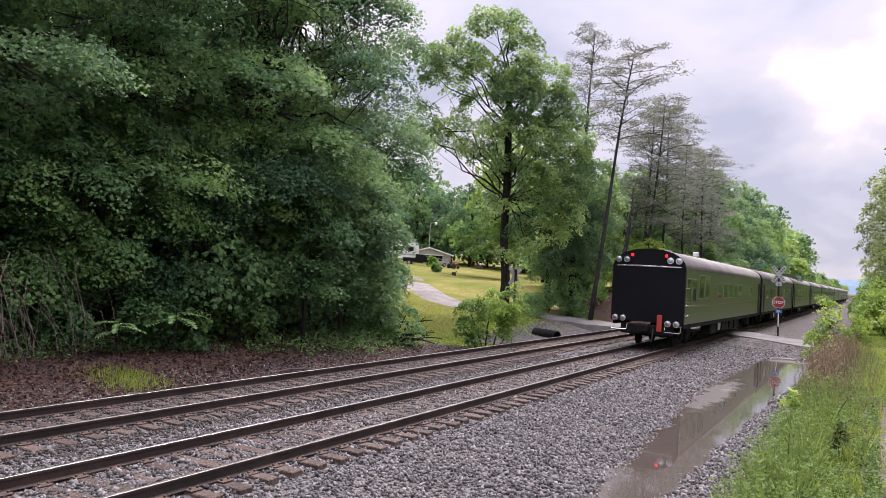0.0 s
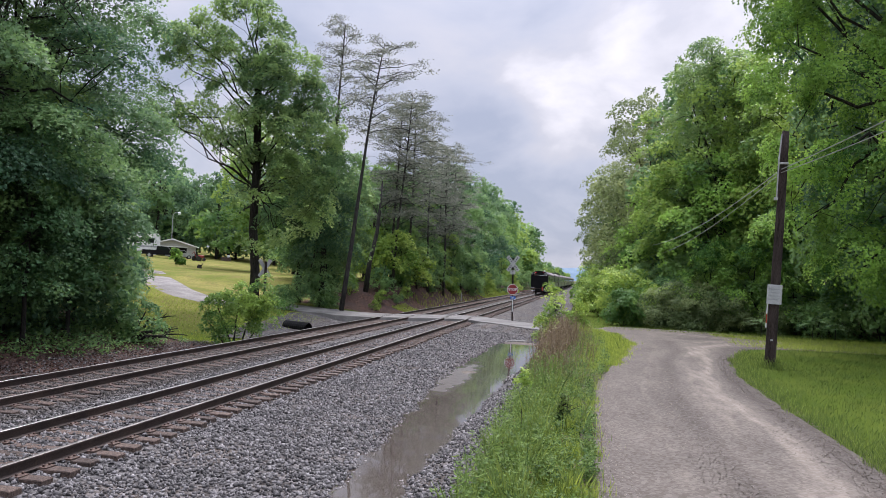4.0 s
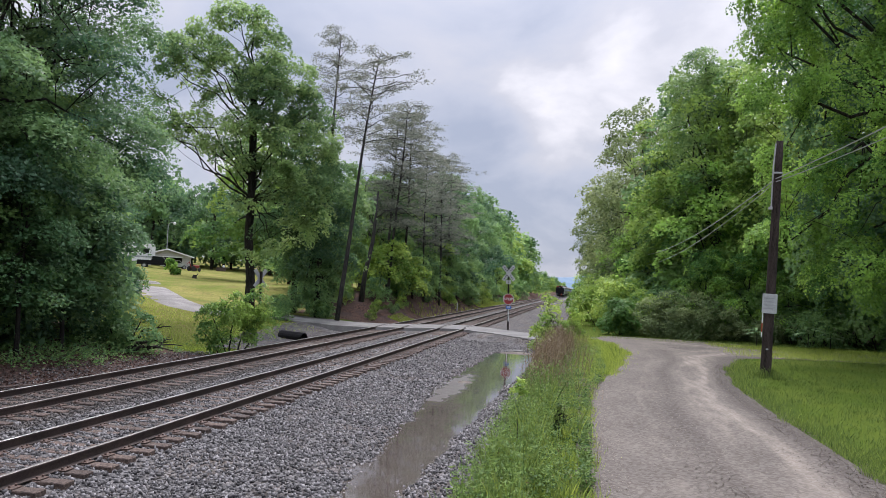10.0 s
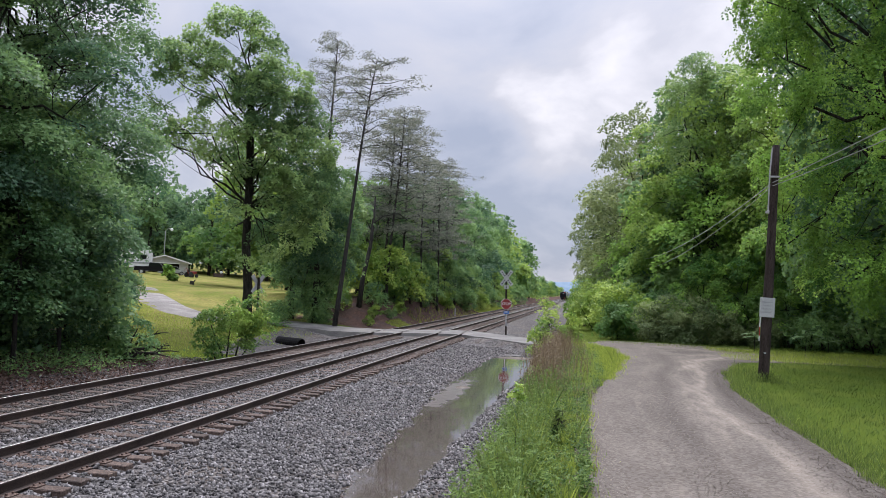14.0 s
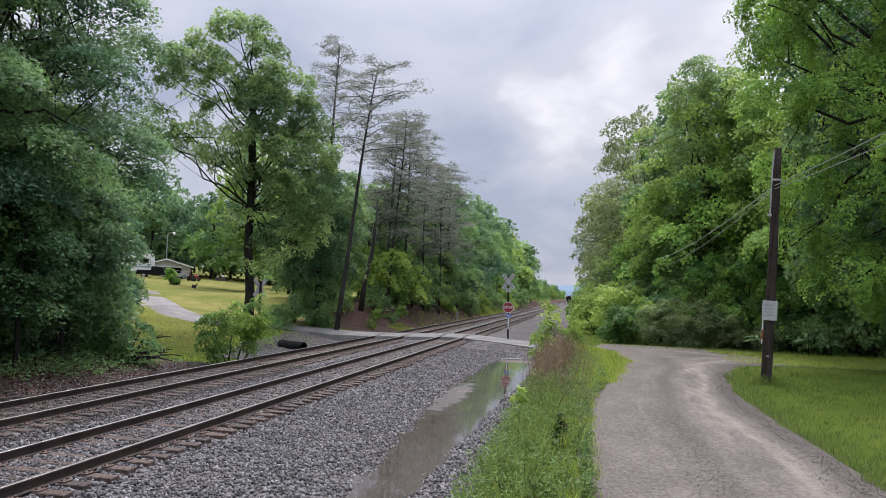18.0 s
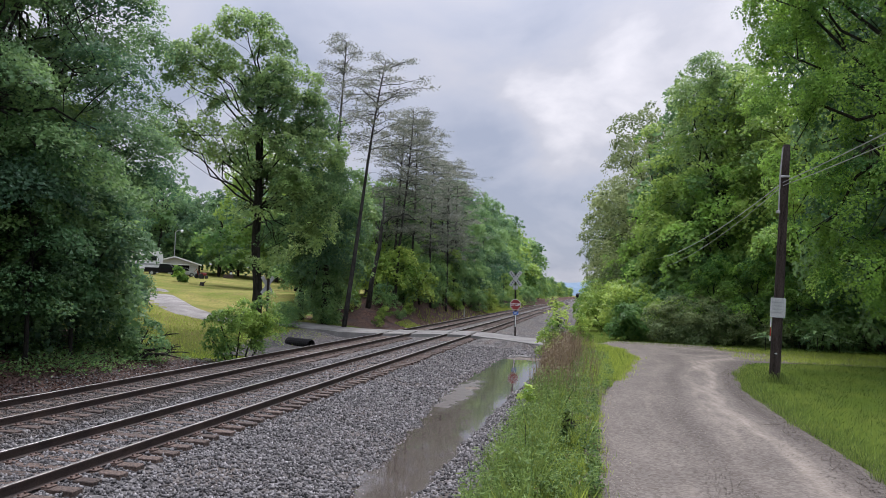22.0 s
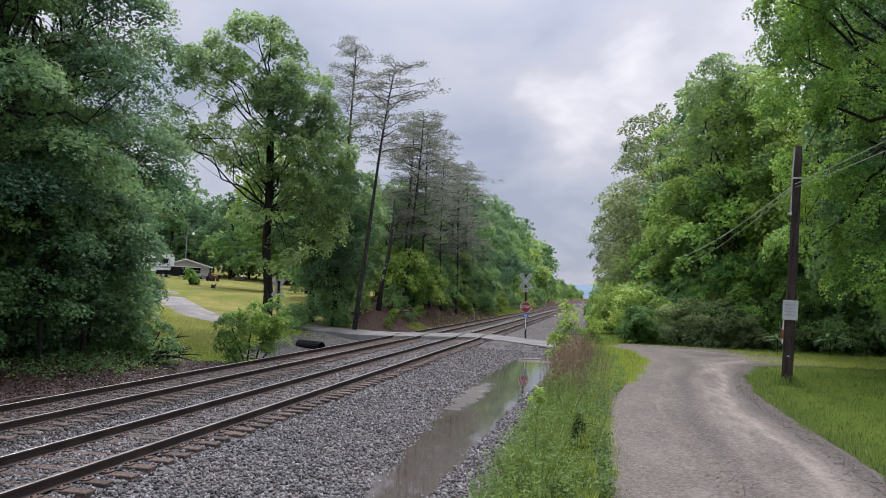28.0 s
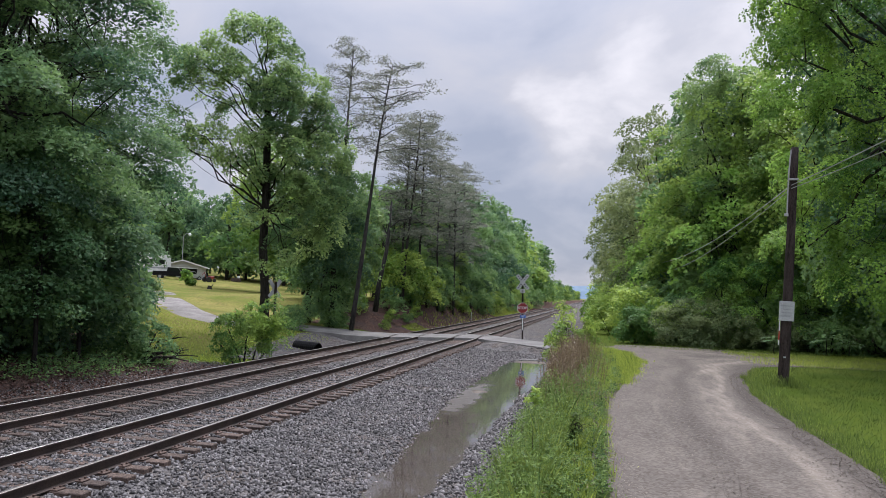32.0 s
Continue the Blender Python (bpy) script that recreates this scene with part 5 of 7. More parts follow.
grown("shrub", "dense dark shrub at the end of the wood", -26.16, 40.7, 2.7, 2.6, 0.1, M_leaf_dark, 194, n=7, clusters=80, per=60, leaf=0.12, spread=0.4, trunk_r=0.03, group="low shrubs", category="shrub", shell=0.3, stems=4)
# saplings on the verge and the bush by the culvert
grown("sapling", "thin sapling with bright young leaves on the verge", -1.35, 35.5, 2.8, 1.7, 0.5, M_leaf_bright, 200, n=6, clusters=80, per=15, leaf=0.1, spread=0.2, trunk_r=0.02, group="verge saplings", category="sapling", shell=0.15, droop=-0.1)
grown("sapling", "thin sapling with bright young leaves on the verge", -1.5, 32.5, 1.9, 1.4, 0.3, M_leaf_bright, 201, n=5, clusters=80, per=15, leaf=0.1, spread=0.2, trunk_r=0.016, group="verge saplings", category="sapling", shell=0.15, droop=-0.1)
grown("sapling", "thin sapling with bright young leaves on the verge", -0.4, 40.5, 1.9, 1.3, 0.3, M_leaf_bright, 202, n=5, clusters=80, per=15, leaf=0.1, spread=0.2, trunk_r=0.016, group="verge saplings", category="sapling", shell=0.15, droop=-0.1)
grown("weed", "small bright green weed at the gravel's edge", -0.93, 12.3, 1.3, 0.26, 1.0, M_leaf_bright, 203, n=5, clusters=30, per=11, leaf=0.055, spread=0.06, limbs=False, trunk_r=0.006, group="verge weeds", category="weed", shell=0.2)
grown("weed", "dark dock weed standing in the grass", -0.34, 14.6, 0.62, 0.22, 0.08, M_grass, 204, n=5, clusters=60, per=10, leaf=0.05, spread=0.05, trunk_r=0.008, group="verge weeds", category="weed", shell=0.2)
BUSH = [(0.1, 0, 2.0, 0.75, 0.75, 0.55), (-0.7, 0.1, 1.75, 0.6, 0.7, 0.5), (0.75, -0.1, 1.8, 0.65, 0.7, 0.5), (-1.0, 0, 1.15, 0.5, 0.6, 0.42), (1.0, 0.1, 1.2, 0.5, 0.6, 0.45), (0.0, 0.2, 1.3, 0.8, 0.8, 0.5), (-0.4, -0.2, 0.75, 0.5, 0.5, 0.35), (0.5, -0.1, 0.75, 0.5, 0.5, 0.35), (0.85, 0.1, 2.45, 0.5, 0.5, 0.42), (0.25, 0, 2.55, 0.35, 0.4, 0.3), (1.15, 0.1, 2.75, 0.45, 0.45, 0.36), (1.35, 0, 2.1, 0.45, 0.5, 0.4), (1.3, 0.1, 1.5, 0.4, 0.5, 0.4)]
tree("bush", "loose round green bush by the grassy hollow", on_land(-13.95, 29.2), 25, BUSH, M_leaf_fresh, 0.03, 1.0, 205, 210, 40, 0.09, 0.27, fresh=0.4, shell=0.3, category="bush", stems=6)


# ---- grass, weeds, litter, loose stone ----
def blades(name, label, rng, P, h, mat, width=0.012, lean=0.35, category="grass", tint=None):
    """Upright tapered blades, each bent over at its tip."""
    n = len(P)
    a = rng.uniform(0, 2 * math.pi, n)
    side = np.stack([np.cos(a), np.sin(a), np.zeros(n)], 1)
    tip = np.stack([np.cos(a + 1.3), np.sin(a + 1.3), np.zeros(n)], 1) * (rng.uniform(0, 1, n) * lean * h)[:, None]
    up = np.stack([np.zeros(n), np.zeros(n), h], 1)
    w = np.broadcast_to(width, (n,))[:, None]
    V = np.stack([P - side * w, P + side * w, P + up * 0.6 + tip * 0.5 + side * w * 0.7, P + up + tip], 1).reshape(-1, 3)
    F = np.arange(4 * n).reshape(n, 4)
    me = raw_mesh(name, V, F, ("tint", np.clip(rng.normal(0.5, 0.22, n) if tint is None else tint, 0, 1)))
    return tagged(link(name, me, mat), label, category, kind="stuff")


rng = np.random.default_rng(77)


def scatter(n, x0, x1, y0, y1, near=1.0):
    """Points over a stretch, closer together at small y."""
    u = rng.uniform(0, 1, n) ** near
    return np.stack([rng.uniform(x0, x1, n), y0 + (y1 - y0) * u], 1)


def standing(xy, dz=-0.02):
    return np.column_stack([xy, land(xy[:, 0], xy[:, 1]) + dz])


xy = scatter(52000, -1.95, 1.0, 7.5, 46, 1.7)
edge_r = np.interp(xy[:, 1], [7, 20, 27, 36, 41, 46], [0.16, 0.24, 0.98, 1.95, 1.5, 0.2]) + 0.16 * wobble(xy[:, 0] * 0, xy[:, 1], 0.7, 6) + rng.exponential(0.07, len(xy))
left_edge = -1.55 + 0.16 * wobble(xy[:, 0] * 0, xy[:, 1], 0.8)
xy[:, 0] = left_edge + (xy[:, 0] + 1.95) / 2.95 * (edge_r - left_edge)
clump = np.clip(0.5 + 0.6 * wobble(xy[:, 0], xy[:, 1], 0.4) + 0.35 * wobble(xy[:, 0], xy[:, 1], 0.17, 9), 0, 1.2)
h = (0.05 + 0.42 * clump ** 2.5) * rng.uniform(0.5, 1.3, len(xy)) * np.interp(xy[:, 0], [-1.7, -1.1, -0.6, -0.1, 0.3], [0.45, 0.9, 1.0, 0.9, 0.6])
half = rng.uniform(0, 1, len(xy)) < np.interp(xy[:, 0], [-1.5, -0.7, 0.1], [0.9, 0.66, 0.3]) + 0.3 * wobble(xy[:, 0], xy[:, 1], 0.7, 5)
# patchy tint paints shadow and highlight among the clumps
blades("verge_grass", "fresh green grass on the verge between ditch and road", rng, standing(xy[half]), h[half], M_grass, 0.006, 0.6, tint=0.45 + 0.35 * wobble(xy[half, 0], xy[half, 1], 0.35, 4) + rng.normal(0, 0.15, int(half.sum())))
blades("verge_grass", "pale yellow-green grass mixed into the verge", rng, standing(xy[~half]), 0.75 * h[~half], M_fieldgrass, 0.006, 0.6)
# taller stems with narrow leaves on the ditch side
xy = scatter(420, -1.7, -0.5, 8, 24, 1.2)
P = standing(xy)
hh = rng.uniform(0.3, 0.85, len(P))
blades("tall_stems", "tall thin green stems in the verge", rng, P, hh, M_weed, 0.006, 0.15, "weeds")
idx = np.repeat(np.arange(len(P)), 16)
C = P[idx] + np.column_stack([rng.normal(0, 0.05, (len(idx), 2)), hh[idx] * rng.uniform(0.2, 1.0, len(idx))])
V, F = leaf_quads(rng, C, 0.105, 0.2, -0.1)
tagged(link("stem_leaves", raw_mesh("stem_leaves", V, F, ("tint", rng.uniform(0.3, 1.0, len(C)))), M_weed), "narrow leaves on tall verge stems", "weeds", kind="stuff")
# dry brown weeds
xy = np.concatenate([scatter(420, -1.45, 0.35, 20, 39, 1.0), scatter(60, -1.8, 0.3, 9, 22, 1.0)])
xy[:, 0] += 0.3 * wobble(xy[:, 0], xy[:, 1], 1.5)
blades("dry_weeds", "dry brown weed stalks standing in the verge", rng, standing(xy), np.where(xy[:, 1] > 21, rng.beta(2, 2.2, len(xy)) * 1.25 + 0.1, rng.uniform(0.2, 0.5, len(xy))), M_straw, 0.005, 0.22, "dry weeds")
idx = np.repeat(np.arange(len(xy)), 9)
C = standing(xy)[idx] + np.column_stack([rng.normal(0, 0.07, (len(idx), 2)), rng.uniform(0.1, 1.0, len(idx)) * np.where(xy[idx, 1] > 21, 0.85, 0.4)])
V, F = leaf_quads(rng, C, 0.06, 0.2, 0.1)
tagged(link("dry_seed_heads", raw_mesh("dry_seed_heads", V, F, ("tint", rng.uniform(0.1, 0.9, len(C)))), M_straw), "thin dry seed heads on weed stalks", "dry weeds", kind="stuff")
# low broad-leaved weeds among the grass, in patches
xy = scatter(5200, -1.7, 0.9, 8, 40, 1.5)
xy[:, 0] = np.minimum(xy[:, 0], np.interp(xy[:, 1], [7, 20, 27, 36, 40], [0.1, 0.2, 0.9, 1.8, 1.4]))
xy = xy[wobble(xy[:, 0], xy[:, 1], 0.6, 3) > -0.1]
idx = np.repeat(np.arange(len(xy)), 9)
C = standing(xy)[idx] + np.column_stack([rng.normal(0, 0.06, (len(idx), 2)), np.abs(rng.normal(0.16, 0.1, len(idx)))])
V, F = leaf_quads(rng, C, 0.055, 0.6, 0.0)
tagged(link("broad_leaved_weeds", raw_mesh("broad_leaved_weeds", V, F, ("tint", np.clip(rng.normal(0.5, 0.25, len(xy))[idx] + rng.normal(0, 0.12, len(idx)), 0, 1))), M_weed), "low broad-leaved weeds in the verge grass", "weeds", kind="stuff")
# the lawn by the pole, and the strip at the wood's foot
xy = scatter(90000, 4.7, 24, 12, 40, 1.5)
edge = np.interp(xy[:, 1], [11, 20, 26, 31, 34, 37, 40], [4.75, 4.75, 4.9, 5.6, 6.4, 7.5, 12])
edge += 0.16 * wobble(xy[:, 0] * 0, xy[:, 1], 0.9) + 0.1 * wobble(xy[:, 0] * 0, xy[:, 1], 0.3, 2) - rng.exponential(0.09, len(xy))
keep = (xy[:, 0] > edge) & (xy[:, 0] < 3 + xy[:, 1] * 0.55)
xy = xy[keep]
blades("lawn", "mown bright green lawn round the pole", rng, standing(xy), 0.075 * rng.uniform(0.3, 1.8, len(xy)) * (1 + 0.5 * wobble(xy[:, 0], xy[:, 1], 0.5)), M_lawn, 0.008, 1.6)
xy = scatter(7000, 0, 1, 12, 35, 1.2)
xy[:, 0] = np.interp(xy[:, 1], [11, 20, 26, 31, 34, 37], [4.75, 4.75, 4.9, 5.6, 6.4, 7.5]) + 0.16 * wobble(xy[:, 0] * 0, xy[:, 1], 0.9) + np.abs(rng.normal(0, 0.35, len(xy))) - 0.1
blades("lawn_edge_grass", "longer uncut grass along the lawn's edge", rng, standing(xy), 0.15 * rng.uniform(0.3, 1.5, len(xy)) * (1 + 0.5 * wobble(xy[:, 0], xy[:, 1], 0.4)), M_grass, 0.007, 0.7)
xy = scatter(46000, 7.0, 32, 38.4, 46.6, 1.0)
xy = xy[rng.uniform(0, 1, len(xy)) < smoothstep(7.4, 11.5, xy[:, 0] + 0.5 * np.abs(xy[:, 1] - 42.5) + 1.2 * wobble(xy[:, 0], xy[:, 1], 1.6))]
blades("side_road_grass", "short bright grass growing over the side road", rng, standing(xy), 0.17 * rng.uniform(0.4, 1.4, len(xy)), M_fieldgrass, 0.012, 0.8)
xy = scatter(22000, -0.5, 30, 46.4, 60, 1.3)
blades("wood_foot_grass", "rough grass at the foot of the wood", rng, standing(xy), 0.14 * rng.uniform(0.4, 1.4, len(xy)), M_grass, 0.008, 0.7)
xy = np.array([6.6, 29.2]) + rng.normal(size=(1500, 2)) * (0.5, 0.45)
blades("pole_grass", "long grass round the foot of the pole", rng, standing(xy), 0.4 * rng.uniform(0.3, 1.25, len(xy)) * np.exp(-((xy - (6.6, 29.2)) ** 2).sum(1) / 0.7), M_grass, 0.007, 0.6)
# rough grass of the field past the tracks
xy = scatter(52000, -40, -15.3, 27, 50, 1.0)
keep = (litter_map(xy[:, 0], xy[:, 1]) < 0.4) & (xy[:, 1] < 56 + 0.9 * np.clip(-xy[:, 0] - 22, 0, 99)) & (xy[:, 1] > 24 + np.clip(-xy[:, 0] - 16, 0, 99) * 0.55)
dr = np.abs(xy[:, 1] - np.interp(-xy[:, 0], [19, 22.5, 26.5, 32, 40, 48, 60], [47.6, 45.5, 48, 55.5, 66.2, 83, 107]))
xy = xy[keep & (dr > 3.0)]
blades("field_grass", "sunlit yellow-green grass on the slope to the house", rng, standing(xy), 0.11 * rng.uniform(0.4, 1.4, len(xy)), M_fieldgrass, 0.012, 0.8)
# bright grass where the verge widens to the crossing
xy = scatter(11000, 0, 1, 26, 45, 1.0)
xy[:, 0] = np.interp(xy[:, 1], [20, 27, 36, 41, 46], [0.5, 1.15, 2.05, 1.6, 0.3]) - 1.5 * xy[:, 0] ** 1.5 + 0.16 * wobble(xy[:, 1] * 0, xy[:, 1], 1.0) + rng.exponential(0.1, len(xy))
blades("verge_grass", "bright lime green grass where the verge widens", rng, standing(xy), 0.16 * rng.uniform(0.4, 1.5, len(xy)), M_fieldgrass, 0.009, 0.6)
# the brown weed thicket at the puddle's end
xy = np.concatenate([np.array([-1.05, 26.0]) + rng.normal(size=(650, 2)) * (0.26, 2.6), np.array([-0.9, 33.5]) + rng.normal(size=(650, 2)) * (0.32, 2.8)])
hh = rng.beta(2.2, 2.0, len(xy)) * 1.45 + 0.1
blades("dry_weeds", "thicket of brown dead weed stalks by the puddle", rng, standing(xy), hh, M_straw, 0.006, 0.25, "dry weeds")
idx = np.repeat(np.arange(len(xy)), 12)
C = standing(xy)[idx] + np.column_stack([rng.normal(0, 0.08, (len(idx), 2)), rng.uniform(0.25, 1.0, len(idx)) * hh[idx]])
V, F = leaf_quads(rng, C, 0.075, 0.28, 0.1)
tagged(link("dry_seed_heads", raw_mesh("dry_seed_heads", V, F, ("tint", rng.uniform(0.0, 0.9, len(C)))), M_straw), "brown seed heads of the weed thicket", "dry weeds", kind="stuff")
# a grass tuft on the litter and bits along the bank
xy = np.array([-15.3, 12.5]) + rng.normal(size=(1500, 2)) * (0.5, 0.42)
blades("grass_patch", "yellow-green grass patch on brown leaf litter", rng, standing(xy), 0.12 * rng.uniform(0.5, 1.4, len(xy)), M_fieldgrass, 0.01, 0.6)
xy = np.concatenate([scatter(5000, -16.2, -14.4, 112, 170, 1.0), scatter(1500, -15.6, -14.3, 61, 66, 1.0), scatter(700, -16.5, -14.4, 66, 110, 1.0)])
blades("bank_grass", "patchy grass on the cutting's bank", rng, standing(xy), np.where(xy[:, 1] < 70, 0.08, 0.25) * rng.uniform(0.4, 1.4, len(xy)), M_fieldgrass, 0.03, 0.6)
# low plants at the wood's foot
xy = scatter(620, -20.5, -15.2, 1, 28, 1.0)
xy = xy[(xy[:, 0] < np.interp(xy[:, 1], [0, 16, 20, 28], [-17.6, -17.4, -15.6, -15.3]))]
P = standing(xy)
idx = np.repeat(np.arange(len(P)), 34)
C = P[idx] + np.column_stack([rng.normal(0, 0.24, (len(idx), 2)), np.abs(rng.normal(0.12, 0.16, len(idx)))]) * rng.uniform(0.5, 1.5, len(P))[idx][:, None]
V, F = leaf_quads(rng, C, 0.11, 0.55, 0.2)
tagged(link("undergrowth", raw_mesh("undergrowth", V, F, ("tint", rng.uniform(0, 1, len(C)))), M_leaf_mid), "low green undergrowth along the wood's foot", "undergrowth", kind="stuff")
# fallen leaves
xy = scatter(26000, -20.5, -13.1, 2, 27, 1.0)
P = standing(xy, 0.02)
V, F = leaf_quads(rng, P, 0.11, 0.62, 0.0, bend=0.12)
tagged(link("leaf_litter", raw_mesh("leaf_litter", V, F, ("tint", rng.uniform(0, 1, len(P)))), M_dryleaf), "brown fallen leaves under the wood", "leaf litter", kind="stuff")


def stones(name, label, n, x0, x1, y0, y1, size, near, height=ballast, mat=None, shift=None):
    xy = scatter(n, x0, x1, y0, y1, near)
    if shift:
        xy[:, 0] += shift(xy[:, 1])
    for c in (TRACK_R, TRACK_L):                              # keep the ties swept
        d = np.abs(xy[:, 0] - c)
        ph = np.abs(((xy[:, 1] - 3.0) / 0.515 + 0.5) % 1.0 - 0.5) * 0.515
        xy = xy[~((ph < 0.125) & (d < 1.32) & (rng.uniform(0, 1, len(xy)) < np.where(d < 0.7, 0.55, 0.93))) & (np.abs(d - 0.75) > 0.07)]
    z = height(xy[:, 0], xy[:, 1])
    keep = z > WATER - 0.05
    xy, z = xy[keep], z[keep]
    n = len(xy)
    s = size * rng.uniform(0.55, 1.35, n)
    o = np.array([(1, 0, 0), (-1, 0, 0), (0, 1, 0), (0, -1, 0), (0, 0, 1), (0, 0, -1)], float)
    V = o[None] * s[:, None, None] * rng.uniform(0.35, 0.75, (n, 6, 1)) + rng.normal(size=(n, 6, 3)) * (s * 0.13)[:, None, None]
    a = rng.uniform(0, 6.28, n)
    c, k = np.cos(a)[:, None], np.sin(a)[:, None]
    tilt = rng.normal(0, 0.5, n)[:, None]
    x, y, zz = V[..., 0] * c - V[..., 1] * k, V[..., 0] * k + V[..., 1] * c, V[..., 2]
    x, zz = x * np.cos(tilt) - zz * np.sin(tilt), x * np.sin(tilt) + zz * np.cos(tilt)
    V = np.stack([x + xy[:, :1], y + xy[:, 1:], zz + (z + s * 0.12)[:, None]], -1).reshape(-1, 3)
    f = np.array([(0, 2, 4), (2, 1, 4), (1, 3, 4), (3, 0, 4), (2, 0, 5), (1, 2, 5), (3, 1, 5), (0, 3, 5)])
    F = (np.arange(n)[:, None, None] * 6 + f[None]).reshape(-1, 3)
    tint = np.repeat(np.clip(rng.beta(1.1, 1.9, n), 0, 1), 8)
    tagged(link(name, raw_mesh(name, V, F, ("tint", tint)), mat or M_stone), label, "gravel", kind="stuff")


stones("loose_ballast", "loose grey ballast stones beside the rails", 36000, -10.0, -1.6, 4.5, 22, 0.057, 1.0)
stones("brown_ballast", "darker brown ballast stones of the far track", 22000, -13.4, -10.0, 4.5, 28, 0.055, 1.0, mat=M_brownstone)
stones("loose_ballast", "loose grey ballast stones further along", 18000, -10.0, -1.6, 22, 44, 0.068, 1.2)


def road_top(x, y):
    return land(x, y) + 0.028


stones("road_gravel", "small loose stones scattered over the gravel road", 4200, 1.7, 4.8, 9.5, 30, 0.018, 1.4, road_top, M_pebble)
stones("road_edge_gravel", "loose grey gravel along the road's edge", 5200, 0.0, 0.8, 9.5, 24, 0.028, 1.3, road_top, M_pebble)
stones("road_edge_gravel", "loose brown gravel along the lawn's edge", 2400, -0.6, 0.2, 11, 33, 0.019, 1.2, road_top, M_pebble, lambda y: np.interp(y, [11, 20, 26, 31, 34], [4.75, 4.75, 4.9, 5.6, 6.4]))
stones("road_edge_gravel", "loose grey gravel where the verge widens", 1800, -0.3, 0.5, 20, 40, 0.022, 1.0, road_top, M_pebble, lambda y: np.interp(y, [20, 27, 36, 40], [0.3, 1.05, 2.0, 1.7]))
stones("verge_gravel", "scattered gravel in the leaf litter", 5000, -15.6, -13.2, 4, 30, 0.05, 1.0, lambda x, y: land(x, y) + 0.01)
# dark trees close behind the house
for k in range(14):
    a, d = radians(19 + k * 1.35), 150 + 9 * (k % 3)
    copy_thing(deep, pose(*on_land(-math.sin(a) * d, math.cos(a) * d), 0, 0, 47 * k) @ Matrix.Scale(0.98 if k > 8 else 0.76 if k > 6 else 0.84, 4))


# ---- the crossing's sign, the pole, the wires ----
def bars(parent, name, x0, x1, y, z0, z1, mat):
    part(name, Geo().box(x0, x1, y - 0.003, y, z0, z1), mat, parent)


def lettering(text, size, m, mat, parent, name="lettering", depth=0.002):
    c = bpy.data.curves.new(name, "FONT")
    c.body, c.size, c.align_x, c.align_y, c.extrude = text, size, "CENTER", "CENTER", depth
    c.offset = size * 0.012
    tmp = bpy.data.objects.new(name, c)
    me = bpy.data.meshes.new_from_object(tmp)
    bpy.data.objects.remove(tmp)
    ob = link(name, me, mat, parent)
    ob.matrix_basis = m
    return ob


def crossing_sign(x, y, facing, label, front=True, lean=0.0):
    t = thing("railroad_crossing_sign", label, "crossing sign", (x, y, float(np.clip(ballast(x, y), -0.3, 0)) if -14 < x < -1 else float(land(x, y))), facing)
    t.matrix_basis = t.matrix_basis @ pose(0, 0, 0 if front else -1.3, 0, lean, 0)
    post = part("post", Geo().box(-0.055, 0.055, -0.05, 0.05, -0.3, 4.4, 0.006), M_pole, t, "dark weathered post")
    part("reflective_strip", Geo().box(-0.03, 0.03, -0.056, -0.051, 0.8, 1.6), M_white, post, "white reflective strip")
    face = M_crossbuck if front else M_signback
    for a in (53, -53):
        g = Geo().box(-0.61, 0.61, -0.012, 0.012, -0.115, 0.115, 0.004)
        b = part("crossbuck_blade", g, face, t, "white crossbuck board")
        b.matrix_basis = pose(0, -0.07 - 0.03 * (a < 0), 4.02, 0, a, 0)
        if front:
            for k in range(8):
                if abs(k - 3.5) > 1:
                    part("letter_bar", Geo().box(-0.49 + k * 0.135, -0.44 + k * 0.135, -0.016, -0.0125, -0.05, 0.05), M_black, b)
    if front:
        plate = part("track_count_plate", Geo().box(-0.17, 0.17, -0.075, -0.055, 3.3, 3.56, 0.004), M_crossbuck, t, "white plate below the crossbuck")
        lettering("2", 0.2, pose(0, -0.077, 3.43, 90, 0, 0), M_black, plate)
        octo = [(0.38 * math.cos(radians(22.5 + 45 * k)), 2.28 + 0.38 * math.sin(radians(22.5 + 45 * k))) for k in range(8)]
        octi = [(0.352 * math.cos(radians(22.5 + 45 * k)), 2.28 + 0.352 * math.sin(radians(22.5 + 45 * k))) for k in range(8)]
        s = part("stop_sign", Geo().prism(octo, -0.075, -0.06), M_white, t, "red octagonal stop sign")
        part("red_face", Geo().prism(octi, -0.079, -0.0755), M_red, s)
        lettering("STOP", 0.245, pose(0, -0.081, 2.28, 90, 0, 0), M_white, s)
        blue = part("blue_notice", Geo().box(-0.16, 0.2, -0.072, -0.058, 1.62, 1.82, 0.003), M_blue, t, "small blue notice plate")
        for k in range(3):
            bars(blue, "text_bar", -0.11, 0.13 - 0.03 * k, -0.0725, 1.765 - 0.045 * k, 1.782 - 0.045 * k, M_white)
    return t


crossing_sign(-4.79, 51.6, 8, "white crossbuck over a red stop sign on a dark post", True, -1.5)
crossing_sign(-18.0, 41.2, 238, "weathered crossbuck seen from behind among bushes", False)


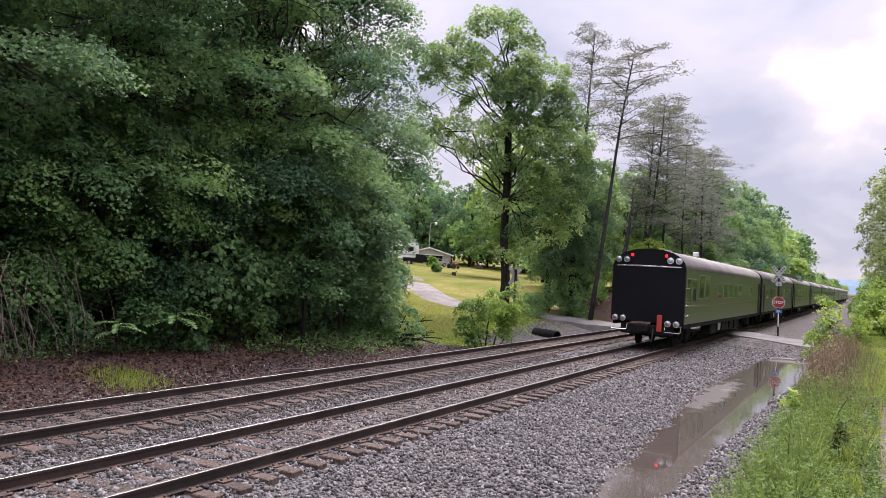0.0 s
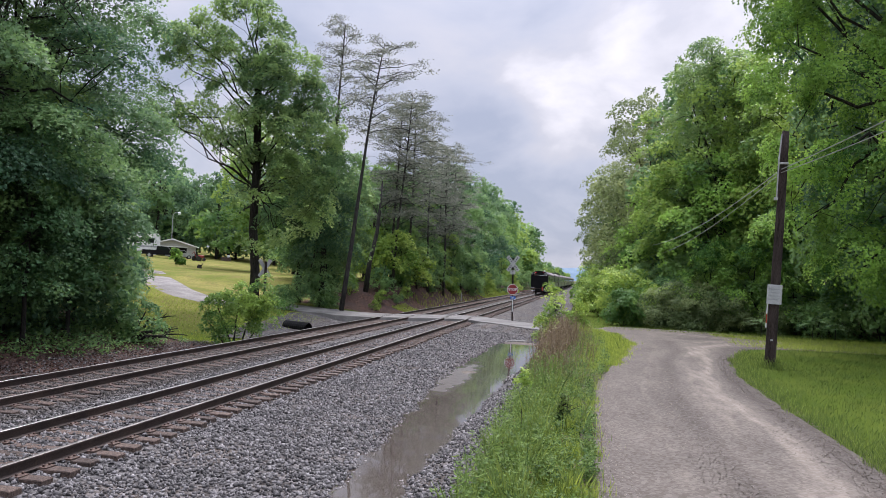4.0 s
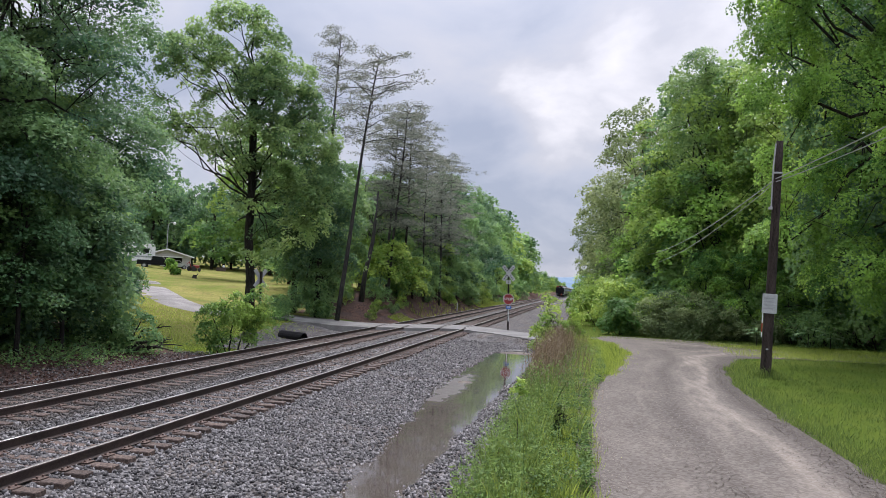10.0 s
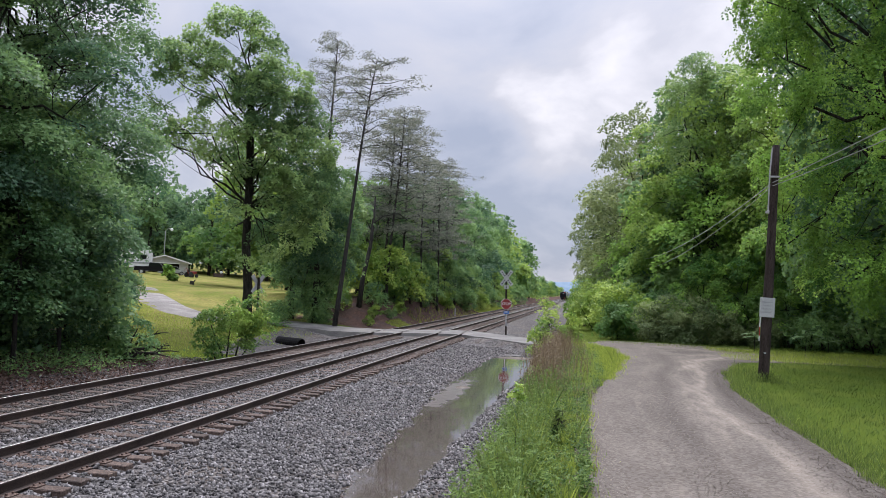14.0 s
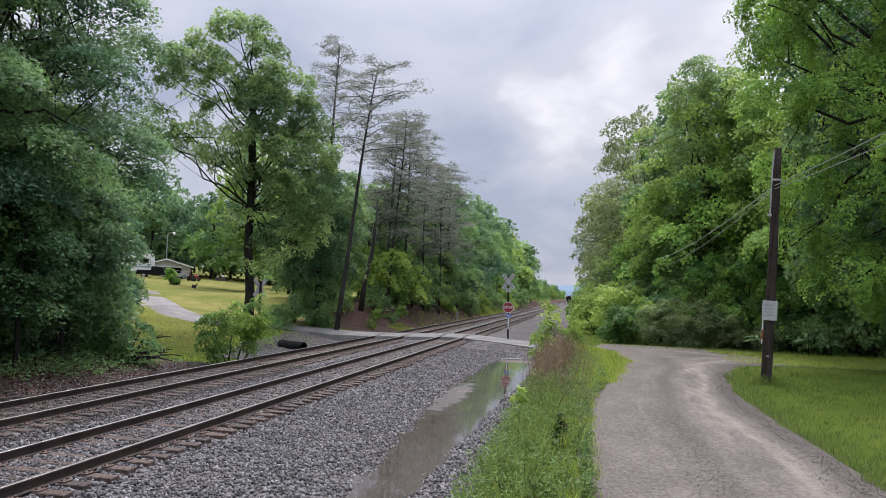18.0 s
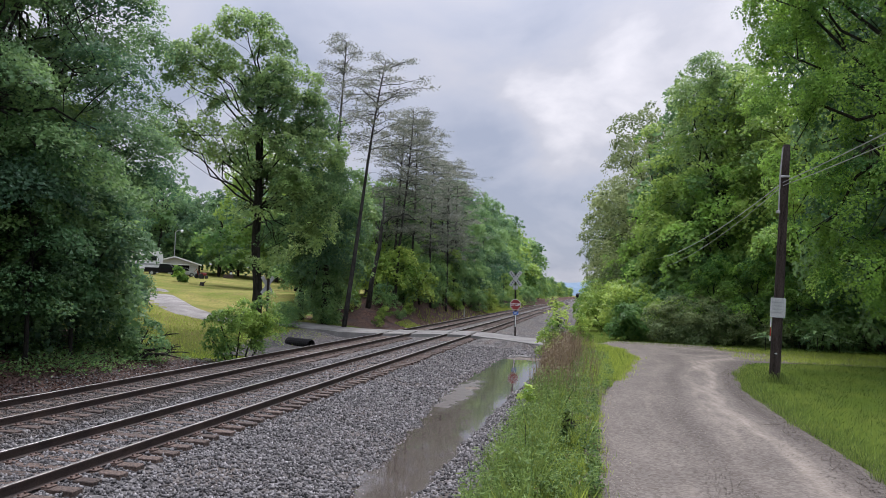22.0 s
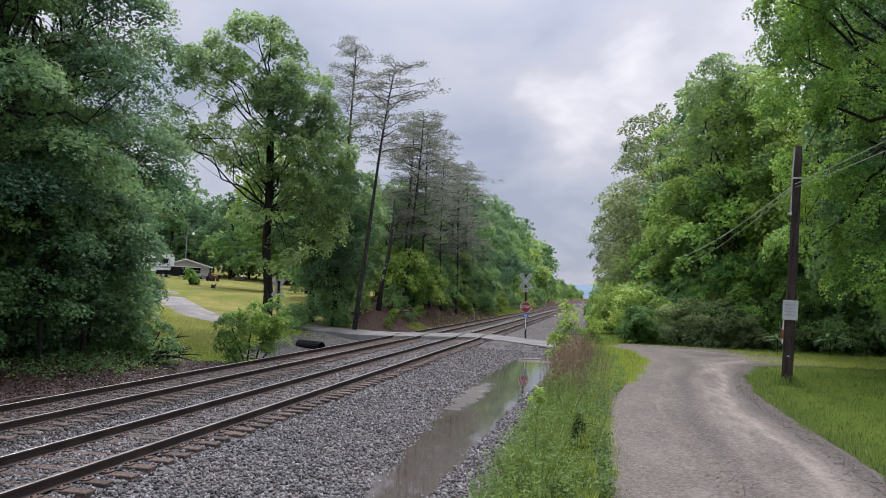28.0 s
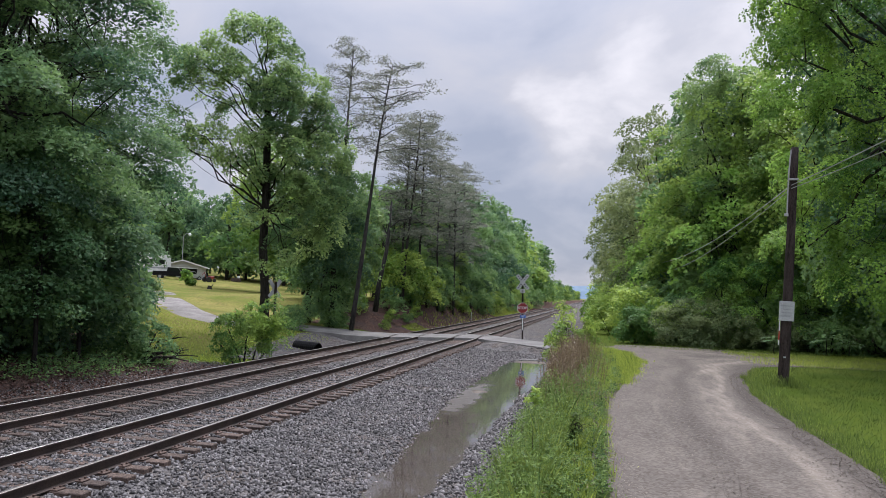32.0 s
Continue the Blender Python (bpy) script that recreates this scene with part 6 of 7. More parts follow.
def utility_pole():
    x, y = 6.55, 29.3
    t = thing("utility_pole", "dark leaning wooden utility pole in the lawn", "utility pole", (x, y, float(land(x, y))), az_of(x, y))
    t.matrix_basis = t.matrix_basis @ pose(0, 0, 0, 0, 2.0, 0)
    rng = np.random.default_rng(3)
    line = [(0.012 * math.sin(3 * u), 0, -0.6 + 9.1 * u) for u in np.linspace(0, 1, 12)]
    part("shaft", Geo().tube(line, np.linspace(0.195, 0.125, 12), 14), M_pole, t, smooth=True)
    part("guard_conduit", Geo().tube([(-0.15, -0.155, 6.0), (-0.16, -0.16, 7.5), (-0.12, -0.12, 8.4)], [0.025] * 3, 8), M_signback, t, "grey conduit up the shaft")
    part("bracket", Geo().box(-0.24, -0.1, -0.2, -0.1, 6.0, 6.1, 0.01), M_signback, t)
    part("bracket", Geo().box(-0.17, 0.17, -0.18, -0.1, 7.3, 7.37, 0.01), M_signback, t)
    s = part("notice_board", Geo().box(-0.25, 0.25, -0.235, -0.215, 2.28, 2.98, 0.015), M_greysign, t, "faded pale notice board")
    for k in range(4):
        bars(s, "text_bar", -0.19, 0.17 - 0.04 * (k % 2), -0.2365, 2.79 - k * 0.12, 2.835 - k * 0.12, M_steel)
    for z0, z1, m in ((1.92, 2.27, M_white), (1.6, 1.91, M_orange), (1.42, 1.59, M_white)):
        part("marker_strip", Geo().box(-0.225, -0.19, -0.16, -0.15, z0, z1), m, t, "red and white marker strip")
    part("plate_tag", Geo().box(-0.03, 0.05, -0.212, -0.205, 0.98, 1.03), M_steel, t)
    return t


utility_pole()


def cable(a, b, sag, r, label):
    pts = [Vector(a).lerp(Vector(b), u) - Vector((0, 0, sag * 4 * u * (1 - u))) for u in np.linspace(0, 1, 24)]
    c = tagged(part("cable", Geo().tube(pts, [r] * 24, 5), M_wire), label, "cable", group="overhead cables")
    return c


cable((6.72, 29.2, 7.12), (6.9, -20, 7.5), 0.5, 0.017, "grey overhead cable strung from the pole")
cable((6.72, 29.2, 7.0), (6.9, -20, 7.0), 0.6, 0.014, "thin grey overhead cable strung from the pole")
cable((6.72, 29.2, 7.12), (4.5, 75, 6.4), 0.9, 0.017, "grey overhead cable running into the trees")
cable((6.72, 29.2, 7.0), (4.8, 75, 5.4), 0.9, 0.014, "thin grey overhead cable running into the trees")

# far transmission mast and hills
mast = thing("radio_mast", "faint distant lattice mast on the skyline", "mast", (-5, 1400, 0))
g = Geo()
for s in (-1, 1):
    g.tube([(s * 2.2, 0, 0), (s * 0.5, 0, 62)], [0.5, 0.3], 4)
for k in range(12):
    z, w = k * 5, 2.2 - 1.7 * k * 5 / 62
    g.tube([(-w, 0, z), (w - 0.12, 0, z + 5)], [0.25, 0.25], 3)
part("lattice", g, M_steel, mast)
hx = np.linspace(-1400, 1400, 120)
ridge = 42 + 12 * wobble(hx, hx * 0, 260) + 5 * wobble(hx, hx * 0, 60, 4)
V = np.concatenate([np.column_stack([hx, hx * 0 + 2300, hx * 0 - 5]), np.column_stack([hx, hx * 0 + 2450, ridge]), np.column_stack([hx, hx * 0 + 2700, hx * 0 - 5])])
i = np.arange(119)
F = np.concatenate([np.stack([i, i + 1, i + 121, i + 120], 1), np.stack([i + 120, i + 121, i + 241, i + 240], 1)])
tagged(link("backdrop", raw_mesh("backdrop", V, F), M_hill, None, "", True), "wooded hills on the horizon, coloured blue-grey for haze", "hills", kind="structure")


# ---- the house on the slope ----
def house():
    x, y = -68.5, 118.0
    t = thing("house", "low pale house with a grey shingle roof and open garage", "house", on_land(x, y, -0.4), az_of(x, y) + 6)
    W, E, R, D = 3.9, 2.2, 3.3, 9.0
    # front gable wall with the garage opening
    g = Geo().box(-W, -2.45, 0, 0.2, 0, E).box(2.45, W, 0, 0.2, 0, E).box(-2.45, 2.45, 0, 0.2, 2.05, E)
    g.prism([(-W, E), (W, E), (0, R - 0.06)], 0, 0.2)
    part("front_wall", g, M_siding, t)
    part("side_wall", Geo().box(-W, -W + 0.2, 0.2, D, 0, E), M_siding, t)
    part("side_wall", Geo().box(W - 0.2, W, 0.2, D, 0, E), M_siding, t)
    part("back_wall", Geo().box(-W + 0.2, W - 0.2, D - 0.2, D, 0, E), M_siding, t)
    # floor coloured as shade; an added dark wall closes the view halfway in
    part("garage_floor", Geo().box(-W + 0.2, W - 0.2, 0.2, D - 0.2, 0.0, 0.06), M_shade, t)
    part("shade_wall", Geo().box(-W + 0.25, W - 0.25, 5.2, 5.4, 0.06, E), M_shade, t)
    for s in (-1, 1):
        o = [(s * (W + 0.45), E - 0.14), (0, R), (0, R + 0.12), (s * (W + 0.45), E - 0.02)]
        part("roof", Geo().prism(o, -0.4, D + 0.3), M_shingle, t)
        f = [(s * (W + 0.47), E - 0.2), (0, R - 0.06), (0, R + 0.14), (s * (W + 0.47), E)]
        part("fascia", Geo().prism(f, -0.47, -0.402), M_white, t, "white fascia board")
    part("garage_lintel", Geo().box(-2.5, 2.5, -0.03, 0.0, 2.0, 2.14), M_white, t)
    # the long wing behind
    g = Geo().box(-13.5, -W - 0.02, 3.5, 3.7, 0, 2.3).box(-13.5, -W - 0.02, 9.8, 10, 0, 2.3).box(-13.5, -13.3, 3.7, 9.8, 0, 2.3)
    part("wing_wall", g, M_siding, t)
    o = [(3.0, 2.2), (6.75, 3.5), (10.5, 2.2), (10.5, 2.32), (6.75, 3.64), (3.0, 2.32)]
    part("wing_roof", Geo().prism(o, -13.9, -W + 2.6, "x"), M_shingle, t)
    for wx in (-11.5, -8.5, -6.0):
        w = part("window", Geo().box(wx - 0.55, wx + 0.55, 3.46, 3.5, 0.9, 2.0), M_white, t)
        part("pane", Geo().box(wx - 0.47, wx + 0.47, 3.445, 3.459, 0.98, 1.92), M_glass, w)
    return t


house()


def camper():
    p = on_land(-68.5, 107.5)
    t = thing("camper_trailer", "tall white camper trailer parked by the house", "camper", p, 40)
    prof = [(-3.2, 0.6), (3.2, 0.6), (3.4, 1.4), (3.4, 3.0), (3.1, 3.35), (-3.2, 3.35), (-3.35, 3.1), (-3.35, 0.8)]
    part("body", Geo().prism(prof, -1.2, 1.2), M_white, t)
    part("roof_unit", Geo().box(-0.5, 0.5, -0.4, 0.4, 3.36, 3.62, 0.05), M_white, t)
    for a in (-2.2, 0.2, 2.0):
        part("window", Geo().box(a - 0.5, a + 0.5, -1.225, -1.202, 1.9, 2.6), M_glass, t)
    part("window", Geo().box(3.402, 3.42, -0.6, 0.6, 2.0, 2.7), M_glass, t)
    part("stripe", Geo().box(-3.2, 3.2, -1.21, -1.202, 1.2, 1.45), M_steel, t)
    for a in (-0.5, 0.5):
        for s in (-1, 1):
            w = part("wheel", Geo().disc((a, s * 1.05, 0.34), (0, 1, 0), 0.34, 0.2, 16), M_tyre, t)
            part("rim", Geo().disc((a, s * 1.155, 0.34), (0, 1, 0), 0.2, 0.03, 12), M_steel, w)


camper()


def pickup():
    p = on_land(-63.4, 106.5)
    t = thing("pickup_truck", "dark pickup truck parked on the drive", "pickup truck", p, 25)
    prof = [(-2.7, 0.55), (2.7, 0.55), (2.75, 0.95), (2.5, 1.12), (1.35, 1.2), (0.75, 1.78), (-0.6, 1.8), (-0.75, 1.2), (-2.7, 1.2), (-2.75, 0.7)]
    part("body", Geo().prism(prof, -0.95, 0.95), M_black, t)
    for s in (-1, 1):
        part("side_window", Geo().prism([(1.15, 1.24), (0.72, 1.7), (-0.5, 1.72), (-0.6, 1.24)], s * 0.952, s * 0.962), M_glass, t)
        for a in (-1.7, 1.75):
            w = part("wheel", Geo().disc((a, s * 0.85, 0.39), (0, 1, 0), 0.39, 0.24, 18), M_tyre, t)
            part("rim", Geo().disc((a, s * 0.975, 0.39), (0, 1, 0), 0.22, 0.03, 12), M_steel, w)
    part("bumper", Geo().box(2.72, 2.82, -0.9, 0.9, 0.5, 0.7, 0.02), M_chrome, t)
    part("bumper", Geo().box(-2.84, -2.74, -0.9, 0.9, 0.5, 0.7, 0.02), M_chrome, t)


pickup()


def car_in_drive():
    t = thing("car", "small silver car parked before the garage", "car", on_land(-63.9, 112.6), 35)
    prof = [(-2.1, 0.35), (2.1, 0.35), (2.15, 0.7), (1.2, 0.9), (0.6, 1.38), (-0.9, 1.4), (-1.6, 0.95), (-2.15, 0.85)]
    part("body", Geo().prism(prof, -0.85, 0.85), M_steel, t)
    for s in (-1, 1):
        part("side_window", Geo().prism([(1.05, 0.93), (0.58, 1.32), (-0.85, 1.34), (-1.4, 0.95)], s * 0.852, s * 0.86), M_glass, t)
        for a in (-1.3, 1.35):
            w = part("wheel", Geo().disc((a, s * 0.77, 0.31), (0, 1, 0), 0.31, 0.2, 16), M_tyre, t)
            part("rim", Geo().disc((a, s * 0.875, 0.31), (0, 1, 0), 0.18, 0.02, 12), M_steel, w)


car_in_drive()

tr = thing("garden_tractor", "small red tractor standing by the garage", "tractor", on_land(-60.6, 112.6), 70)
part("hood", Geo().box(0.0, 0.9, -0.28, 0.28, 0.5, 0.95, 0.06), M_red, tr)
part("seat", Geo().box(-0.6, -0.2, -0.25, 0.25, 0.75, 0.85, 0.03).box(-0.68, -0.58, -0.25, 0.25, 0.8, 1.2, 0.03), M_tyre, tr)
part("arm", Geo().tube([(-0.5, 0, 0.5), (-1.0, 0, 1.5), (-1.4, 0, 1.1)], [0.07, 0.06, 0.05], 6), M_red, tr)
for a, r in ((-0.5, 0.42), (0.7, 0.28)):
    for s in (-1, 1):
        part("wheel", Geo().disc((a, s * 0.45, r), (0, 1, 0), r, 0.2, 14), M_tyre, tr)
bx = thing("wooden_box", "weathered wooden box with a pale bag on it", "box", on_land(-64.6, 130), 20)
part("crate", Geo().box(-0.85, 0.85, -0.5, 0.5, 0, 0.62, 0.03), M_tie, bx)
part("bag", Geo().box(0.2, 0.65, -0.25, 0.25, 0.63, 1.05, 0.1), M_white, bx)
fd = thing("yard_lamp", "thin grey yard lamp post behind the garage", "lamp post", on_land(-71.5, 123), 0)
part("post", Geo().tube([(0, 0, -0.2), (0, 0, 7.2), (0.5, 0, 7.6), (1.2, 0, 7.6)], [0.09, 0.07, 0.05, 0.05], 8), M_steel, fd)
part("lantern", Geo().tube([(1.2, 0, 7.7), (1.2, 0, 7.5), (1.2, 0, 7.2)], [0.1, 0.28, 0.18], 12), M_white, fd)
grown("yard_bush", "rounded yard bush on the slope", -52.1, 91.0, 2.0, 2.2, 0.1, M_leaf_light, 230, n=5, clusters=120, per=16, leaf=0.25, spread=0.25, trunk_r=0.03, category="bush", shell=0.3, stems=3)
stump = thing("stump", "short weathered tree stump in the grass", "stump", on_land(-47.2, 88), 0)
part("wood", Geo().tube([(0, 0, -0.2), (0, 0, 0.2), (0.03, 0, 0.42)], [0.36, 0.27, 0.25], 10), M_bark, stump)
part("spout", Geo().tube([(0.16, 0, 0.2), (0.4, 0.1, 0.6)], [0.08, 0.04], 6), M_bark, stump)

# fence posts in the field beyond
for k in range(9):
    x, y = -30 - k * 0.6, 84 + k * 4.0
    f = thing("fence_post", "thin weathered fence post", "fence post", on_land(x, y), 0, "field fence")
    part("stake", Geo().tube([(0, 0, -0.2), (0, 0, 1.4)], [0.06, 0.055], 6), M_deadwood, f)

# young sumacs with long feathered leaves at the foot of the woods
def sumac(x, y, h, seed, label):
    rng = np.random.default_rng(seed)
    t = thing("sumac", label, "shrub", on_land(x, y), 0, "young sumacs")
    part("stem", Geo().tube([(0, 0, -0.1), (0.03, 0, h * 0.5), (0, 0.04, h * 0.8)], [0.025, 0.02, 0.014], 6), M_bark, t)
    for k in range(8):
        a, up = k * 2.4 + rng.uniform(-0.3, 0.3), rng.uniform(0.1, 0.5)
        d, side = np.array([math.cos(a), math.sin(a), 0]), np.array([-math.sin(a), math.cos(a), 0])
        ln = h * rng.uniform(0.5, 0.7)
        start = np.array([0.0, 0.0, h * rng.uniform(0.55, 0.8)])
        g = Geo()
        mid = [start + d * ln * u + np.array([0, 0, ln * (up * u - 0.75 * u * u * up - 0.25 * u * u)]) for u in np.linspace(0, 1, 12)]
        V, F = [tuple(q) for q in mid], []
        for i in range(2, 11):
            w = 0.15 * h * math.sin(math.pi * (i + 1) / 14)
            for sgn in (-1, 1):
                n = len(V)
                V += [tuple(mid[i] + side * sgn * w * 0.5 - d * w * 0.05), tuple(mid[i] + side * sgn * w + d * w * 0.3 - (0, 0, 0.04)), tuple(mid[i] + side * sgn * w * 0.55 + d * w * 0.38)]
                F.append((i, n, n + 1, n + 2, i + 1) if sgn > 0 else (i + 1, n + 2, n + 1, n, i))
        V += [tuple(q - (0, 0, 0.012)) for q in mid[:3]]
        n = len(V) - 3
        F += [(0, 1, n + 1, n), (1, 2, n + 2, n + 1)]
        g.add(V, F)
        part("frond", g, M_frond, t, "long feathered leaf")


M_frond = surface("sumac_leaf", (0.10, 0.20, 0.06), (0.18, 0.30, 0.09), 6, 30, 0.55, 0, 0.1)
for k, (x, y, h) in enumerate([(9.9, 46.6, 1.3), (12.6, 46.4, 1.6), (13.8, 46.5, 1.2), (-17.0, 15.3, 1.6), (-17.2, 13.6, 1.2)]):
    sumac(x, y, h, 300 + k, "young sumac with drooping feathered leaves")

# ---- clutter beside the track ----
pale = thing("fallen_branch", "pale bare branch lying on leaf litter", "branch", on_land(-14.4, 17.6, 0.04), 75)
part("limb", Geo().tube([(-0.9, 0, 0.0), (-0.3, 0.08, 0.05), (0.4, 0.0, 0.04), (0.95, 0.12, 0.02)], [0.035, 0.03, 0.024, 0.012], 6).tube([(0.1, 0.04, 0.05), (0.45, -0.25, 0.1)], [0.016, 0.006], 5), M_deadwood, pale)
cp = thing("culvert_pipe", "black corrugated plastic pipe lying beside the track", "pipe", (-15.0, 38.8, -0.6), 62)
n = 24
part("pipe_wall", Geo().tube([(0, -0.9 + 1.8 * k / (n - 1), 0.28) for k in range(n)], [0.27 if k % 2 else 0.24 for k in range(n)], 14, False)
     .tube([(0, -0.89 + 1.78 * k / 3, 0.28) for k in range(4)], [0.21] * 4, 14, False), M_plastic, cp)
rng2 = np.random.default_rng(9)
for k, (x, y, ln, az, el) in enumerate([(-16.9, 27.0, 1.6, 15, 28), (-16.4, 26.5, 1.4, -5, 12), (-16.3, 26.2, 1.7, 30, 4), (-16.6, 27.2, 1.3, 60, 10), (-16.0, 25.6, 1.5, 10, 3), (-17.0, 27.0, 1.2, 100, 30)]):
    b = thing("fallen_branch", "bare fallen branch in the brush pile", "branch", on_land(x, y, 0.12), az, group="brush pile")
    e = np.array([math.cos(radians(el)) * ln, 0, math.sin(radians(el)) * ln])
    line = bent(rng2, (-0.4, 0, -0.02), e, 7, 0.04)
    g = Geo().tube(line, np.linspace(0.07, 0.015, 7), 6)
    for j in range(2):
        s = line[2 + 2 * j]
        g.tube([s, s + rng2.normal(size=3) * 0.16 + (0.25, 0, 0.08)], [0.025, 0.008], 4)
    part("limb", g, M_bark, b)
for x, y, k in [(-17.9, 27.2, 0.30), (-17.1, 26.6, 0.22), (-18.7, 28.2, 0.34)]:
    copy_thing(sh_c, pose(*on_land(x, y, -0.05), 0, 0, 70 * x) @ Matrix.Scale(k, 4))
tw = thing("dry_brush", "heap of dry grey vines hanging down the bank", "dry brush", on_land(-17.2, 9.2), 0)
g = Geo()
for k in range(140):
    a = np.array([rng2.normal(-0.9, 0.7), rng2.normal(0, 1.5), rng2.uniform(1.2, 2.9)])
    e = np.array([a[0] + rng2.uniform(0.6, 2.0), a[1] + rng2.normal(0, 0.6), rng2.uniform(0.0, 0.5)])
    g.tube(bent(rng2, a, e, 5, 0.12), [0.011, 0.010, 0.008, 0.006, 0.004], 4)
part("brushwood", g, M_deadwood, tw)
for k in range(5):
    x, y = -3.35 + 0.2 * k, 38.9 + 0.1 * (k % 2)
    s = thing("wet_slab", "flat pale broken slab at the puddle's end", "slab", (x - 0.5, y, -0.43), 20 * k, "broken slabs")
    part("stone", Geo().box(-0.35, 0.35, -0.18, 0.18, -0.1, 0.03 + 0.01 * k, 0.03), M_asphalt, s)
mk = thing("mile_marker", "slim white marker post on the bank", "marker post", on_land(-14.8, 92), 0)
part("post", Geo().box(-0.06, 0.06, -0.05, 0.05, -0.2, 1.0, 0.01), M_crossbuck, mk)


# ---- the train ----
CAR = 25.9
SIDE = [(-1.52, 1.08), (-1.52, 3.4), (-1.47, 3.62), (-1.3, 3.84), (-1.0, 4.02), (-0.55, 4.15), (0, 4.2), (0.55, 4.15), (1.0, 4.02), (1.3, 3.84), (1.47, 3.62), (1.52, 3.4), (1.52, 1.08)]


def window(parent, s, y0, y1, z0, z1):
    w = part("window", Geo().box(min(s * 1.515, s * 1.535), max(s * 1.515, s * 1.535), y0, y1, z0, z1), M_sash, parent, "pale window frame")
    part("pane", Geo().box(min(s * 1.52, s * 1.54), max(s * 1.52, s * 1.54), y0 + 0.05, y1 - 0.05, z0 + 0.05, z1 - 0.05), M_glass, w)


def truck(parent, y):
    t = part("bogie", Geo().box(-1.05, -0.9, y - 1.7, y + 1.7, 0.42, 0.72, 0.05).box(0.9, 1.05, y - 1.7, y + 1.7, 0.42, 0.72, 0.05).box(-0.9, 0.9, y - 0.3, y + 0.3, 0.5, 0.8, 0.05)
             .box(0.92, 1.16, y - 0.5, y + 0.5, 0.3, 0.85, 0.04).box(-1.16, -0.92, y - 0.5, y + 0.5, 0.3, 0.85, 0.04), M_under, parent)
    for a in (-1.25, 1.25):
        for s in (-1, 1):
            g = Geo().disc((s * 0.75, y + a, 0.46), (1, 0, 0), 0.457, 0.13, 20).disc((s * 1.08, y + a, 0.46), (1, 0, 0), 0.14, 0.12, 10)
            part("wheel", g, M_under, t)
        part("axle", Geo().tube([(-0.8, y + a, 0.46), (0.8, y + a, 0.46)], [0.08, 0.08], 8), M_under, t)


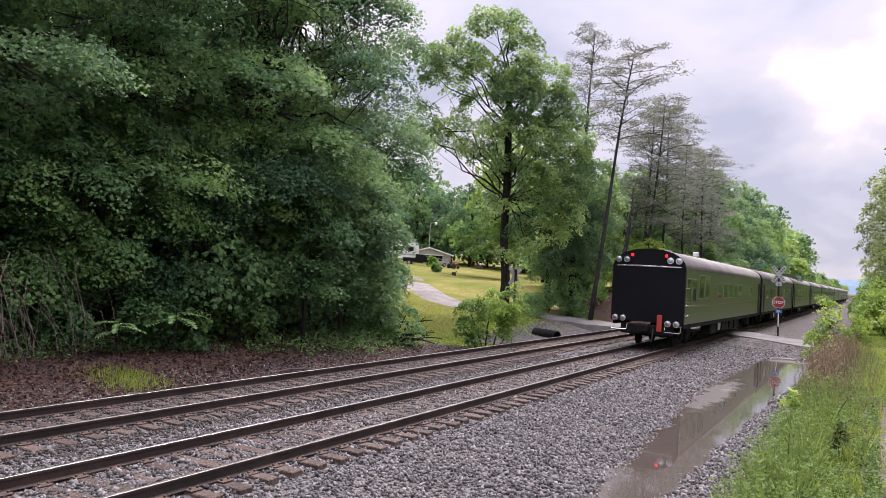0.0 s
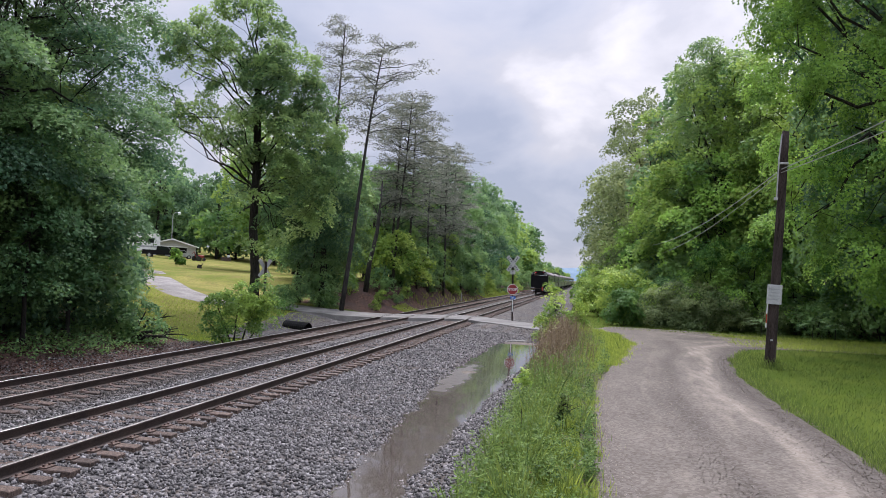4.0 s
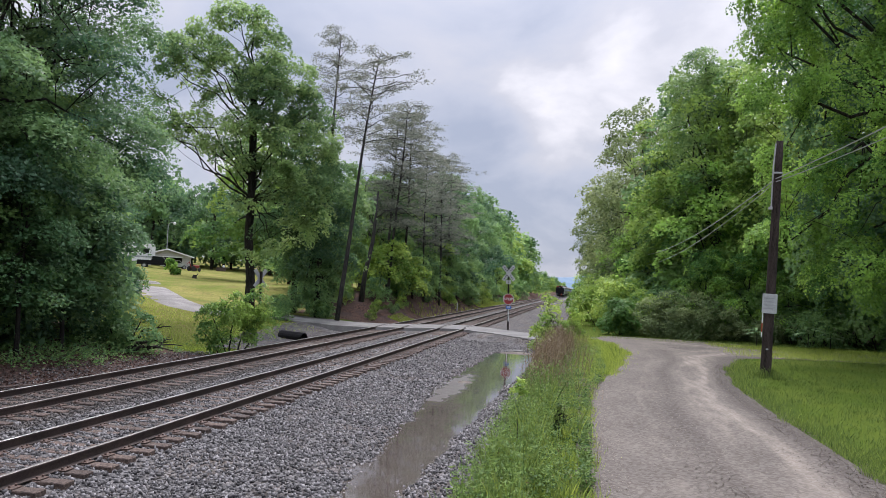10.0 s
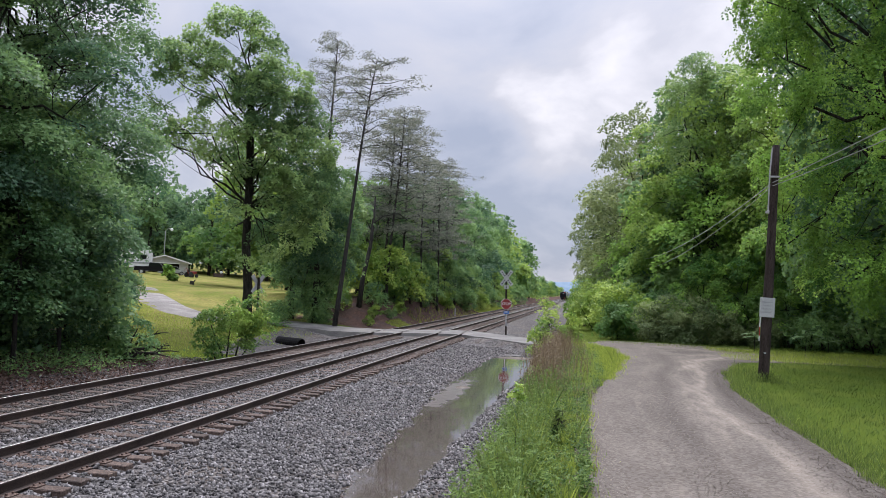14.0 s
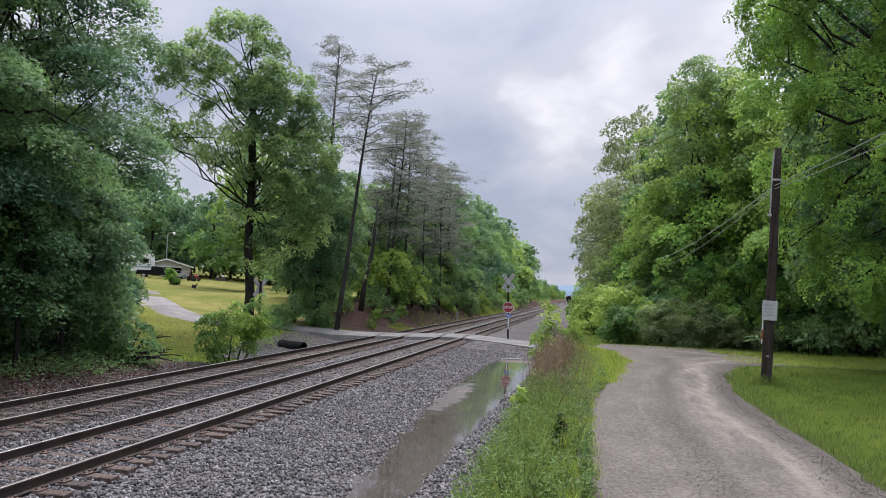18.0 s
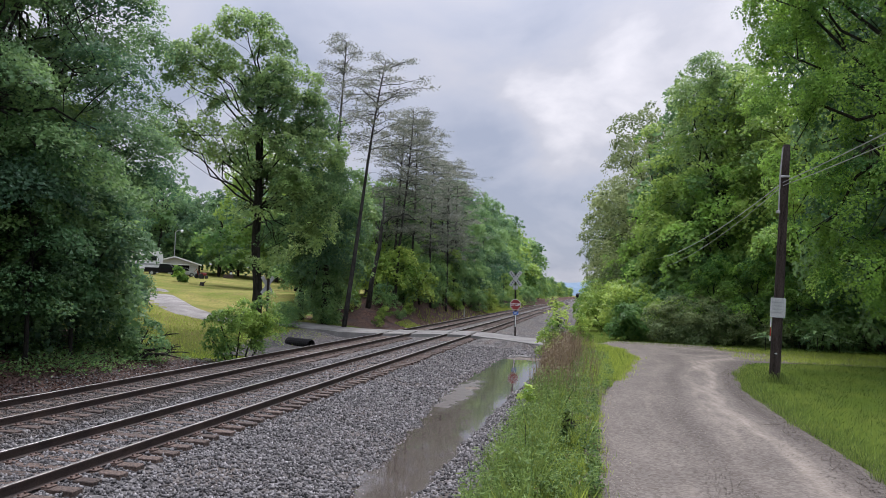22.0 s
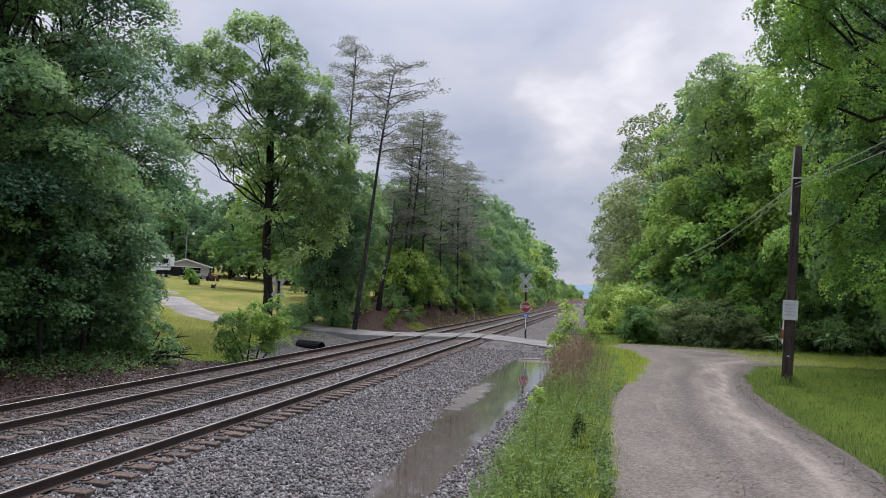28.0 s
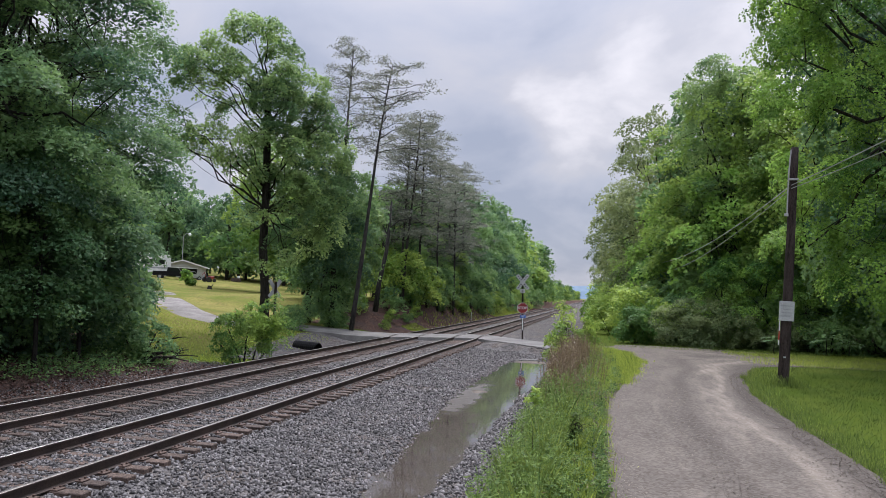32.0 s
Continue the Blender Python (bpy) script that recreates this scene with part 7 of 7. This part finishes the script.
def coach(label, mat, windows, dome=False, rear=False):
    t = thing("passenger_car", label, "passenger car", (TRACK_R, 33.1, 0.003), 0, "the train")
    part("body", Geo().prism(SIDE[:3] + SIDE[-3:], 0.35, CAR - 0.35), mat, t)
    part("roof", Geo().prism([(a * 1.004, b + 0.006) for a, b in SIDE[1:-1]], 0.3, CAR - 0.3), M_roof, t, "grey arched roof", True)
    for s in (-1, 1):
        part("belt_stripe", Geo().box(min(s * 1.521, s * 1.528), max(s * 1.521, s * 1.528), 0.4, CAR - 0.4, 1.82, 1.87), M_gold, t, "thin gold stripe")
        part("skirt", Geo().box(min(s * 1.42, s * 1.5), max(s * 1.42, s * 1.5), 0.4, CAR - 0.4, 0.9, 1.09), M_under, t)
        for y0, y1, z0, z1 in windows:
            window(t, s, y0, y1, z0, z1)
        for y in (CAR - 1.5,) if rear else (1.0, CAR - 1.9):
            part("vestibule_door", Geo().box(min(s * 1.521, s * 1.53), max(s * 1.521, s * 1.53), y, y + 0.85, 1.05, 3.1), M_black, t, "dark vestibule door")
        for z in (1.45, 1.9, 2.6) if rear else ():
            part("grab_iron", Geo().tube([(s * 1.53, 0.5, z), (s * 1.58, 0.5, z), (s * 1.58, 0.95, z), (s * 1.53, 0.95, z)], [0.015] * 4, 5), M_chrome, t)
    part("gangway", Geo().box(-0.62, 0.62, CAR - 0.35, CAR - 0.02, 1.1, 3.4, 0.05), M_under, t)
    if not rear:
        part("gangway", Geo().box(-0.62, 0.62, 0.02, 0.35, 1.1, 3.4, 0.05), M_under, t)
        part("end_wall", Geo().prism([(a * 0.99, b - 0.01) for a, b in SIDE], 0.27, 0.345), M_black, t)
    for k, (y0, ln, w) in enumerate([(7.4, 1.5, 0.5), (9.3, 0.9, 0.45), (10.8, 2.0, 0.5), (13.4, 1.2, 0.4), (15.2, 1.7, 0.5)]):
        for s in (-1, 1):
            part("underfloor_box", Geo().box(min(s * 1.4, s * (1.4 - w)), max(s * 1.4, s * (1.4 - w)), y0, y0 + ln, 0.38 + 0.06 * (k % 2), 0.9, 0.03), M_under, t)
    part("battery_box", Geo().box(1.30, 1.43, 9.4, 10.1, 0.5, 0.86, 0.02), M_steel, t, "pale metal box")
    truck(t, 3.2)
    truck(t, CAR - 3.2)
    for y in np.arange(3, CAR - 2, 4.2):
        part("roof_vent", Geo().box(-0.2, 0.2, y, y + 0.5, 4.19, 4.28, 0.02), M_roof, t)
    if dome:
        o = [(-1.3, 3.7), (-1.25, 4.15), (-0.9, 4.52), (0, 4.62), (0.9, 4.52), (1.25, 4.15), (1.3, 3.7)]
        d = part("dome", Geo().prism(o, 8.2, 15.6), M_dome, t, "blue-tinted glass dome")
        for y in np.arange(8.2, 15.7, 0.92):
            part("dome_rib", Geo().prism([(a * 1.01, b + 0.012) for a, b in o], y - 0.04, y + 0.04), M_green, d)
    if rear:
        part("end_plate", Geo().prism([(a * 1.01, b + 0.02) for a, b in SIDE], 0.17, 0.345), M_black, t, "plain black rear end plate")
        part("end_bar", Geo().box(-1.36, 1.36, 0.14, 0.168, 3.43, 3.49, 0.008), M_chrome, t, "bright horizontal bar")
        for x, z in ((-1.27, 3.72), (-0.92, 3.72), (0.92, 3.72), (1.27, 3.72), (-1.32, 1.2), (-0.98, 1.2), (0.92, 1.08), (1.27, 1.08)):
            l = part("lamp_housing", Geo().tube([(x, 0.17, z), (x, 0.06, z)], [0.12, 0.14], 16), M_chrome, t, "chrome lamp housing")
            part("lens", Geo().tube([(x, 0.062, z), (x, 0.03, z)], [0.105, 0.06], 14), M_lens, l)
        for x in (-0.72, 0.72):
            part("tail_light", Geo().tube([(x, 0.17, 3.92), (x, 0.08, 3.92)], [0.065, 0.05], 12), M_tail, t, "lit red tail light")
        part("red_panel", Geo().box(0.45, 0.66, 0.13, 0.168, 0.72, 1.42, 0.01), M_orange, t, "red reflective panel")
        for s in (-1, 1):
            part("step_rail", Geo().tube([(s * 1.45, 0.12, 0.95), (s * 1.45, 0.02, 0.72), (s * 0.8, 0.02, 0.72), (s * 0.8, 0.12, 0.95)], [0.02] * 4, 6), M_chrome, t, "bent chrome rail")
        part("buffer_beam", Geo().box(-1.1, 1.1, 0.2, 0.5, 0.55, 0.98, 0.04), M_under, t)
        part("coupler", Geo().box(-0.14, 0.14, -0.35, 0.3, 0.72, 1.0, 0.05).box(-0.2, 0.2, -0.5, -0.25, 0.66, 1.04, 0.07), M_under, t, "knuckle coupler")
        part("air_hose", Geo().tube([(0.3, 0.15, 0.8), (0.34, -0.05, 0.5), (0.3, -0.1, 0.25), (0.2, 0.1, 0.2)], [0.03] * 4, 6), M_tyre, t)
        part("antenna", Geo().box(0.25, 0.5, 8.0, 8.3, 4.2, 4.45, 0.03), M_white, t, "small white roof box")
    return t


rear_w = [(0.6, 1.5, 2.0, 3.05), (1.75, 2.65, 2.0, 3.05), (3.3, 4.5, 2.15, 3.25), (4.7, 5.9, 2.15, 3.25)] + [(8.2 + 1.75 * k, 9.4 + 1.75 * k, 2.15, 2.95) for k in range(5)] + [(18, 18.7, 2.3, 2.9), (20.5, 21.1, 2.3, 2.9)]
day_w = [(3.0 + 1.95 * k, 4.5 + 1.95 * k, 2.05, 2.95) for k in range(10)]
slp_w = [(2.8 + 2.6 * k, 4.1 + 2.6 * k, 2.05, 2.9) for k in range(8)]
cars = [coach("dark green passenger car, black end plate, red tail lights", M_green, rear_w, rear=True)]
kinds = {"day": coach("dark green day coach with a grey roof", M_green, day_w), "olive": coach("dull olive sleeping car with a grey roof", M_coach2, slp_w),
         "dome": coach("dark green coach with a blue glass dome", M_green, slp_w, dome=True)}
order = ["olive", "dome", "day", "day", "olive", "day", "day", "olive", "day", "day"]
used = set()
for k, kind in enumerate(order):
    c = kinds[kind] if kind not in used else copy_thing(kinds[kind], pose(TRACK_R, 33.1, 0.003))
    used.add(kind)
    cars.append(c)


# ---- what moves ----
TRAIN = [(0.0, 32.6), (1.0, 58.6), (2.0, 84.6), (4.0, 137.4), (6.0, 189.5), (9.0, 266.5), (13.0, 365.0), (19.0, 508.0), (25.0, 648.0), (32.0, 811.0)]


def motions():
    for k, c in enumerate(cars):
        walk(c, [(t, pose(TRACK_R, y + k * (CAR + 0.6), 0.003)) for t, y in TRAIN])


motions()
